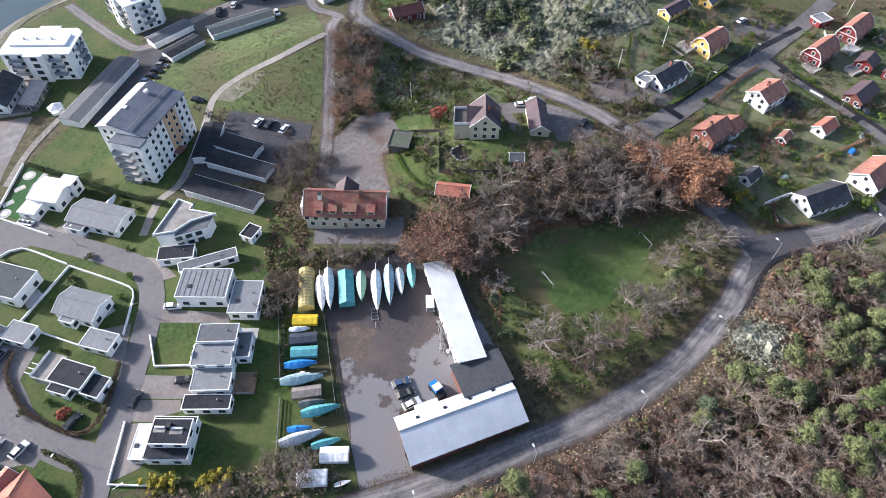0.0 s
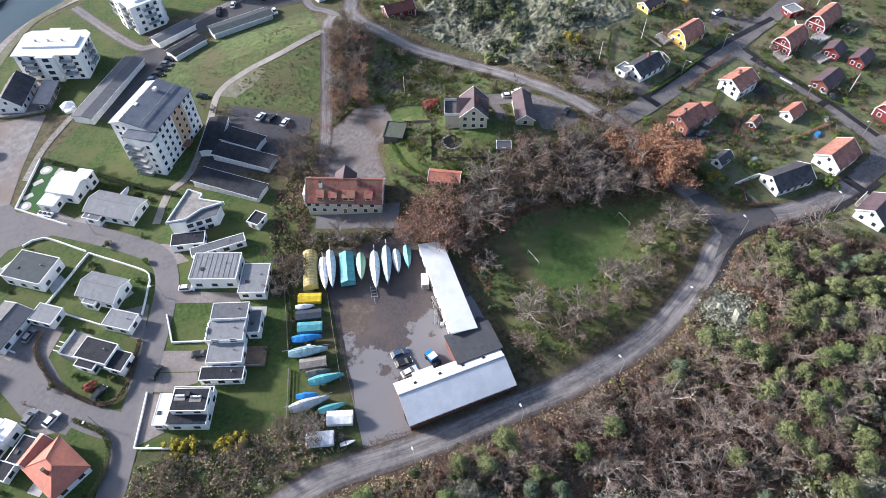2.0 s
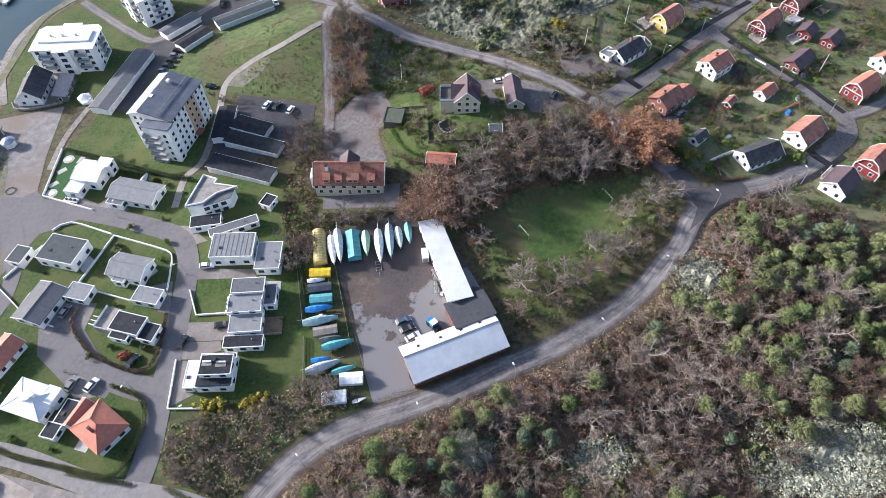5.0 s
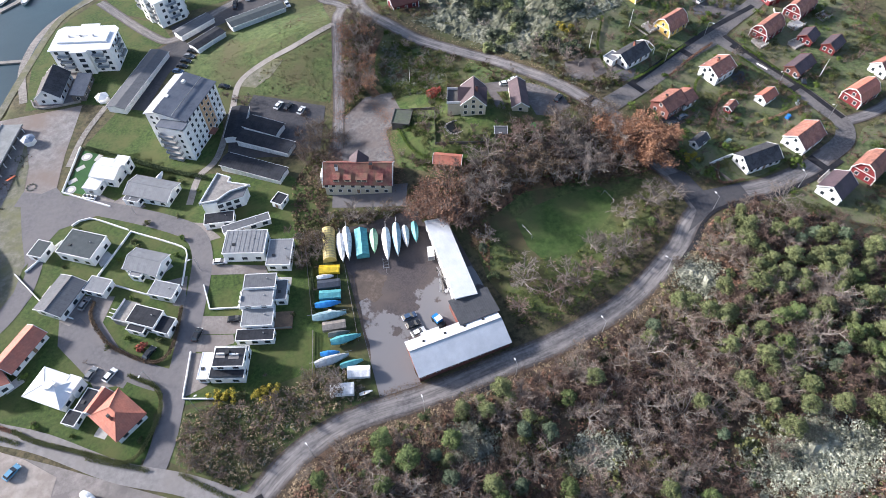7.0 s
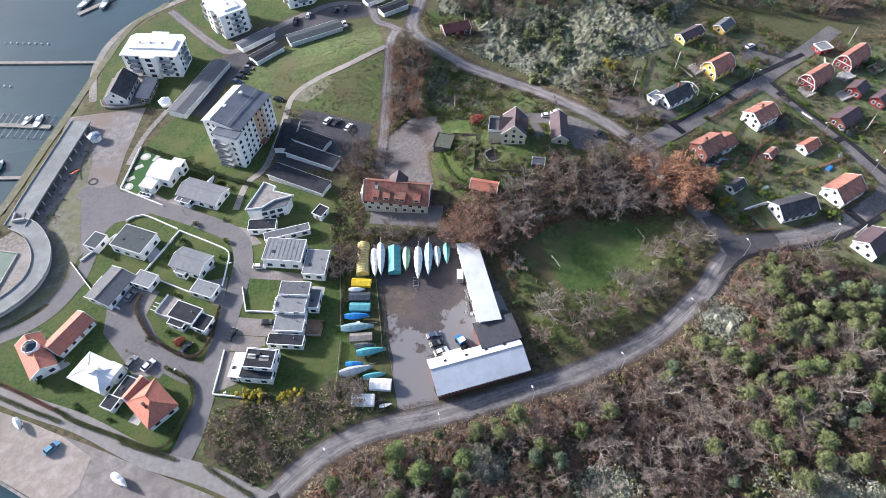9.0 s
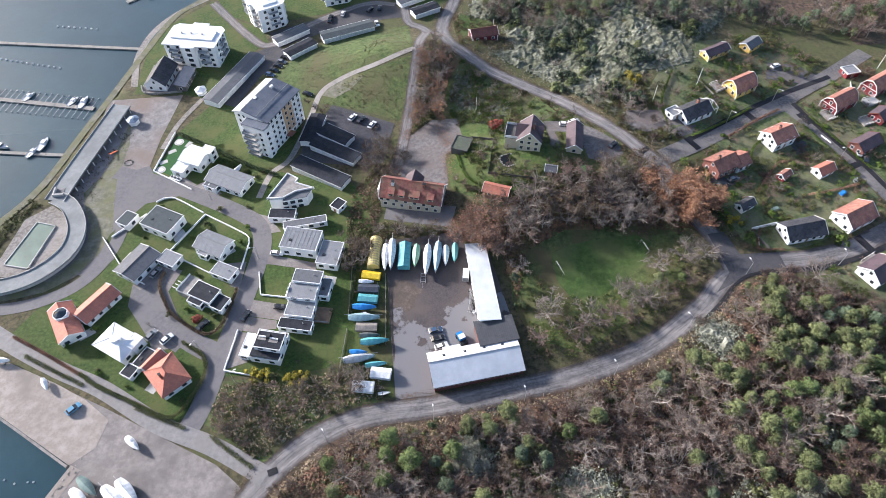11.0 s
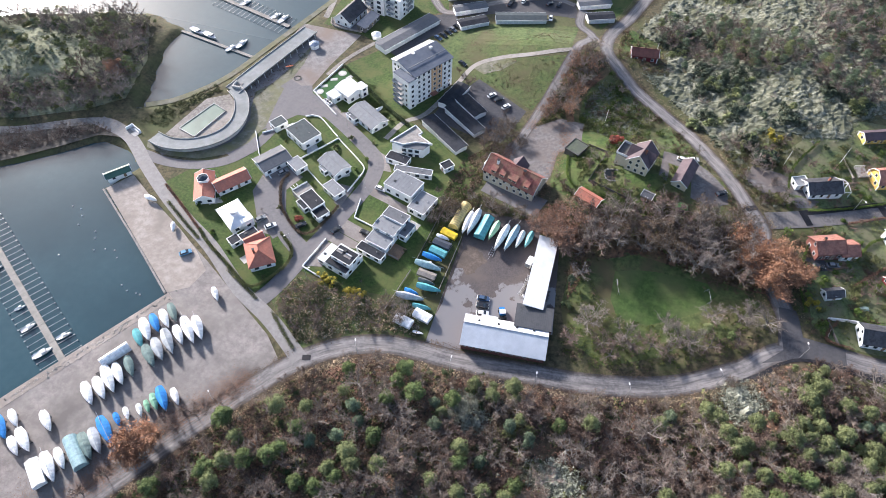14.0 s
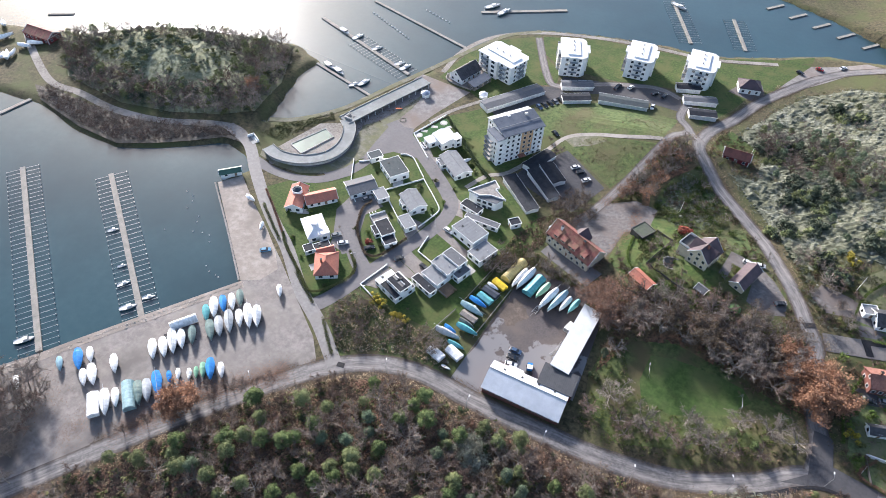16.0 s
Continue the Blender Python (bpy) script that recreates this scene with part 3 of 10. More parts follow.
yard_earth = mat("yard_earth", (0.085, 0.064, 0.05), (0.135, 0.104, 0.084), (0.065, 0.05, 0.042), fine=1.0, coarse=0.2, rough=0.8, bump=0.4, local=False, tight=(.4, .62))
ragged = [(1 + 5.4 * (1 + .16 * math.sin(5 * a + 1) + .1 * math.sin(11 * a)) * math.cos(a) + 4.4, 67.6 + 5.8 * (1 + .14 * math.sin(4 * a) + .1 * math.sin(9 * a + 2)) * math.sin(a)) for a in np.linspace(0, 6.1, 34)]
drape("bare_earth", [(float(x), float(y)) for x, y in ragged if x > .8], yard_earth, .112, "worn brown earth patch in a boat yard", "ground", step=2.0)
drape("earth_edge", [(.7, 75), (1.9, 72), (1.4, 66), (1.8, 60), (1.2, 54), (1.6, 48), (.7, 42)], yard_earth, .118, "brown earth along a yard edge", "ground", step=2.0)
drape("boat_strip", [(-9.6, 44), (-9, 60), (-8.4, 90), (.5, 90), (.5, 31.6), (-4, 31.6), (-8, 36)], weedy, .062, "dark soil and weeds under laid-up boats", "ground")
drape("boat_park_ground", [(-150, -78), (-134, -54), (-118, -29), (-108.8, -12.4), (-99, 5.4), (-89.6, 22.4), (-135.5, 56.5), (-131, 66), (-118, 58), (-100, 48), (-84, 39), (-66, 28), (-50, 18.5), (-40, 9), (-48, -4), (-60, -22), (-70, -38), (-84, -62), (-98, -84)],
      quay_gravel, 0.07, "grey gravel and asphalt quay with damp patches", "quay")
drape("gravel_lot", [(-112, 181), (-81, 181), (-86, 155), (-88, 138), (-102, 134), (-106, 112), (-101, 96), (-112, 88), (-128, 80), (-134, 84), (-123, 86), (-112, 92), (-107, 104), (-110, 120), (-118, 132), (-116, 150), (-112, 166)],
      lot_gravel, 0.06, "bare brown-grey gravel lot", "gravel")
drape("brick_house_yard", [(2, 111), (5, 127), (13, 140), (23, 148), (33, 147), (34, 131), (26, 126), (25.5, 112), (22, 99), (0, 106)], yard_gravel, 0.08, "damp grey gravelled yard behind a brick house", "yard")
drape("garage_yard", [(64.5, 119), (66, 136.5), (76, 136), (84, 129), (90, 121), (91, 114), (84, 110), (77, 112), (76.5, 127), (68.6, 128), (67.6, 116)], yard_gravel, 0.08, "grey-brown gravel drive beside a garage", "yard")
drape("parking_lot", [(-17, 164), (8, 149), (2, 127), (-10, 128), (-30, 134), (-29, 142), (-22, 156)], asphalt_new, 0.09, "dark asphalt car park between garages", "car park")
drape("parking_lot", [(-69, 176), (-52.2, 207.5), (-42.4, 214.4), (-37.3, 201.1), (-48, 190), (-58, 170)], asphalt_new, 0.09, "dark asphalt strip before a long garage", "car park")
drape("parking_lot", [(-46.3, 222.9), (-24.6, 231.0), (1.4, 242.6), (13.4, 240.3), (19.2, 226.0), (4.7, 225.2), (-21.0, 219.1), (-44.3, 209.1)], asphalt_new, 0.08, "dark asphalt car park below white flats", "car park")
drape("parking_lot", [(54, 276), (58, 290), (66, 314), (92, 330), (104, 326), (84, 312), (68, 290), (60, 274)], lot_gravel, 0.1, "grey asphalt car park by the shore", "car park")
for o in {"a": [(-79, 158), (-66, 176), (-52, 168), (-42, 170), (-30, 160), (-30, 142), (-37, 131), (-46, 120), (-60, 129), (-78, 141)],
              "b": [(-102, 184), (-101.6, 213), (-94, 236), (-76, 254), (-70, 240), (-50.2, 226.6), (-46.3, 214.0), (-56.1, 206.4), (-72, 178), (-82, 182)],
              "c": [(-74, 255), (-44, 271), (-14, 279), (16, 285), (46, 300), (46.0, 270.5), (38.1, 239.1), (29.7, 219.6), (21.7, 243.2), (9.6, 247.1), (-20.6, 235.2), (-52.1, 230.4), (-68, 240)],
              "d": [(-90, 47), (-104, 56.5), (-119, 67), (-112, 78), (-98, 85), (-88, 78), (-80, 66), (-72, 60), (-62, 52), (-58, 42), (-60, 33), (-68, 36)],
              "e": [(-96, 104), (-86, 118), (-70, 117), (-50, 104), (-50, 80), (-56, 65), (-64, 61), (-74, 70), (-84, 84)]}.values():
    drape("lawn", o, lawn, 0.04, "damp green mown lawn", "lawn")
for o in {"f": [(-42, 46), (-43, 60), (-40, 86), (-37, 100), (-22, 118), (-10, 118), (-2, 108), (-6, 84), (-8, 50), (-20, 44), (-34, 42)],
              "g": [(-40, 112), (-47, 117), (-66, 128), (-80, 136), (-84, 142), (-62, 150), (-40, 132), (-34, 124)],
              "l": [(46, 300), (46.0, 268.6), (52.0, 266.6), (60, 290), (66, 316), (58, 312)],
              "m": [(14, 287), (16, 290), (50, 311), (66, 326), (66, 318), (48, 303)],
              "h": [(25.5, 124), (30, 108), (36, 106), (38, 116), (36, 122)],
              "i": [(52, 116), (56, 116.5), (64, 119), (66, 113), (64, 109.5), (54, 111)],
              "j": [(32, 133), (30.5, 141), (38, 144), (50, 139), (50, 130), (44.6, 128.4), (37, 132)],
              "k": [(38, 110), (52, 104.6), (56, 100.6), (46, 99), (38, 104)]}.values():
    drape("lawn", o, lawn, 0.04, "damp green mown lawn", "lawn")
for o in ([(120, 72), (118, 95), (128, 118), (150, 128), (164, 133), (172, 110), (176, 92), (176, 80), (164, 74), (140, 67), (128, 67)],
          [(110, 128), (112, 150), (132, 175), (170, 180), (190, 158), (164, 141), (140, 130), (118, 120)],
          [(170, 136), (180, 142), (210, 157), (230, 150), (228, 96), (200, 88), (184, 88), (180, 104), (176, 118)],
          [(150, 36), (144, 59), (158, 62), (176, 68), (186, 76), (215, 82), (215, 50), (190, 36)]):
    drape("lawn", o, hazed_garden_grass, 0.05, "uneven green garden lawn", "lawn")
drape("meadow", [(-36, 166), (-24, 173), (-12, 179), (4, 183), (19, 188), (19.2, 218.4), (2.6, 216.3), (-19.1, 210.5), (-34.3, 199.0), (-46, 188), (-56, 172)], meadow, 0.05, "rough olive grass slope", "meadow")
drape("meadow", [(-24, 167), (-12, 177), (4, 180.5), (19, 184), (16, 168), (10, 150), (-8, 160)], meadow, 0.05, "rough olive grass slope", "meadow")
drape("meadow", [(40.5, 58), (41, 74), (48, 78), (62, 86), (90, 84), (104, 76), (96, 62), (78, 50), (58, 40), (44, 46)], weedy, 0.05, "rough tussocky grass round a playing field", "meadow")
drape("manor_forecourt", [(1, 99.5), (24, 92), (27, 100), (3, 108)], street, .085, "grey asphalt forecourt of a long house", "yard")
drape("house_yard", [(33.0, 261.6), (38.0, 276.4), (47, 279), (51.0, 268.5), (48.1, 259.3)], yard_gravel, .07, "brown gravel yard round a corner house", "yard")
drape("villa_grounds", [(-119, 67), (-104, 56.6), (-90, 46), (-62, 31), (-58, 45), (-50, 45), (-36, 44), (-8, 46), (-6, 110), (-14, 119), (-40, 130), (-84, 143), (-87, 136), (-97, 104), (-100, 88)], lawn, .025, "damp grass between villas", "lawn")
drape("street_end", [(-88, 139), (-85.6, 134.4), (-70, 123), (-76, 120.8), (-86, 119), (-97.4, 104), (-92, 95), (-97, 87), (-112, 91), (-107, 104), (-108, 116), (-102, 134)], street, .075, "grey asphalt between villas and a gravel lot", "yard")
drape("turning_place", [(-84, 84), (-72, 79), (-66, 66), (-62, 61), (-66, 55), (-76, 62), (-84, 74)], street, .085, "grey asphalt turning place between villas", "yard")
ribbon("lane", [(-95, 128), (-92.6, 119), (-92, 110), (-94.7, 96), (-101.6, 85.2), (-112, 79.4), (-124, 77.4), (-137, 78.6)], 4.6, street, .11, "dark asphalt lane round a curved promenade", "road")
drape("verge", [(-110, 127), (-105.4, 135), (-102.4, 149), (-100, 167), (-98, 152), (-99, 132), (-97.4, 119), (-95.6, 108), (-98, 97), (-104, 88), (-113, 82.6), (-125, 80.6), (-136, 82), (-138, 86), (-129, 82.2),
                (-117, 85), (-109.6, 89.8), (-105, 95.8), (-103.4, 103), (-104, 110.5), (-107, 117)], worn_grass, .1, "worn grass and gravel verge round a promenade", "verge", step=2.0)
drape("gravel_drive", [(110, 137), (99.5, 138.6), (97, 129.5), (103, 124.5), (112, 127.4), (120, 127.6), (117, 134)], yard_gravel, .09, "damp grey gravel drive beside a white cottage", "drive")
drape("junction", [(104.5, 53.5), (111, 60), (109.6, 76), (115.4, 76), (117, 66.4), (130, 66), (130, 59.4), (116, 58)], asphalt_new, .165, "dark asphalt at a road junction", "road")
ribbon("edge_repair", [(98, 45.2), (104, 49.4), (110, 54.6), (116, 57.8), (124, 58.9)], 1.1, tar, .19, "black asphalt strip at a road edge", "patch", rows=2)
drape("playing_field", [(55.9, 75.8), (62.8, 78.2), (69.6, 79.5), (80, 80.2), (86.8, 79.7), (90.5, 76), (84.6, 67.8), (76.9, 62.8), (69.2, 58.6), (59.3, 58.5), (56.1, 64.9)], pitch_grass, 0.075, "worn dark green football pitch", "field")
drape("leaf_floor", [(26, 86), (24, 96), (36, 96), (60, 98), (84, 96), (102, 104), (108, 80), (98, 80), (84, 83), (62, 84), (48, 78), (42, 60), (40, 80)], rust_leaves, 0.06, "rust-brown fallen leaves under trees", "leaf litter")
drape("rough_slope", [(-38, 17.6), (-33, 18.6), (-24, 26), (-9, 31.4), (-2, 31.4), (-2, 40), (-12, 45), (-34, 43), (-51.6, 43.6), (-55, 31), (-49, 26)], meadow, 0.05, "rough slope of dead grass, moss and rubble", "rough grass")

# ---- houses ----
def window_to(house, x, y, z, nx, ny, w=1.1, h=1.2, door=False):
    """A framed window on a wall at (x, y, z), looking along (nx, ny)."""
    tx, ty = -ny, nx
    def panel(hw, z0, z1, d0, d1):
        bm = bmesh.new()
        pts = [(x + tx * s * hw + nx * d, y + ty * s * hw + ny * d) for s, d in ((-1, d0), (1, d0), (1, d1), (-1, d1))]
        prism(bm, pts, z0, z1)
        return bm
    f = part("door" if door else "window", panel(w / 2 + 0.13, z - h / 2 - 0.13, z + h / 2 + 0.13, -0.02, 0.05), white_trim, house)
    part("door_leaf" if door else "pane", panel(w / 2, z - h / 2, z + h / 2, 0.0, 0.056), wood if door else glass, f)

def facade(house, L, W, floors, fh, n_long, n_short, h0=1.55, w=1.1, h=1.25, sides="SNEW", door=True):
    for k in range(floors):
        z = h0 + k * fh
        for s, ny in (("S", -1), ("N", 1)):
            if s in sides:
                for i in range(n_long):
                    x = (i + 0.5) / n_long * (L - 0.6) - (L - 0.6) / 2
                    dr = door and k == 0 and s == "S" and i == n_long // 2
                    window_to(house, x, ny * W / 2, z - (0.35 if dr else 0), 0, ny, 1.0 if dr else w, 2.0 if dr else h, dr)
        for s, nx in (("E", 1), ("W", -1)):
            if s in sides:
                for i in range(n_short):
                    y = (i + 0.5) / n_short * (W - 0.6) - (W - 0.6) / 2
                    window_to(house, nx * L / 2, y, z, nx, 0, w, h)

def gable_walls(L, W, eave, rise, z0=-1.2, gambrel=False):
    bm = bmesh.new()
    prof = [(-W / 2, z0), (W / 2, z0), (W / 2, eave)]
    if gambrel:
        prof += [(W * 0.30, eave + rise * 0.68), (0, eave + rise), (-W * 0.30, eave + rise * 0.68)]
    else:
        prof += [(0, eave + rise)]
    prof += [(-W / 2, eave)]
    a = [bm.verts.new((-L / 2, y, z)) for y, z in prof]
    b = [bm.verts.new((L / 2, y, z)) for y, z in prof]
    n = len(prof)
    bm.faces.new(a)
    bm.faces.new(b)
    for i in range(n):
        bm.faces.new((a[i], a[(i + 1) % n], b[(i + 1) % n], b[i]))
    bmesh.ops.recalc_face_normals(bm, faces=bm.faces)
    return bm

def gable_roof(house, L, W, eave, rise, material, over=0.45, th=0.22, gambrel=False, trim=white_trim):
    x = L / 2 + over
    prof = [(W / 2, eave), (W * 0.30, eave + rise * 0.68), (0, eave + rise)] if gambrel else [(W / 2, eave), (0, eave + rise)]
    y0, z0 = prof[0]
    y1, z1 = prof[1]
    k = over / math.hypot(y0 - y1, z1 - z0)
    prof[0] = (y0 + (y0 - y1) * k, z0 - (z1 - z0) * k)
    bm = bmesh.new()
    for s in (-1, 1):
        for (ya, za), (yb, zb) in zip(prof, prof[1:]):
            c = [(-x, s * ya, za + th), (x, s * ya, za + th), (x, s * yb, zb + th), (-x, s * yb, zb + th)]
            slab(bm, c if s < 0 else c[::-1], th)
    bmesh.ops.recalc_face_normals(bm, faces=bm.faces)
    roof = part("roof", bm, material, house)
    for sx in (-1, 1):
        bm = bmesh.new()
        for s in (-1, 1):
            for (ya, za), (yb, zb) in zip(prof, prof[1:]):
                xa, xb = sx * (x - 0.02), sx * (x + 0.12)
                c = [(xa, s * ya, za + th + 0.08), (xb, s * ya, za + th + 0.08), (xb, s * yb, zb + th + 0.08), (xa, s * yb, zb + th + 0.08)]
                slab(bm, c, 0.34)
        bmesh.ops.recalc_face_normals(bm, faces=bm.faces)
        part("bargeboard", bm, trim, roof)
    bm = bmesh.new()
    tube(bm, (-x, 0, eave + rise + th), (x, 0, eave + rise + th), 0.13, 0.13, 6)
    part("ridge_cap", bm, material, roof)
    return roof

def hip_roof(house, L, W, eave, rise, material, over=0.5, ridge=None):
    x, y = L / 2 + over, W / 2 + over
    r = max(L / 2 - W / 2, 0.02) if ridge is None else ridge
    bm = bmesh.new()
    e = [bm.verts.new((sx * x, sy * y, eave)) for sx, sy in ((-1, -1), (1, -1), (1, 1), (-1, 1))]
    b = [bm.verts.new((sx * x, sy * y, eave - 0.25)) for sx, sy in ((-1, -1), (1, -1), (1, 1), (-1, 1))]
    t = [bm.verts.new((-r, 0, eave + rise)), bm.verts.new((r, 0, eave + rise))]
    bm.faces.new((e[0], e[1], t[1], t[0]))
    bm.faces.new((e[2], e[3], t[0], t[1]))
    bm.faces.new((e[1], e[2], t[1]))
    bm.faces.new((e[3], e[0], t[0]))
    for i in range(4):
        bm.faces.new((e[i], b[i], b[(i + 1) % 4], e[(i + 1) % 4]))
    bm.faces.new(b)
    bmesh.ops.recalc_face_normals(bm, faces=bm.faces)
    roof = part("roof", bm, material, house)
    bm = bmesh.new()
    tz = eave + rise
    for sx, sy in ((-1, -1), (1, -1), (1, 1), (-1, 1)):
        tube(bm, (sx * x, sy * y, eave), (sx * r, 0, tz), 0.12, 0.12, 5)
    if r > 0.1:
        tube(bm, (-r, 0, tz), (r, 0, tz), 0.12, 0.12, 5)
    part("ridge_cap", bm, material, roof)
    return roof

def flat_roof(house, L, W, top, material, rim=white_trim, over=0.25, h=0.35):
    roof = part("roof", boxed(-L / 2 - over + 0.2, -W / 2 - over + 0.2, top - 0.1, L / 2 + over - 0.2, W / 2 + over - 0.2, top + 0.12), material, house)
    bm = bmesh.new()
    x, y, t = L / 2 + over, W / 2 + over, 0.22
    for d in ((-x, -y, x, -y + t), (-x, y - t, x, y), (-x, -y + t, -x + t, y - t), (x - t, -y + t, x, y - t)):
        box(bm, d[0], d[1], top - 0.15, d[2], d[3], top + h)
    part("parapet", bm, rim, roof)
    return roof

def chimney(house, x, y, z0, z1, s=0.7, material=None):
    c = part("chimney", boxed(x - s / 2, y - s / 2, z0, x + s / 2, y + s / 2, z1), material or tile_brick, house)
    part("chimney_cap", boxed(x - s / 2 - 0.08, y - s / 2 - 0.08, z1, x + s / 2 + 0.08, y + s / 2 + 0.08, z1 + 0.12), dark_metal, c)

def at(x, y, ang, dz=0.0):
    return pose(x, y, gz(x, y) + dz, 0, 0, ang)

def house(name, c, L, W, ang, eave, roof, rise, wall, cover, label, category="house", floors=1, nl=3, ns=2, fh=2.8, group="", stack=None, dz=0.0, win=True, trim=None, over=0.45, sides="SNEW"):
    h = thing(name, at(c[0], c[1], ang, dz), label, category, group)
    if roof in ("gable", "gambrel"):
        part("wall", gable_walls(L, W, eave, rise, gambrel=roof == "gambrel"), wall, h)
        gable_roof(h, L, W, eave, rise, cover, over, gambrel=roof == "gambrel", trim=trim or white_trim)
    else:
        part("wall", boxed(-L / 2, -W / 2, -1.2, L / 2, W / 2, eave), wall, h)
        if roof == "hip":
            hip_roof(h, L, W, eave, rise, cover, over)
        elif roof == "mono":
            bm = bmesh.new()
            slab(bm, [(-L / 2 - .3, -W / 2 - .3, eave + 0.15), (L / 2 + .3, -W / 2 - .3, eave + 0.15), (L / 2 + .3, W / 2 + .3, eave + rise + 0.15), (-L / 2 - .3, W / 2 + .3, eave + rise + 0.15)], 0.2)
            part("roof", bm, cover, h)
            bm = bmesh.new()
            for s in (-1, 1):
                v = [(s * L / 2, -W / 2, eave), (s * L / 2, W / 2, eave), (s * L / 2, W / 2, eave + rise)]
                o = [(a - s * 0.2, b, z) for a, b, z in v]
                va, vo = [bm.verts.new(p) for p in v], [bm.verts.new(p) for p in o]
                bm.faces.new(va)
                bm.faces.new(vo)
                for i in range(3):
                    bm.faces.new((va[i], va[(i + 1) % 3], vo[(i + 1) % 3], vo[i]))
            box(bm, -L / 2, W / 2 - 0.2, eave, L / 2, W / 2, eave + rise)
            bmesh.ops.recalc_face_normals(bm, faces=bm.faces)
            part("wall_top", bm, wall, h)
        else:
            flat_roof(h, L, W, eave, cover, trim or white_trim)
    if wall in (red_wall, yellow_wall) and L > 8:
        for sx in (-1, 1):
            for sy in (-1, 1):
                part("corner_board", boxed(sx * L / 2 - .16, sy * W / 2 - .16, -.3, sx * L / 2 + .16, sy * W / 2 + .16, eave), white_trim, h)
            part("gable_band", boxed(min(sx * L / 2, sx * (L / 2 + .05)), -W / 2 + .1, eave - .12, max(sx * L / 2, sx * (L / 2 + .05)), W / 2 - .1, eave + .12), white_trim, h)
    if win:
        facade(h, L, W, floors, fh, nl, ns, sides=sides)
        if roof in ("gable", "gambrel") and rise > 2:
            for s in (-1, 1):
                window_to(h, s * L / 2, 0, eave + rise * 0.35, s, 0, 1.0, 1.1)
    if stack:
        chimney(h, stack[0], stack[1], eave, stack[2])
    return h

# ---- flats, garages, villas ----
def garage_row(c, L, W, ang, cover, doors, label, wall=white_wall, eave=2.5, side=-1):
    g = thing("garage_row", at(c[0], c[1], ang), label, "garage", "garage rows")
    part("wall", boxed(-L / 2, -W / 2, -1.5, L / 2, W / 2, eave), wall, g)
    bm = bmesh.new()
    for s in (-1, 1):
        cc = [(-L / 2 - .3, s * (W / 2 + .35), eave + .12), (L / 2 + .3, s * (W / 2 + .35), eave + .12), (L / 2 + .3, 0, eave + .75), (-L / 2 - .3, 0, eave + .75)]
        slab(bm, cc if s < 0 else cc[::-1], 0.16)
    bmesh.ops.recalc_face_normals(bm, faces=bm.faces)
    r = part("roof", bm, cover, g)
    for s in (-1, 1):
        part("fascia", boxed(-L / 2 - .32, s * (W / 2 + .36) - .05, eave - .1, L / 2 + .32, s * (W / 2 + .36) + .05, eave + .16), white_trim, r)
        bm = bmesh.new()
        v = [(s * L / 2, -W / 2, eave), (s * L / 2, W / 2, eave), (s * L / 2, 0, eave + .6)]
        a = [bm.verts.new(p) for p in v]
        b = [bm.verts.new((p[0] - s * .15, p[1], p[2])) for p in v]
        bm.faces.new(a)
        bm.faces.new(b)
        for i in range(3):
            bm.faces.new((a[i], a[(i + 1) % 3], b[(i + 1) % 3], b[i]))
        bmesh.ops.recalc_face_normals(bm, faces=bm.faces)
        part("gable_end", bm, wall, g)
    for i in range(doors):
        x = (i + .5) / doors * (L - .4) - (L - .4) / 2
        hw = (L - .4) / doors / 2 - 0.14
        y = side * W / 2
        d = part("garage_door", boxed(x - hw, min(y, y + side * .05), 0.05, x + hw, max(y, y + side * .05), 2.1), white_trim, g)
        bm = bmesh.new()
        for k in range(3):
            box(bm, x - hw, min(y + side * .05, y + side * .07), .5 + .5 * k, x + hw, max(y + side * .05, y + side * .07), .56 + .5 * k)
        part("door_ribs", bm, gray_metal, d)
    return g

garage_row((-59.1, 187.5), 35.2, 7.4, 61, felt_mid, 12, "long white garage row with a grey felt roof")
garage_row((-24.6, 149.3), 16, 6, 74, felt_dark, 6, "white garage row with a dark felt roof")
garage_row((-15.4, 144.2), 13.3, 6.3, -38, felt_dark, 5, "white garage row with a dark felt roof")
garage_row((-15.8, 135.6), 20.3, 5.6, -36, felt_dark, 8, "white garage row with a dark felt roof")
garage_row((-21.3, 124.2), 23, 6, -36, felt_dark, 9, "white garage row with a dark ribbed roof")
garage_row((-36, 217.2), 16.8, 5.4, 33, felt_mid, 7, "white garage row with a grey felt roof")
garage_row((-31.2, 204.6), 14.4, 6.0, 36, felt_dark, 6, "white garage row with a dark felt roof")
garage_row((-9.6, 215.6), 24.8, 6.4, 18, felt_teal, 9, "white garage row with a grey-green felt roof")
garage_row((14.3, 249), 12.3, 5.4, 27, felt_dark, 4, "white garage row with a dark felt roof")
garage_row((23.2, 240.4), 16.8, 5.2, 27, felt_mid, 6, "white garage row with a grey felt roof")
garage_row((28, 228.4), 13.3, 5.8, 24, felt_dark, 5, "white garage row with a dark felt roof")

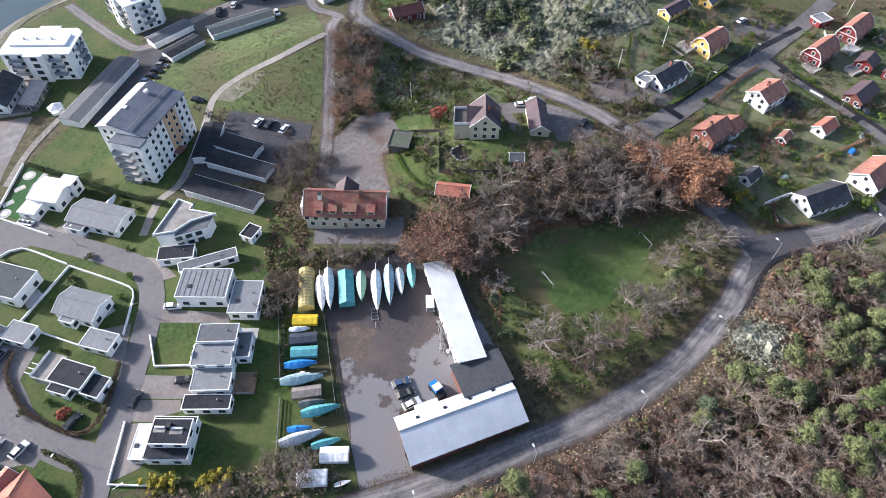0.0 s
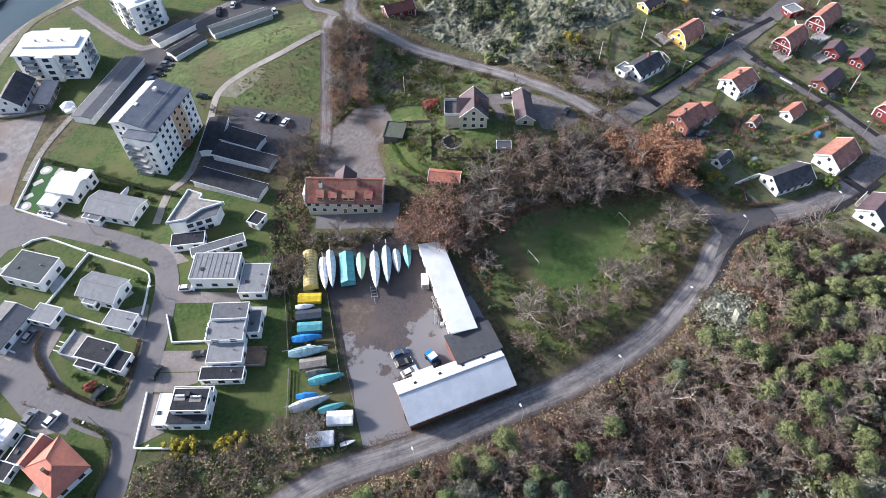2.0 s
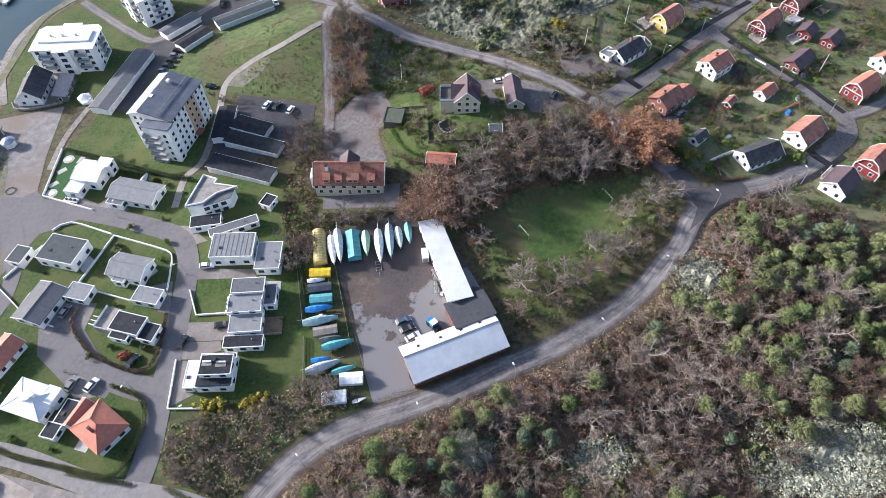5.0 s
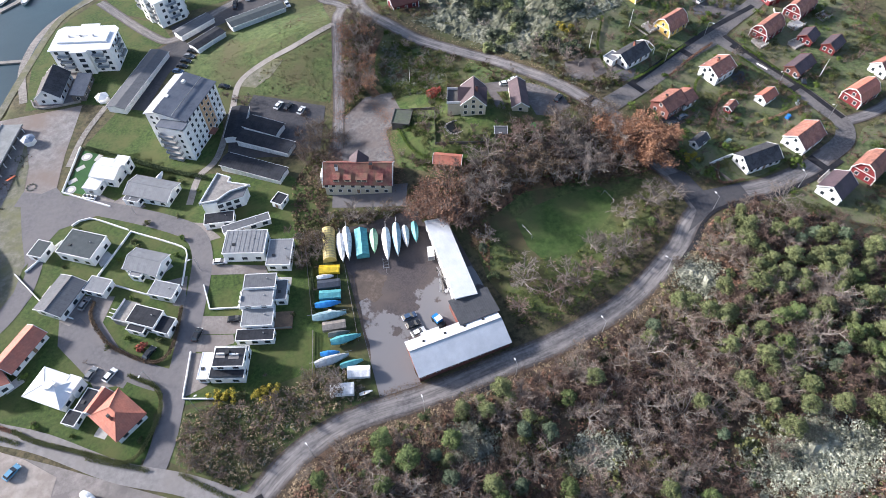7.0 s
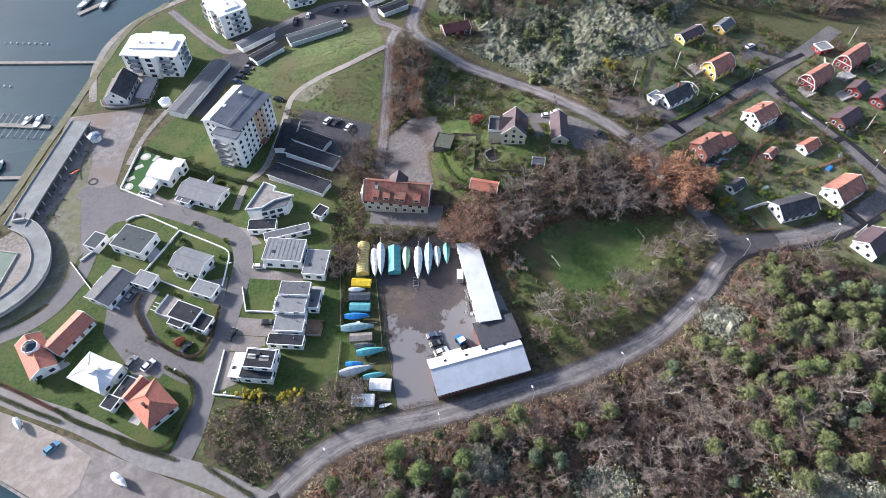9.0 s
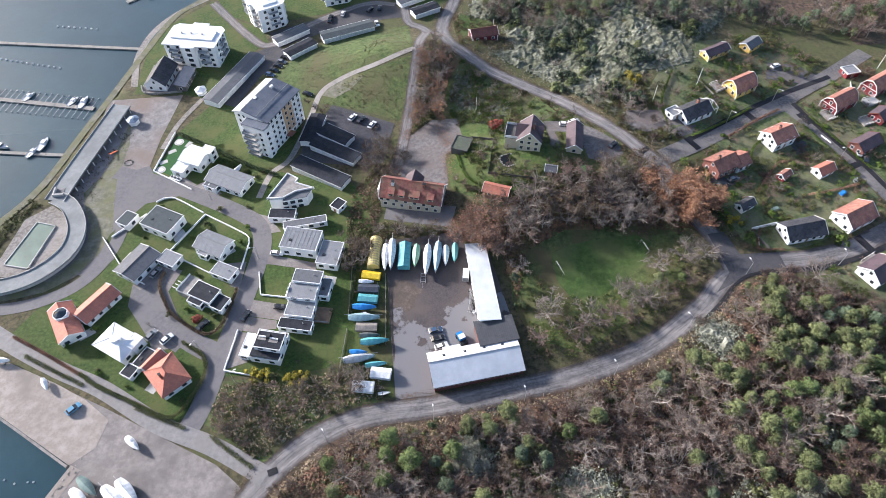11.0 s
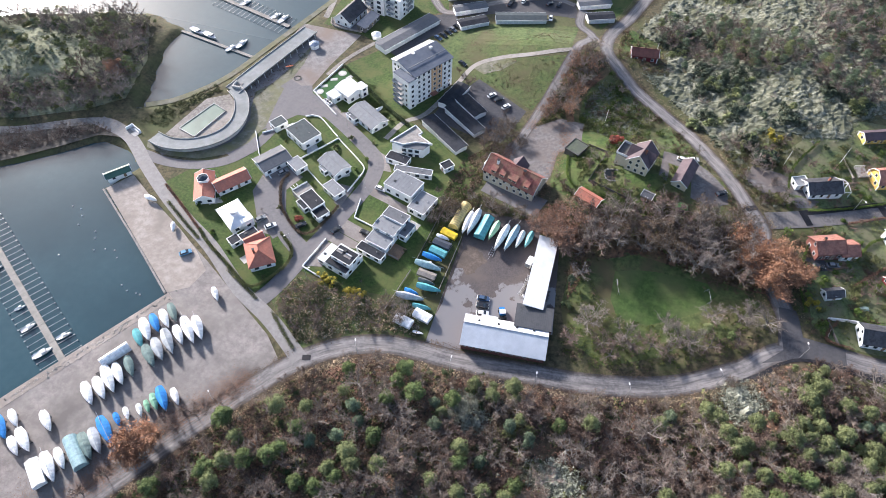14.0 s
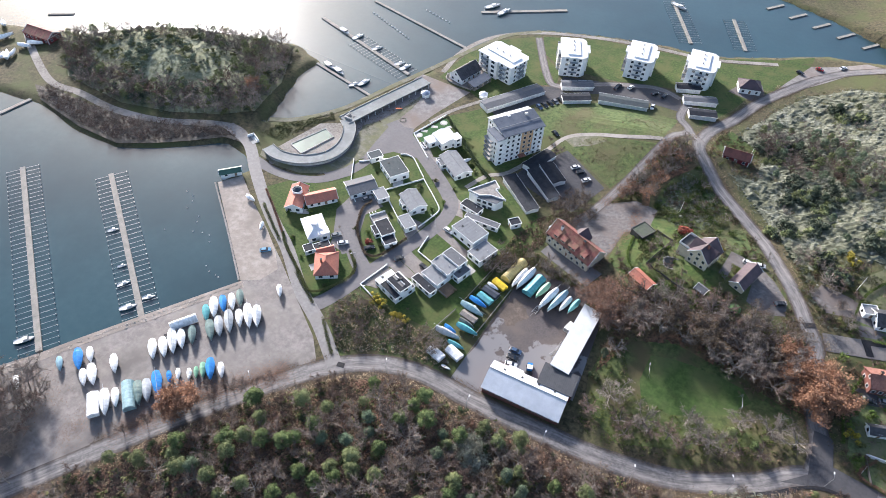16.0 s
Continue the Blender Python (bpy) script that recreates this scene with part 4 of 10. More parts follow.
balcony_glass = plain("balcony_glass", (0.22, 0.26, 0.31), 0.2)
def balcony(flat, x, y, z, nx, ny, w=3.2, d=1.5):
    tx, ty = -ny, nx
    def P(u, v):
        return (x + tx * u + nx * v, y + ty * u + ny * v)
    b = part("balcony", prism(bmesh.new(), [P(-w / 2, 0), P(w / 2, 0), P(w / 2, d), P(-w / 2, d)], z, z + 0.16), concrete, flat)
    part("balustrade", prism(bmesh.new(), [P(-w / 2, d - .06), P(w / 2, d - .06), P(w / 2, d), P(-w / 2, d)], z + .2, z + 1.1), balcony_glass, b)
    for s in (-1, 1):
        part("side_rail", prism(bmesh.new(), [P(s * w / 2 - .03, 0), P(s * w / 2 + .03, 0), P(s * w / 2 + .03, d - .06), P(s * w / 2 - .03, d - .06)], z + .2, z + 1.1), gray_metal, b)

pale_sheet = mat("pale_sheet", (0.36, 0.38, 0.40), (0.43, 0.45, 0.47), (0.32, 0.34, 0.36), fine=.6, coarse=.2, rough=.6, bump=.1)
def apartment_tower():
    # long side runs along local x, from the stair end at -x
    f = thing("apartment_block", at(-40.4, 153.2, 58), "six-storey white apartment block with orange panels and slate roof", "apartment block")
    L, W, fh, n = 21.0, 15.5, 2.55, 6
    H = n * fh
    part("wall", boxed(-L / 2, -W / 2, -2, L / 2, W / 2, H), white_wall, f)
    bm = bmesh.new()
    slab(bm, [(-L / 2 - .4, -W / 2 - .5, H + .2), (L / 2 + .4, -W / 2 - .5, H + .2), (L / 2 + .4, 3.6, H + 2.2), (-L / 2 - .4, 3.6, H + 2.2)], .25)
    roof = part("roof", bm, felt_slate, f, "blue-grey sheet metal roof")
    bm = bmesh.new()
    slab(bm, [(-L / 2 - .4, 3.6, H + 1.6), (L / 2 + .4, 3.6, H + 1.6), (L / 2 + .4, W / 2 + .5, H + .2), (-L / 2 - .4, W / 2 + .5, H + .2)], .25)
    part("rear_roof", bm, pale_sheet, f, "pale sheet metal roof slope")
    for sx in (-1, 1):
        bm = bmesh.new()
        v = [(sx * L / 2, -W / 2, H), (sx * L / 2, W / 2, H), (sx * L / 2, 3.6, H + 1.6), (sx * L / 2, 3.6, H + 2.0)]
        a = [bm.verts.new(p) for p in v]
        b = [bm.verts.new((p[0] - sx * .2, p[1], p[2])) for p in v]
        bm.faces.new(a)
        bm.faces.new(b)
        for i in range(4):
            bm.faces.new((a[i], a[(i + 1) % 4], b[(i + 1) % 4], b[i]))
        bmesh.ops.recalc_face_normals(bm, faces=bm.faces)
        part("gable_end", bm, white_wall, f)
    for x, y, z in ((-6, 4.5, H + 1.0), (-2.5, 3.0, H + 1.4), (2, 4.6, H + 1), (5.5, 1.0, H + 2.1)):
        part("roof_hatch", boxed(x - .7, y - .5, z, x + .7, y + .5, z + .8), white_trim, roof)
    part("snow_rail", boxed(-L / 2, -3.0, H + 1.35, L / 2, -2.9, H + 1.6), gray_metal, roof)
    # lower stair wing at the near end with steel balconies
    part("wing_wall", boxed(-L / 2 - 3.6, -W / 2 - .6, -2, -L / 2, W / 2 - 6, H - 1.4), white_wall, f)
    bm = bmesh.new()
    slab(bm, [(-L / 2 - 4, -W / 2 - 1, H - .2), (-L / 2 + .5, -W / 2 - 1, H - .2), (-L / 2 + .5, W / 2 - 5.8, H - 1.0), (-L / 2 - 4, W / 2 - 5.8, H - 1.0)], .22)
    part("wing_roof", bm, felt_slate, f)
    for k in range(n):
        z = 1.4 + k * fh
        for i, x in enumerate((-8.2, -5.6, -2.8, 0.4, 3.2, 6.2, 8.8)):
            window_to(f, x, -W / 2, z, 0, -1, 1.1, 1.25)
        for x in (-7, -3, 1, 5, 8.5):
            window_to(f, x, W / 2, z, 0, 1, 1.2, 1.25)
        for y in (-5, -1, 3):
            window_to(f, L / 2, y, z, 1, 0, 1.1, 1.25)
        window_to(f, -L / 2, 5.6, z, -1, 0, 1.0, 1.2)
        window_to(f, -L / 2, 3.4, z, -1, 0, 0.9, 1.2)
        if k < n - 1:
            window_to(f, -L / 2 - 3.6, -6.2, z, -1, 0, 1.0, 1.2)
            window_to(f, -L / 2 - 1.8, -W / 2 - .6, z, 0, -1, 1.2, 1.2)
            balcony(f, -L / 2 - 3.6, -1.6, 0.3 + k * fh, -1, 0, 5.6, 1.7)
    for x0, x1 in ((-1.4, 1.9), (2.0, 4.6)):
        part("orange_panel", boxed(x0, -W / 2 - .025, 2.6, x1, -W / 2, H - .2), orange_panel, f, "orange facade panel")
    for x in (-1.6, 1.9, 4.8):
        bm = bmesh.new()
        tube(bm, (x, -W / 2 - .1, 0), (x, -W / 2 - .1, H), .06, .06, 5)
        part("downpipe", bm, gray_metal, f)
    part("entrance_canopy", boxed(-2.5, -W / 2 - 2.4, 2.4, 1.0, -W / 2, 2.6), tile_brick, f)
    for k in range(1, n):
        z = 0.1 + k * fh
        part("floor_band", boxed(-L / 2 - .02, -W / 2 - .02, z - .06, L / 2 + .02, -W / 2 + .0, z + .04), concrete, f)
apartment_tower()

def white_block(c, ang, L=19.5, W=13.5, fh=2.85):
    f = thing("apartment_block", at(c[0], c[1], ang), "four-storey white block of flats with a stepped flat roof", "apartment block", "white blocks of flats by the shore")
    n = 4
    H = n * fh
    o = [(-L / 2, -W / 2), (-3, -W / 2), (-3, -W / 2 - 1.4), (3, -W / 2 - 1.4), (3, -W / 2), (L / 2, -W / 2), (L / 2, W / 2 - 2), (L / 2 - 2, W / 2), (3.5, W / 2), (3.5, W / 2 + 1.4), (-3.5, W / 2 + 1.4), (-3.5, W / 2), (-L / 2 + 2, W / 2), (-L / 2, W / 2 - 2)]
    part("wall", prism(bmesh.new(), o, -2, H), white_wall, f)
    big = [(x * 1.05, y * 1.07) for x, y in o]
    roof = part("roof", prism(bmesh.new(), big, H, H + .3), metal_white, f, "white sheet metal roof")
    part("roof_upstand", boxed(-L / 2 + 2, -3.4, H + .3, L / 2 - 2, 3.4, H + .95), metal_white, roof)
    for x in (-5.5, -1, 4):
        bm = bmesh.new()
        tube(bm, (x, 0, H + .9), (x, 0, H + 1.7), .35, .35, 8)
        part("vent", bm, gray_metal, roof)
    part("roof_rail", boxed(-3, -.05, H + 1.3, 2, .05, H + 1.4), gray_metal, roof)
    for k in range(n):
        z = 1.45 + k * fh
        for x in (-L * .41, -5.2, 5.2, L * .41):
            for s in (-1, 1):
                window_to(f, x, s * W / 2, z, 0, s, 1.4, 1.3)
        for s in (-1, 1):
            for y in (-3.6, 0.2, 3.4):
                window_to(f, s * L / 2, y, z, s, 0, 1.3, 1.3)
        window_to(f, 0, -W / 2 - 1.4, z, 0, -1, 2.2, 1.5)
        window_to(f, 0, W / 2 + 1.4, z, 0, 1, 2.2, 1.5)
        if k:
            for s in (-1, 1):
                balcony(f, s * 6.6, -W / 2, z - 1.4, 0, -1, 4.2, 1.6)
            balcony(f, L / 2, 0, z - 1.4, 1, 0, 4.4, 1.5)
            balcony(f, -L / 2, 0, z - 1.4, -1, 0, 4.4, 1.5)
    return f
white_block((-76.5, 208.6), -14, 23, 15, 2.6)
white_block((-47.6, 234.5), -64)
white_block((-15.2, 252.5), -78)
white_block((15.4, 262.6), -80)

# brick manor with red tile roof and dormers
h = house("manor_house", (12.3, 106.8), 21.8, 10.2, -18, 4.7, "gable", 4.5, cream_wall, tile_brick, "long two-storey cream house with a mossy red tile roof", floors=1, nl=7, ns=3)
for x in (-10.4, -8.0, -5.0, -1.6, 1.6, 5.0, 8.2):
    window_to(h, x, -5.1, 3.7, 0, -1, 1.2, 1.2)
for x in (-7.0, -3.2, 1.4, 7.2):
    w_ = 1.7 if x == 1.4 else 1.0
    d = part("dormer", boxed(x - w_, -4.7, 5.0, x + w_, -2.2, 6.6), cream_wall, h)
    bm = bmesh.new()
    slab(bm, [(x - w_ - .25, -5.0, 6.6), (x + w_ + .25, -5.0, 6.6), (x + w_ + .25, -1.6, 7.5), (x - w_ - .25, -1.6, 7.5)], .15)
    part("dormer_roof", bm, tile_brick, d)
    for k in ((-.85, .85) if x == 1.4 else (0,)):
        part("dormer_pane", boxed(x + k - .65, -4.73, 5.5, x + k + .65, -4.7, 6.35), glass, d)
chimney(h, -6.8, -1.6, 7.4, 9.6, .9, white_wall)
chimney(h, 4.4, -1.0, 7.4, 10.0, 1.0)
bm = gable_walls(3.6, 6, 5.2, 3.0)
bmesh.ops.transform(bm, matrix=pose(-.6, 4.6, 0, 0, 0, 90), verts=bm.verts)
part("rear_wing", bm, cream_wall, h)
bm = bmesh.new()
for s in (-1, 1):
    c = [(-.6 + s * 3.3, 6.7, 5.3), (-.6 + s * 3.3, 1.2, 5.3), (-.6, 1.2, 8.7), (-.6, 6.7, 8.7)]
    slab(bm, c, .2)
bmesh.ops.recalc_face_normals(bm, faces=bm.faces)
part("rear_roof", bm, tile_plum, h)
part("porch", boxed(-12.6, -2.5, 0, -10.9, 1.5, 5.2), white_wall, h)

# beige villa and its outbuildings
h = house("villa", (57, 122), 9.5, 8.5, -108, 5.0, "gable", 4.0, cream_wall, tile_plum, "cream wooden villa with plum tile roof and balcony", floors=2, nl=3, ns=3, fh=2.6, stack=(1.5, 1.0, 10.4))
part("side_wing_wall", boxed(-3.2, -8.8, -1.2, 3.6, -4.25, 4.4), cream_wall, h)
r = part("wing_terrace", boxed(-3.5, -9.1, 4.4, 3.9, -4.3, 4.6), dark_wall, h)
for d in ((-3.5, -9.1, 3.9, -9.0), (-3.5, -9.0, -3.4, -4.3), (3.8, -9.0, 3.9, -4.3)):
    part("terrace_rail", boxed(d[0], d[1], 4.6, d[2], d[3], 5.6), white_trim, r)
bm = bmesh.new()
for s in (-1, 1):
    c = [(s * 3.2, 4.6, 5.1), (s * 3.2, -5.4, 5.1), (0, -5.4, 8.6), (0, 4.6, 8.6)]
    slab(bm, c, .2)
bmesh.ops.recalc_face_normals(bm, faces=bm.faces)
part("cross_roof", bm, tile_plum, h)
house("garage", (73.6, 121), 13, 5.6, 75, 2.7, "gable", 1.9, cream_wall, tile_plum, "cream garage with a plum tile roof", "garage", nl=3, ns=1)
house("shed", (32.5, 127.5), 6.0, 7.2, -25, 2.5, "flat", 0, dark_wall, felt_moss, "dark shed with a mossy flat roof", "shed", win=False, trim=dark_wall)
house("shed", (61.5, 106.2), 3.4, 3.2, -18, 2.1, "gable", 1.0, dark_wall, felt_mid, "small grey garden shed", "shed", nl=1, ns=1)
house("shed", (41.4, 101.6), 8.6, 4.6, -24, 2.3, "gable", 1.3, wood, tile_orange, "low wooden shed with an orange tile roof", "shed", nl=2, ns=1)
house("barn", (51.7, 198.9), 11.5, 6.4, 8, 3.0, "gable", 2.0, red_wall, brown_wall, "old dark red barn with a rusty roof", "barn", nl=3, ns=1)
drape("house_terrace", [(-99.5, 188), (-97, 184), (-82, 183.4), (-81, 190), (-84, 203), (-97, 204)], paving, .09, "grey paved terrace round a quay house", "yard")
house("quay_house", (-91, 192.6), 15, 9, 78, 3.2, "gable", 3.6, white_wall, tile_black, "white quay house with a steep black roof", nl=4, ns=2)
house("quay_annex", (-80.5, 190), 13.0, 4.6, 78, 2.6, "mono", 0.9, dark_wall, felt_slate, "dark lean-to annex beside the quay house", "annex", nl=3, ns=1)

# village houses
V = "village houses"
house("cottage", (123.9, 132.8), 12.6, 7.6, 22, 2.8, "gable", 2.2, white_wall, tile_black, "white cottage with a black tile roof", nl=4, ns=2, group=V, stack=(2, .8, 6.6))
house("porch_annex", (116.2, 132.8), 5.0, 4.2, 24, 2.4, "flat", 0, white_wall, felt_gray, "low white annex beside a cottage", "annex", nl=1, ns=1)
house("cottage", (148.4, 146.2), 10.6, 7.8, 23, 2.7, "gambrel", 3.6, yellow_wall, tile_red, "yellow wooden house with a red gambrel roof", nl=3, ns=2, group=V)
house("shed", (145.8, 167.6), 11.6, 5.0, 23, 2.4, "gable", 1.3, yellow_wall, tile_plum, "long low yellow shed with a brown roof", "shed", nl=4, ns=1)
house("shed", (163.9, 172), 8, 5, 32, 2.4, "gable", 1.4, yellow_wall, felt_mid, "small yellow shed with a grey roof", "shed", nl=2, ns=1)
house("cottage", (151.6, 116.6), 10.4, 8.0, 21, 4.0, "gable", 2.2, white_wall, tile_red, "white two-storey house with a red tile roof", floors=2, nl=3, ns=2, fh=2.0, group=V, stack=(0, .8, 7.2))
house("cottage_wing", (131.6, 106.0), 6.0, 6.8, 20, 2.9, "gable", 1.9, white_wall, tile_red, "low white wing of a brown house", "wing", nl=2, ns=1, trim=brown_wall)
house("cottage", (124.4, 104.4), 9.6, 7.8, 22, 3.6, "gable", 2.3, brown_wall, tile_red, "brown house with a red tile roof and chimney", trim=brown_wall, nl=4, ns=2, group=V, stack=(-2, 0.5, 7))
house("cottage", (161.7, 99.2), 6.8, 4.4, 21, 2.2, "gable", 1.5, white_wall, tile_orange, "small white house with an orange roof", nl=2, ns=1, group=V)
house("shed", (146.4, 98.2), 4.2, 2.8, 29, 2.0, "gable", 1.0, red_wall, tile_red, "tiny red garden shed", "shed", nl=1, ns=1)
house("shed", (126.3, 85.8), 5.8, 3.4, 24, 2.1, "gable", 1.2, white_wall, tile_black, "white garden shed with a dark roof", "shed", nl=1, ns=1)
house("cottage", (140.6, 73), 13.4, 7.6, 6, 2.7, "gable", 2.3, white_wall, tile_black, "long white house with a black tile roof", nl=5, ns=2, group=V)
house("cottage", (161.0, 76.6), 11.8, 8.2, 21, 3.3, "gable", 2.8, white_wall, tile_red, "white rendered house with a faded red roof", nl=3, ns=2, group=V)
house("cottage", (185, 133.6), 12.0, 7.2, 24, 3.1, "gambrel", 3.2, red_wall, tile_red, "red wooden house with white trim and gambrel roof", nl=3, ns=2, group=V)
house("cottage", (206.8, 142.6), 13.4, 7.2, 26, 3.1, "gambrel", 3.3, red_wall, tile_red, "red wooden house with white trim and gambrel roof", nl=3, ns=2, group=V)
house("garage", (199.8, 152.3), 5.8, 4.6, 8, 2.4, "flat", 0, red_wall, felt_gray, "red flat-roofed garage with a white rim", "garage", nl=1, ns=1)
house("cottage", (183.6, 110.2), 10.8, 6.2, 24, 2.6, "gable", 1.9, brown_wall, tile_plum, "brown wooden house with a dull red roof", nl=3, ns=2, group=V, trim=brown_wall)
house("cottage", (198, 124.8), 6.6, 5.8, 30, 2.6, "gable", 1.8, red_wall, tile_plum, "low red wooden house", nl=2, ns=2, group=V, trim=brown_wall)
house("cottage", (194.5, 90), 10.8, 7.6, 18, 3.2, "gambrel", 3.3, red_wall, tile_orange, "red house with white corners and orange roof", nl=3, ns=2, group=V)
house("cottage", (204, 117.6), 8.0, 5.4, 26, 2.6, "gable", 1.8, red_wall, tile_plum, "red wooden house with a dull roof", nl=3, ns=2, group=V, trim=brown_wall)
house("cottage", (157, 54), 9.6, 7.8, 24, 3.2, "gable", 2.6, white_wall, tile_plum, "white house with a dark red roof and terrace", nl=3, ns=2, group=V)
house("cottage", (173, 58), 9.5, 7.8, 24, 3.2, "gambrel", 3.6, red_wall, tile_red, "red wooden house with a terrace", nl=3, ns=2, group=V)
house("cottage", (214, 100), 9, 7, 12, 3, "gable", 2.6, white_wall, tile_red, "white house with a red roof", nl=3, ns=2, group=V)

h = thing("workshop_hall", at(213, 235, 30), "low grey hall with a rust-brown flat roof", "hall")
part("wall", boxed(-20, -12, -3, 20, 12, 5.2), dark_wall, h)
for x0, x1 in ((-20.4, -4), (-3.2, 20.4)):
    r = part("roof", boxed(x0, -12.4, 5.2, x1, 12.4, 5.5), brown_wall, h, "rust-brown sheet roof")
    part("roof_edge", boxed(x0, -12.55, 5.0, x1, -12.4, 5.6), concrete, r)
part("roof_gutter", boxed(-4, -12.5, 5.2, -3.2, 12.5, 5.75), concrete, h)
part("loading_dock", boxed(-21.5, -14.6, -3, -12, -12, .8), white_wall, h, "white loading dock")
for x in (-16, -10, -1, 5, 11, 17):
    window_to(h, x, -12, 2.6, 0, -1, 3.4, 1.6)

# modern villas
M = "modern white villas"
def villa(c, ang, label, blocks, z=0.0):
    """blocks: (x, y, L, W, top, cover, roof, rise, base)"""
    v = thing("villa", at(c[0], c[1], ang, z), label, "villa", M)
    for x, y, L, W, top, cover, roof, rise, base in blocks:
        e = new("volume")
        e.parent = v
        e.location = (x, y, 0)
        bm = gable_walls(L, W, top, rise, base) if roof == "gable" else boxed(-L / 2, -W / 2, base, L / 2, W / 2, top)
        e2 = part("wall", bm, white_wall, v)
        e2.location = (x, y, 0)
        bpy.data.objects.remove(e)
        before = set(scene.objects)
        if roof == "gable":
            gable_roof(v, L, W, top, rise, cover, 0.35)
        elif roof == "hip":
            hip_roof(v, L, W, top, rise, cover, 0.5)
        elif roof == "mono":
            bm = bmesh.new()
            slab(bm, [(-L / 2 - .3, -W / 2 - .3, top + .1), (L / 2 + .3, -W / 2 - .3, top + .1), (L / 2 + .3, W / 2 + .3, top + rise), (-L / 2 - .3, W / 2 + .3, top + rise)], .24)
            part("roof", bm, cover, v)
        else:
            flat_roof(v, L, W, top, cover, white_trim, 0.15, 0.2)
            if L > 7:
                bm = bmesh.new()
                tube(bm, (L * .22, W * .12, top + .1), (L * .22, W * .12, top + .65), .16, .16, 8)
                part("roof_vent", bm, gray_metal, v)
            if W > 6:
                part("roof_hatch", boxed(-L * .3, -W * .18, top + .1, -L * .3 + .9, -W * .18 + .9, top + .32), dark_metal, v)
        floors = 1 if top - base < 5.6 else 2
        for k in range(floors):
            z0 = base + (1.3 if base < 0 else 0.0) + 1.4 + 2.7 * k if base < 0 else base + 1.5
            for s in (-1, 1):
                for i in range(max(1, int(L / 3.2))):
                    xx = (i + .5) / max(1, int(L / 3.2)) * L - L / 2
                    window_to(v, xx, s * W / 2, z0, 0, s, 1.6, 1.3)
                for i in range(max(1, int(W / 3.6))):
                    yy = (i + .5) / max(1, int(W / 3.6)) * W - W / 2
                    window_to(v, s * L / 2, yy, z0, s, 0, 1.5, 1.3)
        for o in set(scene.objects) - before:
            if o.parent == v:
                o.location = (x, y, 0)
    return v

v = villa((-36.7, 52.6), -16, "white cubic villa with black terraces and roof decks",
      [(0, 0, 9.4, 9.6, 3.0, felt_dark, "flat", 0, -1.2), (0.5, 0.5, 8.3, 5.6, 5.2, felt_dark, "flat", 0, 3.0), (-6.7, -0.7, 2.6, 7.8, 2.5, metal_white, "flat", 0, -1.2)])
part("roof_terrace_rail", boxed(-4.4, -4.7, 3.2, 4.4, -4.62, 4.0), glass, v)
for x0, y0, x1, y1 in ((-3.2, 0.2, -.6, 1.6), (.4, -.2, 3.2, 1.4)):
    d = part("roof_deck", boxed(x0, y0, 5.3, x1, y1, 5.42), wood_gray, v, "pale timber roof deck")
    part("deck_bench", boxed(x0 + .2, y1 - .5, 5.42, x1 - .2, y1 - .1, 5.85), white_trim, d)
part("roof_box", boxed(-.5, 1.0, 5.3, .5, 2.2, 6.2), dark_metal, v)
villa((-28.9, 59.2), -15, "low white garage with a black felt roof", [(0, 0, 10.6, 3.5, 2.6, felt_dark, "flat", 0, -1.2)])
v = villa((-26.5, 69.9), -14, "white split-level villa with grey felt roofs",
      [(0.4, 5.4, 9.2, 4.8, 5.2, felt_mid, "flat", 0, -1.2), (0, 0, 9.2, 5.8, 4.4, felt_gray, "flat", 0, -1.2), (0.5, -5.7, 8.8, 5.6, 3.1, felt_gray, "flat", 0, -1.2), (6.5, 3.2, 3.2, 6.7, 3.2, felt_mid, "flat", 0, -1.2)])
part("timber_deck", boxed(4.6, -8.2, -.6, 10, -2.6, .35), wood, v)
part("deck_rail", boxed(4.6, -8.3, .35, 10, -8.2, 1.2), wood_gray, v)
for k in range(4):
    part("terrace_screen", boxed(-6.2, -1.0 + k * 1.5, -.6, -5.9, -.2 + k * 1.5, 1.7), white_trim, v)
v = villa((-27.4, 91), -16, "white villa with a ribbed grey roof and lower wing",
      [(0, 0, 12.6, 8.8, 4.2, felt_gray, "flat", 0, -1.2), (10.9, -3.3, 7.2, 9.6, 3.0, felt_gray, "flat", 0, -1.2)])
for k in range(9):
    part("roof_seam", boxed(-5.6 + k * 1.4, -4.1, 4.32, -5.54 + k * 1.4, 4.1, 4.38), felt_mid, v)
v = thing("villa", at(-33.8, 113.2, -17), "white angular villa with a brown roof deck and raised white parapets", "villa", M)
part("wall", prism(bmesh.new(), [(-4.2, -4.6), (-1.5, 7.6), (3, 5.8), (2.6, 4.2), (9.2, 2.8), (8.6, -1.2), (1.0, -4.6)], -1.2, 4.9), white_wall, v)
brow = [(-4.7, -5.1), (-1.7, 8.4), (3.3, 6.5), (2.7, 4.5), (10.3, 3.1), (4.2, 0.2), (0.8, -3.7)]
r = part("roof", prism(bmesh.new(), brow, 4.9, 5.2), wood_gray, v, "brown gravelled roof deck")
part("lower_roof", prism(bmesh.new(), [(4.3, 0.1), (9.4, 2.6), (8.8, -1.4), (1.0, -4.8), (0.9, -3.9)], 4.904, 5.0), felt_mid, v)
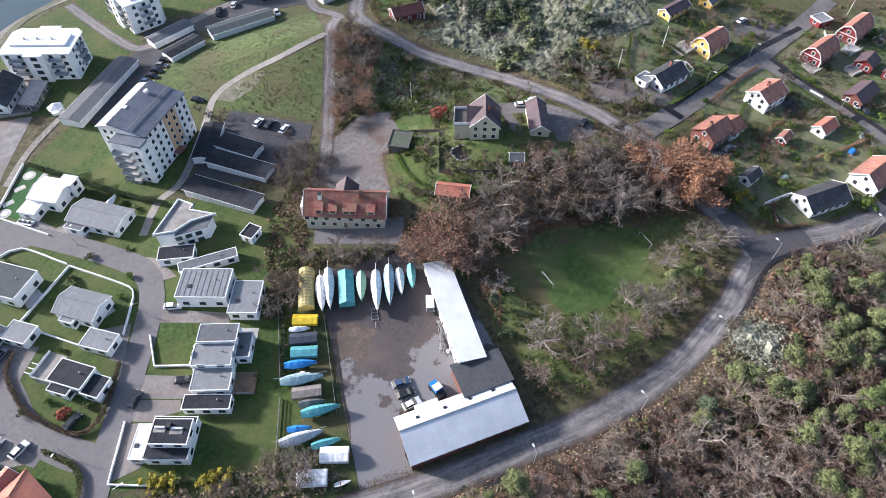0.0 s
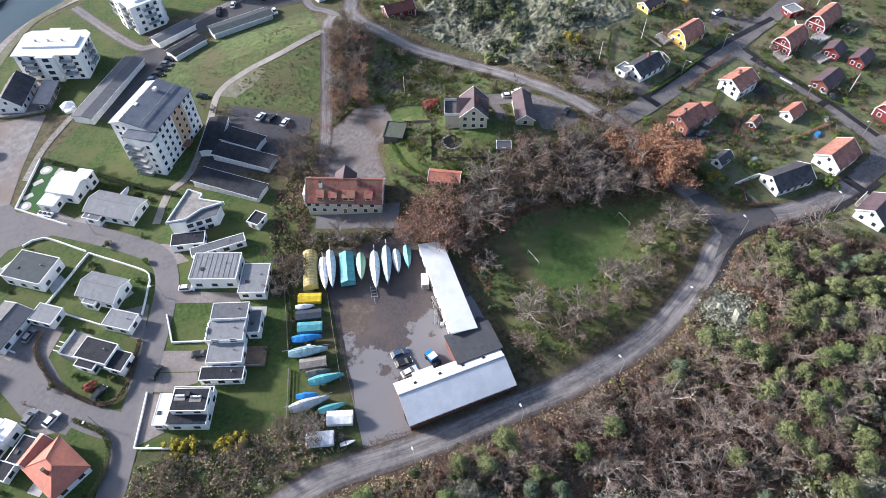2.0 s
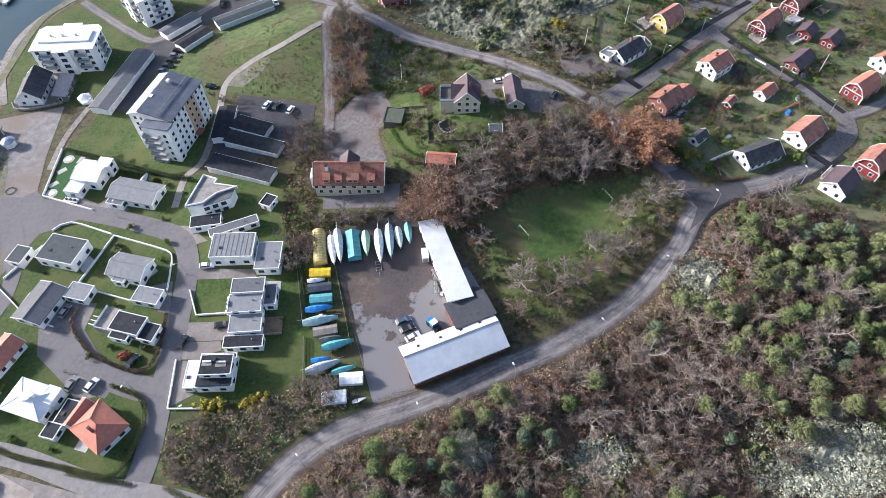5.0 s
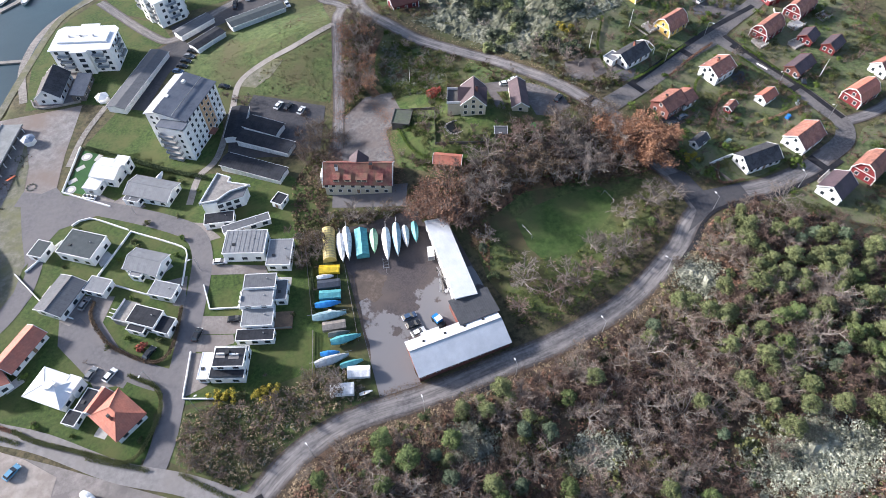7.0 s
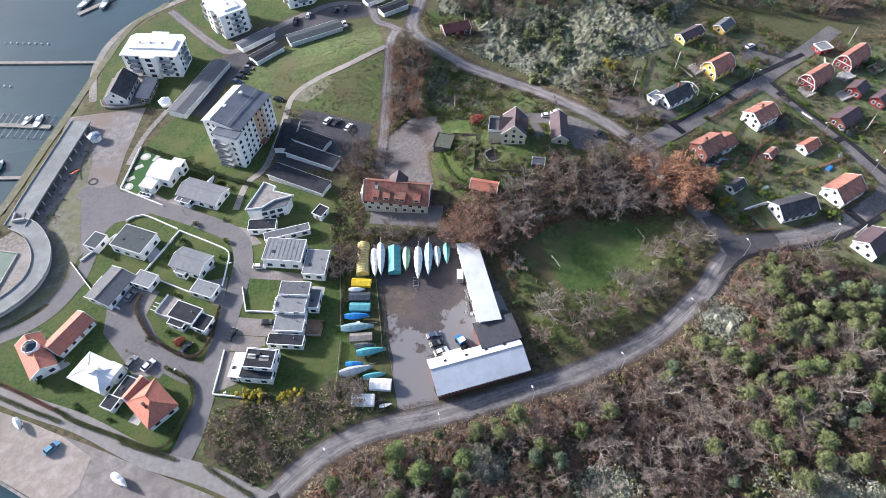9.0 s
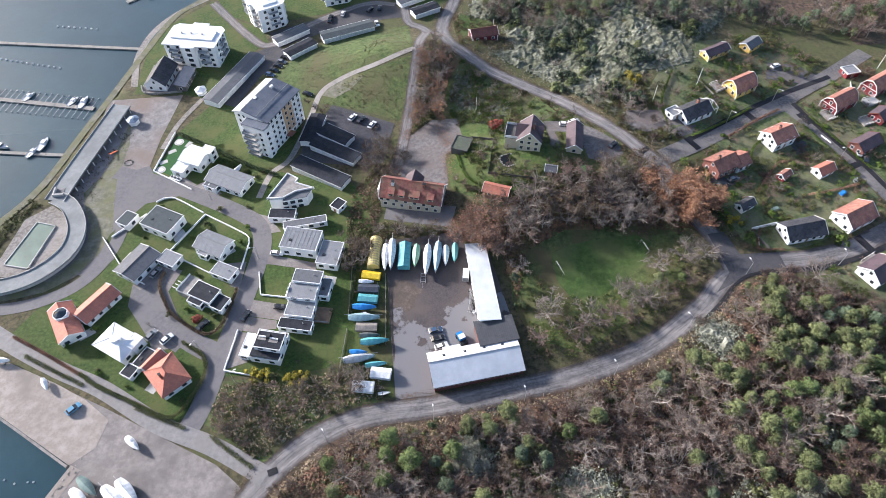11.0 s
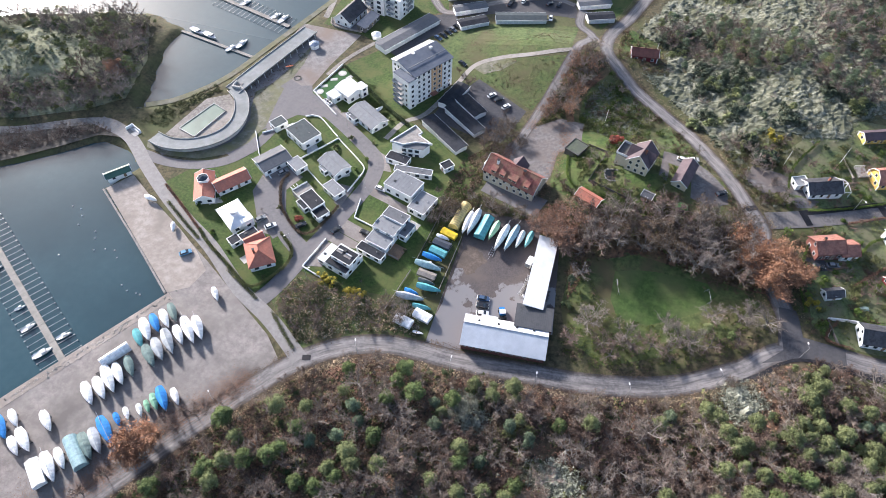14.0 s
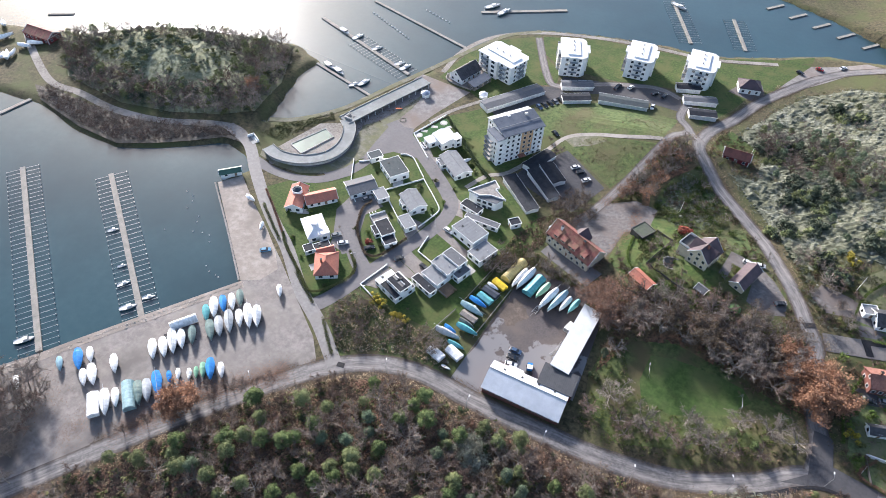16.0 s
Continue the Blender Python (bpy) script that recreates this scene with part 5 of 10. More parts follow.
for (ax, ay), (bx, by) in zip(brow, brow[1:] + brow[:1]):
    d = math.hypot(bx - ax, by - ay)
    ox, oy = -(by - ay) / d * .3, (bx - ax) / d * .3
    part("parapet", prism(bmesh.new(), [(ax, ay), (bx, by), (bx - ox, by - oy), (ax - ox, ay - oy)], 4.8, 5.75), white_trim, r)
for x in (1.6, 4.0, 6.4):
    window_to(v, x, -4.6 + (x - 1) * .447, 3.4, .41, -.91, 1.7, 1.5)
    window_to(v, x, -4.6 + (x - 1) * .447, .9, .41, -.91, 1.7, 1.5)
for y in (-2.4, 0.8, 4.0):
    window_to(v, -4.2 + (y + 4.6) * .221, y, 3.3, -.976, .216, 1.3, 1.3)
villa((-34.6, 104.6), -8, "black flat-roofed carport with white fascia", [(0, 0, 9.2, 4.4, 2.6, felt_dark, "flat", 0, -1.2)])
villa((-26.5, 99.6), 6, "long low white carport with a dark roof", [(0, 0, 15.0, 3.0, 2.6, felt_mid, "flat", 0, -1.2)])
house("garden_hut", (-14.8, 106.5), 3.6, 4.4, -40, 2.4, "flat", 0, white_wall, felt_dark, "small white hut with a black roof", "shed", nl=1, ns=1)
v = villa((-55.3, 125), -31, "white bungalow with a grey pitched roof and green roof patch", [(0, 0, 15.6, 8.6, 2.9, felt_gray, "gable", 1.4, -1.2), (-4.6, -4.9, 5.4, 3.0, 2.5, felt_mid, "flat", 0, -1.2)])
v = villa((-70, 136.8), -28, "white two-storey villa with a pale roof", [(0, 1.6, 8.6, 8.6, 4.2, metal_white, "gable", 1.1, -1.2), (-2.6, -5.0, 5.2, 4.6, 3.0, metal_white, "flat", 0, -1.2), (3.2, 5.6, 4.4, 3.8, 4.9, metal_white, "flat", 0, -1.2)])
villa((-77, 107), -31, "white villa with a dark flat roof", [(0, 0, 12.0, 9.2, 3.9, felt_teal, "flat", 0, -1.2), (-12.7, -4.1, 4.8, 6.0, 2.7, felt_teal, "flat", 0, -1.2)])
v = villa((-57.6, 94), -31, "white villa with a grey gabled roof", [(0, 0, 10.8, 7.8, 3.3, felt_gray, "gable", 1.5, -1.2), (-1.2, -4.6, 3.6, 1.6, 2.8, felt_gray, "flat", 0, -1.2)])
part("patio_deck", boxed(-8.6, -2.6, -.5, -5.6, 2.4, .3), concrete, v)
villa((-53.2, 82.6), -30, "low white garage with a pale grey roof", [(0, 0, 7.8, 5.0, 2.6, felt_gray, "flat", 0, -1.2)])
v = villa((-58.5, 74.2), -32, "white villa with a black roof and timber deck", [(0, 0, 8.8, 5.8, 3.6, felt_dark, "flat", 0, -1.2), (6.6, -0.7, 4.4, 5.2, 2.8, felt_dark, "flat", 0, -1.2), (-1.0, -3.8, 5.2, 1.9, 2.6, felt_dark, "flat", 0, -1.2)])
part("timber_deck", boxed(-9.2, -3.0, -.5, -4.45, 4.0, 2.5), wood_gray, v, "pale weathered timber deck")
for d in ((-9.2, -3.05, -4.5, -2.97), (-9.25, -3.0, -9.17, 4.0)):
    part("deck_rail", boxed(d[0], d[1], 2.5, d[2], d[3], 3.3), white_trim, v)
for k in range(3):
    part("pergola_beam", boxed(-11.6, -2.4 + k * 1.3, 2.2, -9.3, -2.2 + k * 1.3, 2.4), white_trim, v)
villa((-82.7, 89.6), 56, "long white bungalow with a grey roof", [(0, 0, 12.2, 8.8, 2.9, felt_mid, "gable", 1.1, -1.2)])
villa((-72.3, 90.4), -31, "small white garage with a pale roof", [(0, 0, 6.8, 5.2, 2.6, felt_gray, "flat", 0, -1.2)])
v = villa((-101, 68.4), -62, "white villa with orange tile roof and round roof lantern", [(0, 0, 13.6, 7.2, 2.9, tile_orange, "gable", 1.9, -1.2)])
bm = bmesh.new()
tube(bm, (-1.8, 0, 3.0), (-1.8, 0, 5.6), 2.3, 2.3, 8)
lant = part("roof_lantern", bm, white_wall, v)
bm = bmesh.new()
tube(bm, (-1.8, 0, 5.6), (-1.8, 0, 6.5), 2.1, .3, 8)
part("lantern_glass", bm, glass, lant)
house("villa_wing", (-93, 74.6), 13.0, 6.6, 52, 2.6, "gable", 1.6, white_wall, tile_orange, "white wing with an orange tile roof", "villa", nl=4, ns=1)
v = villa((-83, 59), -35, "white villa with a white hipped metal roof", [(0, 0, 11.4, 8.2, 3.3, metal_white, "hip", 1.7, -1.2), (4.6, 2.4, 3.4, 4.4, 3.9, metal_white, "flat", 0, -1.2)])
bm = bmesh.new()
tube(bm, (-.2, 0, 4.2), (-.2, 0, 5.4), 1.5, 1.4, 10)
d = part("roof_turret", bm, metal_white, v)
part("turret_stack", boxed(1.2, .2, 4.2, 2.0, 1.0, 6.0), white_wall, d)
villa((-75.6, 51.8), -32, "low annex with a black roof", [(.6, 1.6, 3.4, 6.4, 2.6, felt_dark, "flat", 0, -1.2), (-.6, -3.6, 3.8, 3.8, 2.3, felt_dark, "flat", 0, -1.2)])
v = villa((-66.3, 46.2), -53, "white house with a pyramid orange tile roof", [(0, 0, 11.0, 8.6, 2.9, tile_orange, "hip", 3.2, -1.2)])
chimney(v, 1.2, -1.6, 4, 7.2, .7)
house("villa_annex", (-71.3, 51.5), 6.6, 3.4, 52, 2.6, "gable", 1.2, white_wall, tile_orange, "small annex with an orange tile roof", "annex", nl=1, ns=1)

# ---- boat yard sheds ----
blue_sheet = mat("blue_sheet", (0.50, 0.53, 0.57), (0.56, 0.59, 0.63), (0.44, 0.47, 0.51), fine=.5, coarse=.15, rough=.55, bump=.2, wave=("X", 1.6, .12))
def yard_shed():
    s = thing("boat_shed", at(25.2, 39.3, 5.5), "long white corrugated metal boat shed with skylights", "shed")
    L, W = 27.0, 10.4
    bm = bmesh.new()
    prof = [(-W / 2, -1), (W / 2, -1), (W / 2, 4.0), (1.5, 5.1), (-W / 2, 3.0)]
    a = [bm.verts.new((-L / 2, y, z)) for y, z in prof]
    b = [bm.verts.new((L / 2, y, z)) for y, z in prof]
    bm.faces.new(a)
    bm.faces.new(b)
    for i in range(len(prof)):
        j = (i + 1) % len(prof)
        bm.faces.new((a[i], a[j], b[j], b[i]))
    bmesh.ops.recalc_face_normals(bm, faces=bm.faces)
    part("wall", bm, brown_wall, s)
    bm = bmesh.new()
    rp = [(-W / 2 - .5, 3.0), (1.5, 5.3)]
    ends = []
    for x in (-L / 2 - .4, L / 2 + .4):
        ends.append([bm.verts.new((x, ya, za + .2)) for ya, za in rp] + [bm.verts.new((x, ya, za + .05)) for ya, za in rp[::-1]])
    for i in range(len(ends[0])):
        j = (i + 1) % len(ends[0])
        bm.faces.new((ends[0][i], ends[1][i], ends[1][j], ends[0][j]))
    bm.faces.new(ends[0])
    bm.faces.new(ends[1])
    bmesh.ops.recalc_face_normals(bm, faces=bm.faces)
    r = part("roof", bm, blue_sheet, s, "pale blue-grey corrugated metal roof")
    bm = bmesh.new()
    slab(bm, [(-L / 2 - .4, 1.5, 5.5), (L / 2 + .4, 1.5, 5.5), (L / 2 + .4, W / 2 + .3, 4.2), (-L / 2 - .4, W / 2 + .3, 4.2)], .15)
    part("rear_roof", bm, metal_white, s)
    bm = bmesh.new()
    tube(bm, (-L / 2 - .4, 1.5, 5.55), (L / 2 + .4, 1.5, 5.55), .16, .16, 6)
    part("ridge_cap", bm, gray_metal, r)
    for x in (-9, -2.6, 3.4, 9):
        part("skylight", boxed(x - .36, 3.0, 4.6, x + .36, 3.6, 5.14), dark_metal, r)
    for x in np.arange(-L / 2 + 1, L / 2, 2.2):
        window_to(s, float(x), -W / 2, 2.0, 0, -1, 1.1, .8)
    # entrance lean-to on the yard side
    part("entrance", boxed(-8.4, W / 2, -.5, -3.4, W / 2 + 1.5, 3.0), white_wall, s)
    part("entrance_roof", boxed(-8.7, W / 2, 3.0, -3.1, W / 2 + 1.8, 3.15), metal_white, s)
    for x in (-8, -4.4):
        window_to(s, x, W / 2 + 1.5, 1.4, 0, 1, 1.1, 1.3)
yard_shed()
felt_link = mat("felt_link", (0.055, 0.058, 0.064), (0.085, 0.088, 0.095), (0.065, 0.068, 0.075), fine=.8, coarse=.2, rough=.75, bump=.1, wave=("X", .5, .06), spec=.15)
h = thing("boat_shed_link", at(33.2, 48.4, 6), "flat black-roofed link between two sheds", "shed")
part("wall", boxed(-6.2, -4.2, -1, 5.6, 4.2, 4.2), brown_wall, h)
part("roof", boxed(-6.6, -4.4, 4.2, 5.8, 4.4, 4.4), felt_link, h)
h = house("boat_shed", (31.3, 66.6), 29.5, 6.4, 91, 4.0, "mono", 0.7, white_wall, metal_white, "long narrow white shed with a metal roof", "shed", nl=8, ns=1)

# ---- vegetation ----
rng = np.random.default_rng(7)

def foliage(name, dark, light, rand=0.15, rough=0.9):
    m = bpy.data.materials.new(name)
    m.use_nodes = True
    t = m.node_tree
    b = t.nodes["Principled BSDF"]
    b.inputs["Roughness"].default_value = rough
    b.inputs["Specular IOR Level"].default_value = 0.2
    g = t.nodes.new("ShaderNodeNewGeometry")
    oi = t.nodes.new("ShaderNodeObjectInfo")
    nz = node(t, "ShaderNodeTexNoise", Scale=0.17, Detail=3.0)
    t.links.new(g.outputs["Position"], nz.inputs["Vector"])
    ad = t.nodes.new("ShaderNodeMath")
    ad.operation = 'ADD'
    mu = t.nodes.new("ShaderNodeMath")
    mu.operation = 'MULTIPLY'
    mu.inputs[1].default_value = 0.34
    t.links.new(g.outputs["Random Per Island"], mu.inputs[0])
    t.links.new(mu.outputs[0], ad.inputs[0])
    m2 = t.nodes.new("ShaderNodeMath")
    m2.operation = 'MULTIPLY'
    m2.inputs[1].default_value = 0.85
    t.links.new(nz.outputs["Fac"], m2.inputs[0])
    t.links.new(m2.outputs[0], ad.inputs[1])
    r = t.nodes.new("ShaderNodeValToRGB")
    r.color_ramp.elements[0].position, r.color_ramp.elements[1].position = 0.3, 0.86
    r.color_ramp.elements[0].color, r.color_ramp.elements[1].color = (*dark, 1), (*light, 1)
    t.links.new(ad.outputs[0], r.inputs[0])
    hs = t.nodes.new("ShaderNodeHueSaturation")
    mr = t.nodes.new("ShaderNodeMapRange")
    mr.inputs["To Min"].default_value, mr.inputs["To Max"].default_value = 1 - rand * 2, 1 + rand * 2
    t.links.new(oi.outputs["Random"], mr.inputs["Value"])
    t.links.new(mr.outputs[0], hs.inputs["Value"])
    t.links.new(r.outputs[0], hs.inputs["Color"])
    t.links.new(hs.outputs[0], b.inputs["Base Color"])
    return m

bark = mat("bark", (0.14, 0.12, 0.10), (0.23, 0.2, 0.172), (0.12, 0.10, 0.085), fine=3, coarse=0.8, rough=0.95, bump=0.3)
pale_bark = foliage("pale_bark", (0.115, 0.10, 0.086), (0.31, 0.28, 0.248))
twig_gray = foliage("twig_gray", (0.066, 0.055, 0.047), (0.31, 0.258, 0.222))
twig_pale = foliage("twig_pale", (0.092, 0.069, 0.056), (0.40, 0.312, 0.253))
twig_brown = foliage("twig_brown", (0.05, 0.036, 0.03), (0.24, 0.168, 0.136))
needles = foliage("needles", (0.04, 0.061, 0.022), (0.168, 0.212, 0.08))
needles_olive = foliage("needles_olive", (0.052, 0.066, 0.027), (0.20, 0.222, 0.10))
needles_blue = foliage("needles_blue", (0.034, 0.052, 0.03), (0.15, 0.19, 0.118))
needles_dark = foliage("needles_dark", (0.022, 0.036, 0.016), (0.085, 0.11, 0.05))
oak_leaves = foliage("oak_leaves", (0.13, 0.066, 0.04), (0.37, 0.20, 0.12), 0.12)
rust_foliage = foliage("rust_foliage", (0.082, 0.046, 0.033), (0.33, 0.195, 0.135))
brown_foliage = foliage("brown_foliage", (0.042, 0.031, 0.021), (0.185, 0.13, 0.085))
straw = foliage("straw", (0.13, 0.095, 0.055), (0.44, 0.35, 0.23))
yellow_foliage = foliage("yellow_foliage", (0.13, 0.11, 0.016), (0.42, 0.35, 0.05), 0.1)
olive_foliage = foliage("olive_foliage", (0.035, 0.045, 0.015), (0.18, 0.185, 0.075))
weed_green = foliage("weed_green", (0.045, 0.066, 0.014), (0.19, 0.225, 0.06))
green_foliage = foliage("green_foliage", (0.03, 0.055, 0.012), (0.12, 0.17, 0.035))
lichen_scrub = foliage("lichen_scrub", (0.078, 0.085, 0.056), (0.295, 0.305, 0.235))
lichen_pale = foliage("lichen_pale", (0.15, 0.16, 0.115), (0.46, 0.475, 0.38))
juniper = foliage("juniper", (0.03, 0.043, 0.028), (0.14, 0.17, 0.115))
red_foliage = foliage("red_foliage", (0.15, 0.035, 0.028), (0.42, 0.12, 0.085), 0.05)

def tris_mesh(name, verts, material):
    """A mesh of loose triangles from an (n, 3, 3) array."""
    n = len(verts)
    me = bpy.data.meshes.new(name)
    me.vertices.add(3 * n)
    me.vertices.foreach_set("co", np.ascontiguousarray(verts, np.float32).ravel())
    me.loops.add(3 * n)
    me.loops.foreach_set("vertex_index", np.arange(3 * n, dtype=np.int32))
    me.polygons.add(n)
    me.polygons.foreach_set("loop_start", np.arange(0, 3 * n, 3, dtype=np.int32))
    me.materials.append(material)
    me.update(calc_edges=True)
    return me

def unit(v):
    return v / np.maximum(np.linalg.norm(v, axis=-1, keepdims=True), 1e-9)

def tubes(a, b, ra, rb):
    """Three-sided tapering limbs as triangles."""
    d = unit(b - a)
    o = np.where(np.abs(d[:, 2:3]) > 0.9, [[1.0, 0, 0]], [[0, 0, 1.0]])
    u = unit(np.cross(d, o))
    v = np.cross(d, u)
    out = []
    ring = [u * math.cos(t) + v * math.sin(t) for t in (0, 2.094, 4.189)]
    for i in range(3):
        p, q = ring[i], ring[(i + 1) % 3]
        A, B = a + p * ra[:, None], a + q * ra[:, None]
        C, D = b + p * rb[:, None], b + q * rb[:, None]
        out += [np.stack([A, B, D], 1), np.stack([A, D, C], 1)]
    return np.concatenate(out)

def slivers(a, b, w, r):
    """Twigs: one thin triangle each."""
    s = unit(np.cross(b - a, r.normal(size=a.shape))) * w
    return np.stack([a - s, a + s, b], 1)

def flecks(c, size, r, out=None):
    """Leaves or tufts: one triangle each round the centres c, turned outwards where out says so."""
    n = unit(r.normal(size=c.shape) + [0, 0, 0.9]) if out is None else unit(out + r.normal(size=c.shape) * .38)
    u = unit(np.cross(n, r.normal(size=c.shape)))
    v = np.cross(n, u)
    s = (size * r.uniform(0.6, 1.4, len(c)))[:, None]
    return np.stack([c + u * s, c - u * s * 0.6 + v * s * 0.7, c - u * s * 0.6 - v * s * 0.7], 1)

def limbs(r, h, n_limb=8, n_br=6, n_tw=6, n_sub=2, wide=0.46, tw=0.06):
    """A bare broadleaved tree: trunk and limbs, then a crown of twigs; also the twig ends."""
    top = np.array([r.normal() * .04 * h, r.normal() * .04 * h, 0.5 * h])
    A, B, RA, RB = [np.zeros(3)], [top], [0.022 * h], [0.012 * h]
    tw_a, tw_b, ends = [], [], []
    for i in range(n_limb):
        t = r.uniform(0.45, 1.0)
        p = top * t
        ang = 2.4 * i + r.normal() * .3
        rise = r.uniform(0.45, 1.3) * (0.6 + 0.7 * t)
        d = unit(np.array([math.cos(ang), math.sin(ang), rise]))
        ln = h * wide * r.uniform(0.8, 1.2)
        mid = p + d * ln * .5
        end = mid + unit(d + np.array([0, 0, 0.35]) + r.normal(size=3) * .15) * ln * .5
        A += [p, mid]
        B += [mid, end]
        RA += [.015 * h, .0105 * h]
        RB += [.0105 * h, .0058 * h]
        for j in range(n_br):
            s = r.uniform(0.25, 1.0)
            q = p + (mid - p) * s * 2 if s < .5 else mid + (end - mid) * (s - .5) * 2
            dd = unit(d + r.normal(size=3) * .75 + [0, 0, .25])
            e = q + dd * h * .17 * r.uniform(.6, 1.3)
            A.append(q)
            B.append(e)
            RA.append(.006 * h)
            RB.append(.0032 * h)
            for k in range(n_tw):
                f = q + (e - q) * r.uniform(.2, 1)
                g = f + unit(dd + r.normal(size=3) * .8 + [0, 0, .2]) * h * .10 * r.uniform(.6, 1.3)
                tw_a.append(f)
                tw_b.append(g)
                for m in range(n_sub):
                    f2 = f + (g - f) * r.uniform(.2, 1)
                    g2 = f2 + unit((g - f) / np.linalg.norm(g - f) + r.normal(size=3) * .9) * h * .065 * r.uniform(.6, 1.3)
                    tw_a.append(f2)
                    tw_b.append(g2)
                    ends.append(g2)
    A, B, RA, RB = np.array(A), np.array(B), np.array(RA), np.array(RB)
    stem = tubes(A, B, RA, RB)
    crown = slivers(np.array(tw_a), np.array(tw_b), tw, r)
    return stem, crown, np.array(ends)

def bare_kit(seed, h=10, **kw):
    r = np.random.default_rng(seed)
    stem, crown, ends = limbs(r, h, **kw)
    return stem, crown

def leafy_kit(seed, h=10, n=1500, size=.26, keep=1.0):
    r = np.random.default_rng(seed)
    stem, crown, ends = limbs(r, h, 9, 6, 6, 3)
    pick = ends[r.random(len(ends)) < keep]
    c = pick[r.integers(0, len(pick), n)] + r.normal(size=(n, 3)) * .32
    return np.concatenate([stem, crown[::3]]), flecks(c, size, r)

def pine_kit(seed, h=10, n=2300, wide=2.0, low=.46, size=.175):
    """Trunk, boughs and a rounded crown of overlapping needle lobes."""
    r = np.random.default_rng(seed)
    lean = r.normal(size=2) * .03 * h
    A = [np.zeros(3)]
    B = [np.array([lean[0], lean[1], h * .9])]
    RA, RB = [.02 * h], [.006 * h]
    cl, rad = [], []
    for i in range(20):
        t = low + (1 - low) * (i + r.uniform(0, 1)) / 20
        u = (t - low) / (1 - low)
        reach = wide * math.sqrt(max(.05, 1 - (1.7 * u - .7) ** 2)) * r.uniform(.5, .85)
        ang = 2.4 * i + r.normal() * .4
        p = np.array([lean[0] * t, lean[1] * t, h * t * .9])
        e = p + np.array([math.cos(ang) * reach, math.sin(ang) * reach, r.uniform(-.1, .3) + .04 * h * t])
        A.append(p)
        B.append(e)
        RA.append(.005 * h)
        RB.append(.002 * h)
        cl.append(e)
        rad.append(r.uniform(.62, 1.05))
    cl.append(np.array([lean[0], lean[1], h * .94]))
    rad.append(.8)
    stem = tubes(np.array(A), np.array(B), np.array(RA), np.array(RB))
    k = r.integers(0, len(cl), n)
    d = unit(r.normal(size=(n, 3)) + [0, 0, .35])
    off = d * (r.uniform(.72, 1.0, (n, 1))) * np.array(rad)[k][:, None] * [1.0, 1.0, .8]
    return stem, flecks(np.array(cl)[k] + off, size, r, d)

def shrub_kit(seed, h=2.0, n=260, size=.2, wide=1.1):
    r = np.random.default_rng(seed)
    m = 9
    a = np.zeros((m, 3))
    b = r.normal(size=(m, 3)) * [wide * .6, wide * .6, 0] + np.array([0, 0, h * .8]) * r.uniform(.5, 1, (m, 1))
    stem = tubes(a, b, np.full(m, .03), np.full(m, .012))
    lobes = r.normal(size=(7, 3)) * [wide * .45, wide * .45, h * .15] + [0, 0, h * .5]
    k = r.integers(0, 7, n)
    d = unit(r.normal(size=(n, 3)) + [0, 0, .4])
    c = lobes[k] + d * r.uniform(.6, 1.0, (n, 1)) * wide * .5 * [1, 1, .9]
    c[:, 2] = np.abs(c[:, 2])
    return stem, flecks(c, size, r, d)

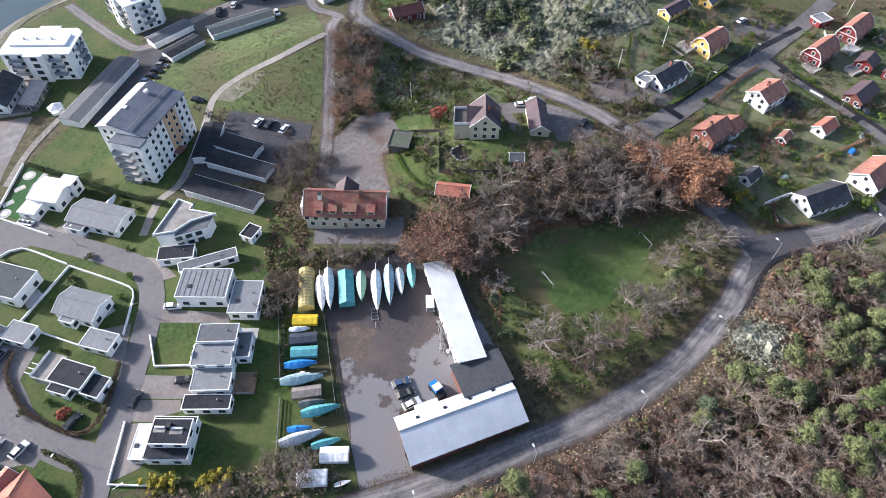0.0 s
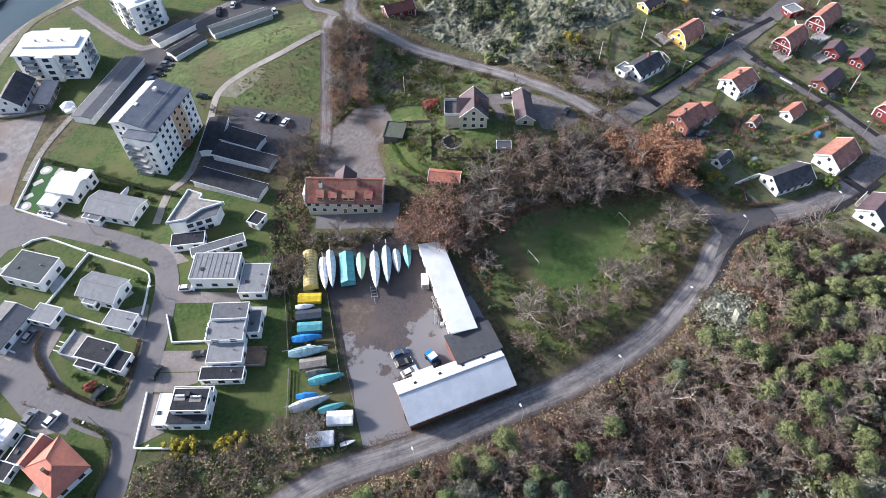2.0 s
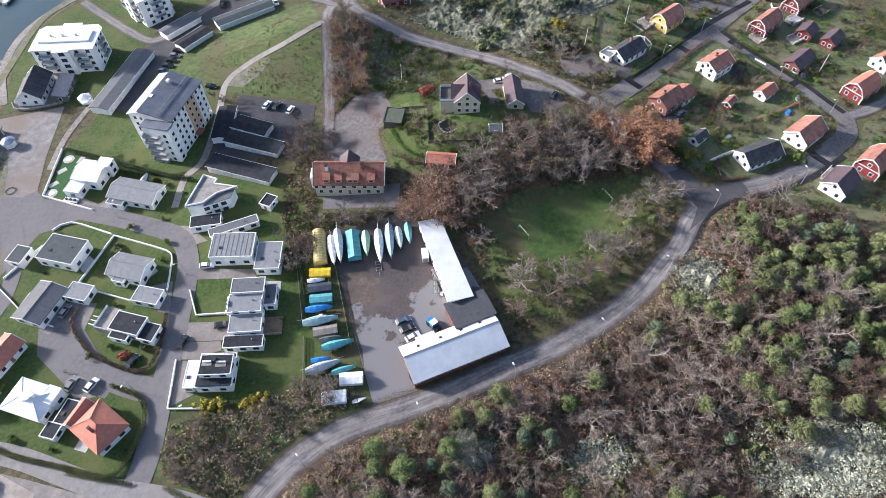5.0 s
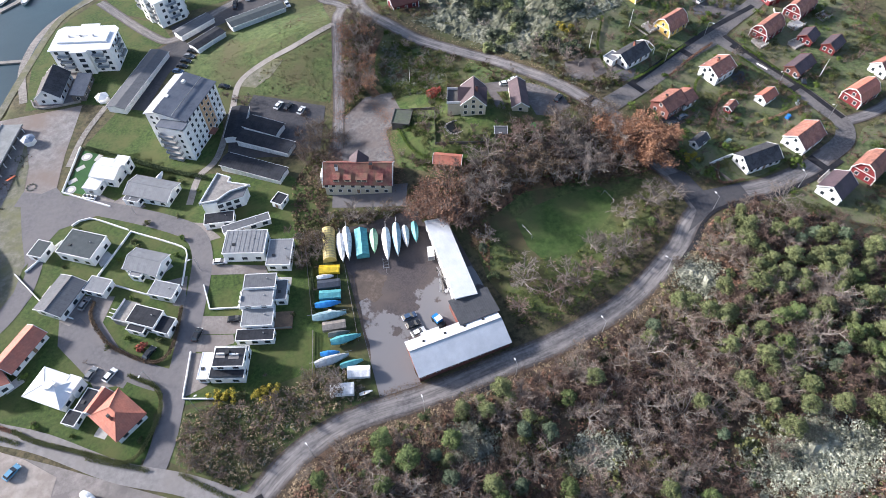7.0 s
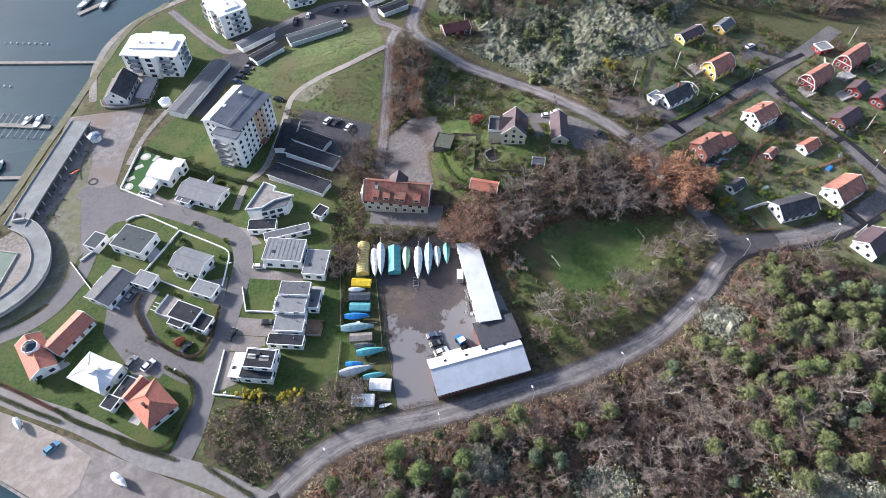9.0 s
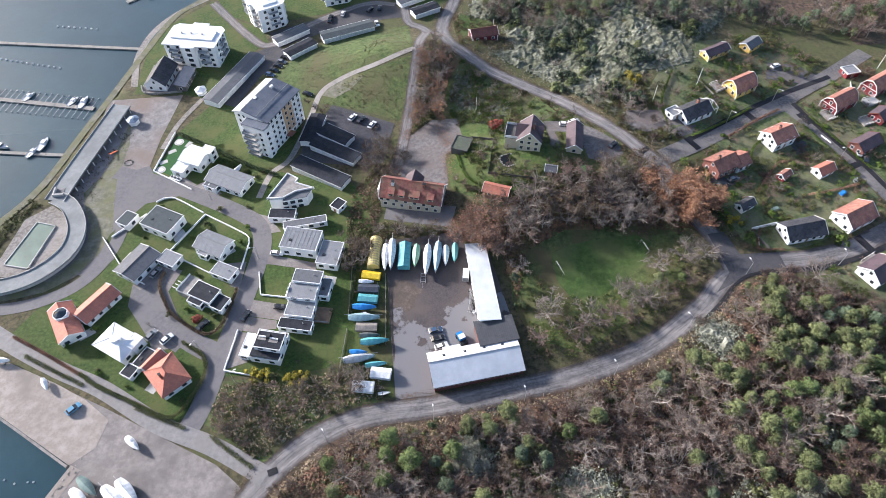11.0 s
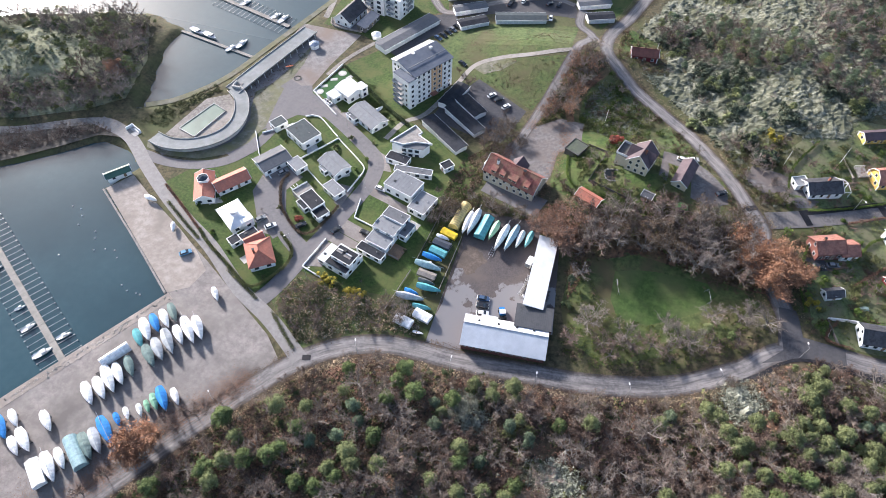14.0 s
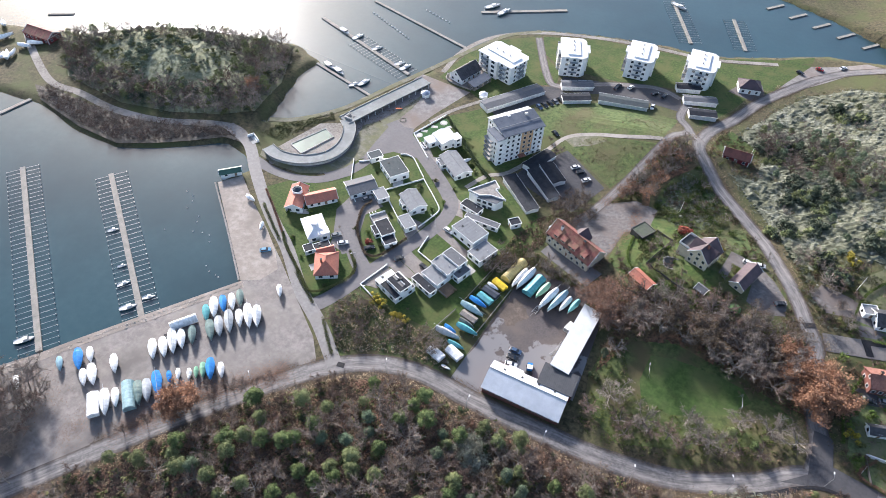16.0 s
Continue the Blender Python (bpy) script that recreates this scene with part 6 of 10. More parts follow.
KITS = {
    "bare": ([bare_kit(s, 10, n_sub=3, tw=.048) for s in (1, 2, 3, 4, 5)], "bare_tree", "bare grey broadleaved tree with fine twigs", pale_bark, twig_gray),
    "brownbare": ([bare_kit(s, 10, wide=.36) for s in (11, 12, 13)], "bare_tree", "bare brown broadleaved tree with dense twigs", bark, twig_brown),
    "pine": ([pine_kit(s, 10) for s in (21, 22, 23, 24, 25)], "pine_tree", "green Scots pine with a rounded crown", bark, needles),
    "pineolive": ([pine_kit(s, 10) for s in (26, 27, 28)], "pine_tree", "olive-green Scots pine with a rounded crown", bark, needles_olive),
    "pineblue": ([pine_kit(s, 10, wide=1.7) for s in (29, 30)], "pine_tree", "dark blue-green conifer with a dense crown", bark, needles_blue),
    "oak": ([leafy_kit(s, 10, 4200, .22) for s in (31, 32)], "oak_tree", "broad oak with rust-orange autumn leaves", bark, oak_leaves),
    "rust": ([leafy_kit(s, 10, 900, .2, .6) for s in (41, 42)], "autumn_tree", "half-bare tree with brown autumn leaves", bark, brown_foliage),
    "copper": ([leafy_kit(s, 10, 1500, .2, .8) for s in (43, 44)], "autumn_tree", "half-bare tree with rust-red autumn leaves", bark, rust_foliage),
    "yellowtree": ([leafy_kit(s, 10, 700, .24, .5) for s in (45,)], "autumn_tree", "half-bare tree with orange-yellow leaves", bark, oak_leaves),
    "pale": ([leafy_kit(s, 10, 1500, .2, .8) for s in (47, 48)], "lichen_tree", "leafless tree covered in pale grey-green lichen", bark, lichen_scrub),
    "yellowbush": ([shrub_kit(s, 2.4, 420, .2, 1.5) for s in (51, 52)], "bush", "bright yellow leafy autumn bush", bark, yellow_foliage),
    "greenbush": ([shrub_kit(s, 2.2, 360, .2, 1.3) for s in (61, 62, 63)], "bush", "rounded evergreen bush in a garden", bark, green_foliage),
    "darkbush": ([shrub_kit(s, 3.2, 520, .22, 1.7) for s in (65, 66)], "bush", "dense dark green juniper bush", bark, needles_dark),
    "olivebush": ([shrub_kit(s, 2.2, 360, .2, 1.4) for s in (67, 68)], "bush", "olive and yellow fading garden shrub", bark, olive_foliage),
    "redbush": ([shrub_kit(s, 2.2, 420, .2, 1.3) for s in (71,)], "bush", "round garden shrub with red leaves", bark, red_foliage),
}
MESHES = {k: [(tris_mesh("trunk", s, m1), tris_mesh("crown", c, m2)) for s, c in kits] for k, (kits, _, _, m1, m2) in KITS.items()}

def tree(kind, x, y, height, spread=1.0, label="", group=""):
    kits, name, lab, _, _ = KITS[kind]
    full = {"yellowbush": 2.4, "greenbush": 2.2, "darkbush": 3.2, "olivebush": 2.2, "redbush": 2.2}.get(kind, 10)
    stem, crown = MESHES[kind][int(rng.integers(len(kits)))]
    s = height / full
    e = thing(name, pose(x, y, float(ground_z(np.array([x]), np.array([y]))[0]) - .1, 0, 0, float(rng.uniform(0, 360))), label or lab, "bush" if "bush" in kind else "tree", group)
    for nm, me in (("trunk", stem), ("crown", crown)):
        o = new(nm, me)
        o.parent = e
        o.scale = (s * spread, s * spread, s)
    return e

def grove(name, label, category, spots, material, kits, parts=(0, 1)):
    """Many plants as one object of stuff. spots: x, y, height over 10, spread."""
    out = []
    P = np.array([(x, y) for x, y, *_ in spots])
    Z = ground_z(P[:, 0], P[:, 1])
    for (x, y, s, w), z in zip(spots, Z):
        kit = kits[int(rng.integers(len(kits)))]
        a = rng.uniform(0, 6.283)
        c, d = math.cos(a), math.sin(a)
        R = np.array([[c, -d, 0], [d, c, 0], [0, 0, 1]]).T
        v = np.concatenate([kit[i] for i in parts]).reshape(-1, 3) * [s * w, s * w, s]
        out.append((v @ R + [x, y, z - .1]).reshape(-1, 3, 3))
    return tagged(new(name, tris_mesh(name, np.concatenate(out), material)), label, category, kind="stuff")

def scatter(outline, n, apart=0.0, seed=1, avoid=()):
    r = np.random.default_rng(seed)
    o = np.array(outline)
    got = []
    cells = {}
    tries = 0
    while len(got) < n and tries < 40:
        tries += 1
        x = r.uniform(o[:, 0].min(), o[:, 0].max(), n * 2)
        y = r.uniform(o[:, 1].min(), o[:, 1].max(), n * 2)
        ok = inland(x, y, outline) > 0
        for pts, wd in avoid:
            pts = np.array(pts, float)
            for (ax, ay), (bx, by) in zip(pts, pts[1:]):
                vx, vy = bx - ax, by - ay
                t = np.clip(((x - ax) * vx + (y - ay) * vy) / (vx * vx + vy * vy), 0, 1)
                ok &= np.hypot(x - ax - t * vx, y - ay - t * vy) > wd
        for px, py in zip(x[ok], y[ok]):
            if apart:
                key = (int(px // apart), int(py // apart))
                if any(math.hypot(px - a, py - b) < apart for i in (-1, 0, 1) for j in (-1, 0, 1) for a, b in cells.get((key[0] + i, key[1] + j), ())):
                    continue
                cells.setdefault(key, []).append((px, py))
            got.append((float(px), float(py)))
            if len(got) >= n:
                break
    return got

LANE = [(112.8, 60), (112.8, 66), (112, 73), (109.5, 79), (104, 96), (103.2, 106.9), (93.4, 123.7), (84.2, 139.5), (75, 154), (63, 165.2), (51.5, 174), (42, 184), (35.0, 193.6), (34.9, 215.6), (42.6, 236.1), (49.9, 260.1)]
PATHWAY = [(8, 125), (13.5, 150), (18, 172.1), (22.6, 193.9), (26.6, 211.9)]
SOUTH = [(-88, -76), (-40, -52), (20, -24), (60, -24), (110, -36), (168, 14), (150, 44), (128, 59)] + [(x, y) for x, y in MAIN[::-1] if x < 126]
CLEAR = [(MAIN, 5.2), ([(-95, -82), (-79, -53)], 5)]

# outcrops of pale lichen-covered rock
rock_mat = mat("rock", (0.12, 0.12, 0.095), (0.33, 0.325, 0.27), (0.075, 0.075, 0.045), tight=(.4, .62), fine=0.6, coarse=0.22, rough=0.95, bump=0.9, local=False, dist=0.3)
heath_mat = mat("heath", (0.07, 0.075, 0.048), (0.225, 0.23, 0.175), (0.085, 0.09, 0.055), fine=0.6, coarse=0.11, rough=0.95, bump=0.9, local=False, dist=0.4, tight=(.44, .58))
lichen_rock = mat("lichen_rock", (0.19, 0.195, 0.15), (0.36, 0.365, 0.29), (0.10, 0.105, 0.07), fine=0.7, coarse=0.16, rough=0.95, bump=0.9, local=False, dist=0.4, tight=(.38, .6))
def outcrop(outline, amp, label, cell=1.3, scale=.16, bias=.15, cover=None):
    o = np.array(outline)
    xs = np.arange(o[:, 0].min(), o[:, 0].max(), cell)
    ys = np.arange(o[:, 1].min(), o[:, 1].max(), cell)
    X, Y = np.meshgrid(xs, ys)
    d = inland(X, Y, outline)
    N = np.array([[noise.fractal(Vector((x * scale, y * scale, 3.1)), .9, 2.1, 5) for x in xs] for y in ys])
    Z = ground_z(X, Y) + np.where(d > 0, (N - bias) * amp * np.clip(d / 5, 0, 1), 0) - np.where(d < 1.5, 2.0, 0)
    n, m = X.shape
    me = bpy.data.meshes.new("rock_outcrop")
    faces = [(i * m + j, i * m + j + 1, (i + 1) * m + j + 1, (i + 1) * m + j) for i in range(n - 1) for j in range(m - 1) if max(d[i, j], d[i + 1, j + 1], d[i, j + 1], d[i + 1, j]) > 0]
    me.from_pydata(np.stack([X, Y, Z], -1).reshape(-1, 3).tolist(), [], faces)
    me.materials.append(cover or rock_mat)
    return tagged(new("rock_outcrop", me), label, "rock", kind="structure")
HEATH = [(50, 186), (58, 178.5), (68, 169.5), (79, 158), (89, 142), (97, 128), (99, 142), (97, 150), (104, 158), (122, 157.6), (137, 162), (140, 173), (160, 190), (190, 220), (190, 300), (90, 302), (69, 283), (57.1, 257.1), (50.3, 237.0), (46.4, 221.3), (60.5, 213.5), (62, 190)]
outcrop(HEATH, 1.2, "pale lichen-grey rock hill with scrub", 1.2, .26, -.5, heath_mat)
outcrop([(33, 144), (32, 158), (40, 168), (52, 158), (54, 148), (46, 142)], 1.1, "grey rock outcrop in a garden", 1.2, .3, -.05, heath_mat)
ROCKS = [[(92, 38), (94, 45), (101, 46), (107, 40), (104, 32), (97, 31)], [(87, -13), (92, -11), (99, -9), (106, -10), (115, -13), (118, -20), (106, -27), (95, -26), (87, -20)],
         [(42, 3), (49, 6.5), (58, 3), (58, -3), (51, -5.5), (43, -3)], [(16.5, 18.5), (22, 18), (27.4, 13), (26.6, 7.5), (21, 6), (15, 10)]]
for o in ROCKS:
    outcrop(o, 1.9, "mossy pale rock outcrop among trees", 1.0, .3, -.3, lichen_rock)

# southern wood
OLIVE_PINES = [(88.7, 31.1), (99.5, 23.8), (110.2, 29.1), (118.5, 38.5), (119.7, 29.8), (133.1, 31.6), (138.0, 32.4), (107.4, -1.1), (31, 23.5), (105.4, 25.2), (20.0, 20.8), (27.2, 18.6), (-35.1, -4.3),
               (-25.7, -1.7), (-6.9, -14.4), (-31.9, -35.5), (-41.3, -38.5), (-51.6, -42.1), (-34.1, -41.5), (94.1, 1.9), (110.8, -8.0), (104, -6), (95.8, -8.6), (117, -11), (124, 16), (143, 24), (150, 30), (62, -14), (-70.8, -50.8), (-62.6, -47)]
BLUE_PINES = [(131.8, 38.7), (136.7, 39.5), (116.1, 0.7), (119.7, 4.2), (78.7, 27.7), (40, 8), (10.2, 11.3), (-12.8, 2.7), (-9.5, -1.1), (28.2, -2.1), (12.2, 4.8), (33.8, 10.9), (-20.9, -11.0), (-48.3, -38.9), (-14.2, -7.2), (81.2, -5.2), (145, 36), (133, 14)]
GREEN_PINES = [(137.6, 22.5), (110.1, 17.1), (114.9, 17.6), (107.7, 10.8), (124.8, 7.0), (129.4, 6.8), (47.8, 15.1), (128.5, 1.0), (-18.7, 13.9), (-1.7, 18.8), (-2.5, 14.0), (3.6, 11.3), (-4.4, 8.2), (14.8, 13), (-3.6, -4.2),
               (22.5, -3.9), (39, -6), (-48.0, -12.8), (-36.4, -21.7), (-28.4, -15.3), (-30.4, -18.4), (-25.6, -8.3), (-20.3, -23.2), (-13.6, -22.5), (-10.1, -18.6), (-22.3, -32.3), (-15, -31.4), (70, -18), (141, 10), (-47.8, -11.9), (-57, -36), (-46, -27)]
SHRUBS = [(90.5, 23.3), (86.8, 19.5), (94.9, 2.6), (35.1, 9.4), (37.8, 5.9), (32, 4), (86, -9), (93.2, -6.0), (86.3, -0.2), (83, 24), (38, 12), (64, -6), (71, -8)]
for kind, places, tall in (("pineolive", OLIVE_PINES, (6.6, 8.4)), ("pineblue", BLUE_PINES, (5.4, 7.4)), ("pine", GREEN_PINES, (6.6, 8.6)), ("olivebush", SHRUBS, (2.4, 3.6))):
    for x, y in places:
        tree(kind, x, y, rng.uniform(*tall), rng.uniform(1.5, 1.9) if "pine" in kind else 1.4)
for x, y, h in ((116.9, 10, 9.5), (128.7, 19.6, 9), (105.3, 5.9, 8.5), (91.7, 14.5, 8), (73.5, 21.1, 9), (74.6, 3.7, 9), (51.6, 8.7, 7.5), (67.3, 7.8, 8), (136.4, 54.6, 9), (123.8, 23.6, 8.5), (1, 3.8, 9), (14, 2.1, 7), (34.8, 17.2, 6.5)):
    tree("bare", x, y, h, 1.5, "wide bare tree with pale grey limbs")
for x, y in ((9.2, 1.2), (30.1, 7.1), (12.9, 19.9), (-18, 3.7), (8.7, -2.8), (42, -8)):
    tree("rust", x, y, 4.2, 1.3, "low tree with dark red-brown leaves")
TAKEN = np.array(OLIVE_PINES + BLUE_PINES + GREEN_PINES)
spots = scatter(SOUTH, 800, 2.7, 3, CLEAR)
near_bare = 0
rest_bare, rest_brown, rest_pine = [], [], []
for x, y in spots:
    on_rock = any(inland(np.array([x, x + 4.5, x + 9]), np.array([y, y - 2.9, y - 5.8]), o).max() > -1 for o in ROCKS)
    if (on_rock and rng.random() < .97) or np.hypot(TAKEN[:, 0] - x, TAKEN[:, 1] - y).min() < 2.6:
        continue
    edge = float(inland(np.array([x]), np.array([y]), SOUTH)[0])
    if x < 15 and rng.random() < (.55 if edge < 12 else .4):
        continue
    hgt = rng.uniform(5, 9) * (.7 if edge < 9 else 1)
    if rng.random() < (.46 if x > 100 else .24 if x > 86 else .14 if x < 40 else .04) and edge > 6:
        rest_pine.append((x, y, hgt / 10.5, rng.uniform(1.4, 1.8)))
    elif near_bare < 60:
        tree("bare" if rng.random() < .55 else "brownbare", x, y, hgt, rng.uniform(1.0, 1.4))
        near_bare += 1
    elif rng.random() < .66:
        rest_bare.append((x, y, hgt / 10, 1.25))
    else:
        rest_brown.append((x, y, hgt / 10, 1.3))
state = rng.bit_generator.state
grove("bare_woodland", "fine grey twigs of a leafless wood", "woodland", rest_bare, twig_pale, KITS["bare"][0], (1,))
rng.bit_generator.state = state
grove("bare_woodland", "pale trunks and limbs of a leafless wood", "woodland", rest_bare, pale_bark, KITS["bare"][0], (0,))
grove("brown_woodland", "bare brown trees of a leafless wood", "woodland", rest_brown, twig_brown, KITS["brownbare"][0])
grove("pine_woodland", "young olive pines of a mixed wood", "woodland", rest_pine, needles_olive, KITS["pineolive"][0])
def low(outline, n, seed, avoid=(), h=(.5, 1.2)):
    """Low plants strewn inside an outline, off the bare rocks of the wood."""
    P = np.array(scatter(outline, n, .9, seed, avoid))
    if outline is SOUTH:
        P = P[np.max([inland(P[:, 0], P[:, 1], o) for o in ROCKS], axis=0) < .6]
    return [(float(x), float(y), rng.uniform(*h), rng.uniform(.9, 1.5)) for x, y in P]
MOSS = [shrub_kit(s, .8, 40, .17, .9) for s in range(380, 385)]
for k, o in enumerate(ROCKS):
    grove("rock_lichen", "pale grey-green lichen cushions on a rock", "lichen", low(o, (90, 300, 150, 150)[k], 390 + k, (), (.9, 1.6)), lichen_pale, MOSS, (1,))
BRUSH = [bare_kit(s, 10, n_limb=6, n_br=3, n_tw=3, n_sub=2, wide=.5, tw=.14) for s in (140, 141, 142)]
SMALL = [shrub_kit(s, 1.0, 26, .26, .9) for s in range(80, 86)]
FLOOR = low(SOUTH, 4200, 5, CLEAR, (.4, 1.0))
grove("undergrowth", "rust-brown brush and fallen leaves on a wood floor", "undergrowth", [s for s in FLOOR if noise.noise(Vector((s[0] * .04, s[1] * .04, 5.0))) + (.25 if s[0] < 20 else .14) > 0], rust_foliage, SMALL, (1,))
grove("undergrowth", "dull brown brush on a wood floor", "undergrowth", [s for s in FLOOR if noise.noise(Vector((s[0] * .04, s[1] * .04, 5.0))) + (.25 if s[0] < 20 else .14) <= 0], brown_foliage, SMALL, (1,))
grove("undergrowth", "olive moss and low shrubs on a wood floor", "undergrowth", low(SOUTH, 800, 6, CLEAR, (.6, 1.8)), olive_foliage, SMALL, (1,))
grove("dead_grass", "pale dead grass and bracken on a wood floor", "undergrowth", [s for s in low(SOUTH, 2600, 7, CLEAR, (.35, .8)) if s[0] < 25 or rng.random() < .45], straw, SMALL, (1,))
WEST = [(-82, -56), (-66, -32), (-48, -6), (-34, 10), (-12, 22), (12, 22), (14, 6), (-14, -16), (-50, -46)]
grove("dead_grass", "orange-brown bracken on a wood edge", "undergrowth", low(WEST, 1300, 71, CLEAR, (.35, .8)), straw, SMALL, (1,))
grove("undergrowth", "rust-red fallen leaves on a wood edge", "undergrowth", low(WEST, 1300, 72, CLEAR, (.3, .7)), rust_foliage, SMALL, (1,))
drape("wood_floor", SOUTH, wood_floor, 0.05, "reddish-brown leaf floor of a wood", "leaf litter", step=4.0)
grove("brushwood", "grey leafless brush on a wood floor", "undergrowth", [(x, y, s * .2, w) for x, y, s, w in low(SOUTH, 900, 8, CLEAR, (.9, 1.9))], twig_gray, BRUSH)
grove("scrub", "dark evergreen scrub among rocks", "scrub", low(SOUTH, 160, 9, CLEAR, (.35, .9)), needles_dark, [KITS["darkbush"][0][0], KITS["darkbush"][0][1]], (1,))

# belt of trees between the manor and the playing field
BELT = [(27, 87), (30, 94), (44, 95), (60, 100), (80, 104), (98, 104), (106, 88), (104, 82), (92, 82), (76, 84), (60, 86), (46, 82), (40, 76)]
for i, (x, y) in enumerate(scatter(BELT, 70, 3.4, 12, [(LANE, 5)])):
    tree("copper" if x < 38 else "rust" if rng.random() < .14 else ("brownbare" if rng.random() < .4 else "bare"), x, y, rng.uniform(7, 10.5), rng.uniform(1.1, 1.45))
tree("oak", 96, 97, 9.5, 1.3, "broad oak with fading brown leaves")
for x, y, h in ((108.5, 84, 11), (103, 86, 11), (108, 91, 11), (99, 90, 9), (113, 88, 9.5), (104, 93, 9)):
    tree("oak", x, y, h, 1.35)
for x, y in scatter([(-4, 92), (-12, 92), (-13, 80), (-8, 78), (0, 91), (25, 87), (25, 91), (2, 97)], 20, 2.2, 13):
    tree("bare" if rng.random() < .6 else "rust", x, y, rng.uniform(4, 6.5), 1.1)
FIELD_EDGE = [(43, 48), (42, 74), (50, 70), (54, 60), (68, 58.5), (80, 61), (92, 68), (104, 76), (108, 66), (100, 56), (88, 49), (70, 41.5), (54, 38), (44, 38)]
grove("undergrowth", "yellow-green weeds round a playing field", "undergrowth", low(FIELD_EDGE, 420, 15, [(MAIN, 5), (LANE, 5)], (.35, .8)), weed_green, SMALL, (1,))
for x, y, k, h in ((42.1, 66.3, "pineblue", 5.6), (44, 71, "bare", 4.5), (49.4, 52.6, "bare", 6), (52, 57, "bare", 5), (45.6, 44.9, "brownbare", 5.6), (65, 48.8, "brownbare", 6), (62.4, 50.9, "bare", 6), (78.3, 56.4, "bare", 7), (82.8, 54.9, "bare", 6.5),
                   (74.6, 58.6, "bare", 5.5), (87.1, 61.2, "pineolive", 6), (89.6, 66.8, "bare", 6), (94.9, 59.4, "pine", 5.4), (97.6, 67.5, "bare", 6.5), (100.6, 69.1, "bare", 5.5), (105.4, 67, "bare", 6), (55.3, 47.5, "brownbare", 5.6),
                   (71, 50, "brownbare", 6), (76, 49.5, "brownbare", 5.4), (58, 43, "brownbare", 4.6), (88, 54.4, "brownbare", 5.6), (97, 58, "brownbare", 5), (43, 58, "darkbush", 2.6)):
    tree(k, x, y, h * (1.15 if "bare" in k else 1), 1.7 if "bare" in k else 1.3)
for x, y in scatter([(7, 128), (13, 141), (23, 149.5), (27, 150), (27, 160), (30, 170), (36, 182), (30.0, 190.6), (24, 186), (17, 160), (12, 140)], 42, 2.1, 17, [(PATHWAY, 3.0)]):
    tree("yellowtree" if rng.random() < .12 else "bare" if rng.random() < .5 else "brownbare", x, y, rng.uniform(5, 8), 1.1)
for x, y in scatter([(-6, 122), (-2, 146), (12, 126), (8, 112), (0, 108)], 22, 2.5, 18):
    tree("rust" if rng.random() < .4 else "brownbare", x, y, rng.uniform(4.5, 7), 1.1)

# slope below the cubic villa
SLOPE = [(-39, 19), (-48.6, 27), (-53, 31.6), (-50.4, 42), (-36, 41.6), (-18, 42), (-4, 44), (-3, 32.4), (-12, 31.8), (-24, 27), (-33, 20)]
grove("undergrowth", "weedy brown slope with brambles", "undergrowth", low(SLOPE, 130, 20, CLEAR, (.4, .9)), brown_foliage, SMALL, (1,))
grove("dead_grass", "pale dead grass on a rough slope", "undergrowth", low(SLOPE, 420, 19, CLEAR, (.3, .8)), straw, SMALL, (1,))
grove("undergrowth", "olive weeds on a rough slope", "undergrowth", low(SLOPE, 420, 21, CLEAR, (.35, .8)), olive_foliage, SMALL, (1,))
grove("dead_grass", "grey-green lichen and moss on a rough slope", "undergrowth", low(SLOPE, 230, 39, CLEAR, (.3, .7)), lichen_scrub, SMALL, (1,))
grove("brushwood", "grey leafless brush on a slope", "undergrowth", [(x, y, s * .22, w) for x, y, s, w in low(SLOPE, 50, 23, CLEAR)], twig_gray, BRUSH)
for x, y in scatter(SLOPE, 24, 3.4, 22, CLEAR):
    tree("brownbare" if rng.random() < .7 else "rust", x, y, rng.uniform(3, 5), 1.4)
for x, y in ((-42, 44.2), (-40, 43.6), (-37.6, 43.4), (-35, 43), (-30.5, 42.4), (-28.6, 41.9), (-26.6, 41.5)):
    tree("yellowbush" if x != -35 else "olivebush", x, y, 2.3, 1.3)
for x, y, h in ((-9, 39, 6), (-11, 36, 5.5), (-13, 41, 5)):
    tree("bare", x, y, h, 1.2)

# heath scrub
BAND = [(54, 224), (60, 240), (72, 246), (110, 238), (140, 218), (170, 204), (214, 190), (214, 176), (188, 180), (160, 190), (140, 186), (113, 196), (95, 197), (82, 200), (66, 209)]
FAR = [(124, 240), (146, 216), (170, 202), (214, 190), (214, 172), (240, 170), (300, 240), (300, 420), (170, 400), (150, 300)]
TUFTY = [shrub_kit(s, 3.2, 240, .3, 1.9) for s in (191, 192, 193)]
FARBARE = [bare_kit(s, 10, n_limb=8, n_br=5, n_tw=4, n_sub=1, wide=.5, tw=.1) for s in (97, 98, 99)]
FARPINE = [pine_kit(s, n=860, size=.25, wide=2.3) for s in (90, 91, 92)]
def knots(places, n, spread, seed):
    """Spots gathered round given places."""
    r = np.random.default_rng(seed)
    return [(x + r.normal() * spread, y + r.normal() * spread, float(r.uniform(.7, 1.35)), float(r.uniform(.9, 1.4))) for x, y in places for _ in range(n)]
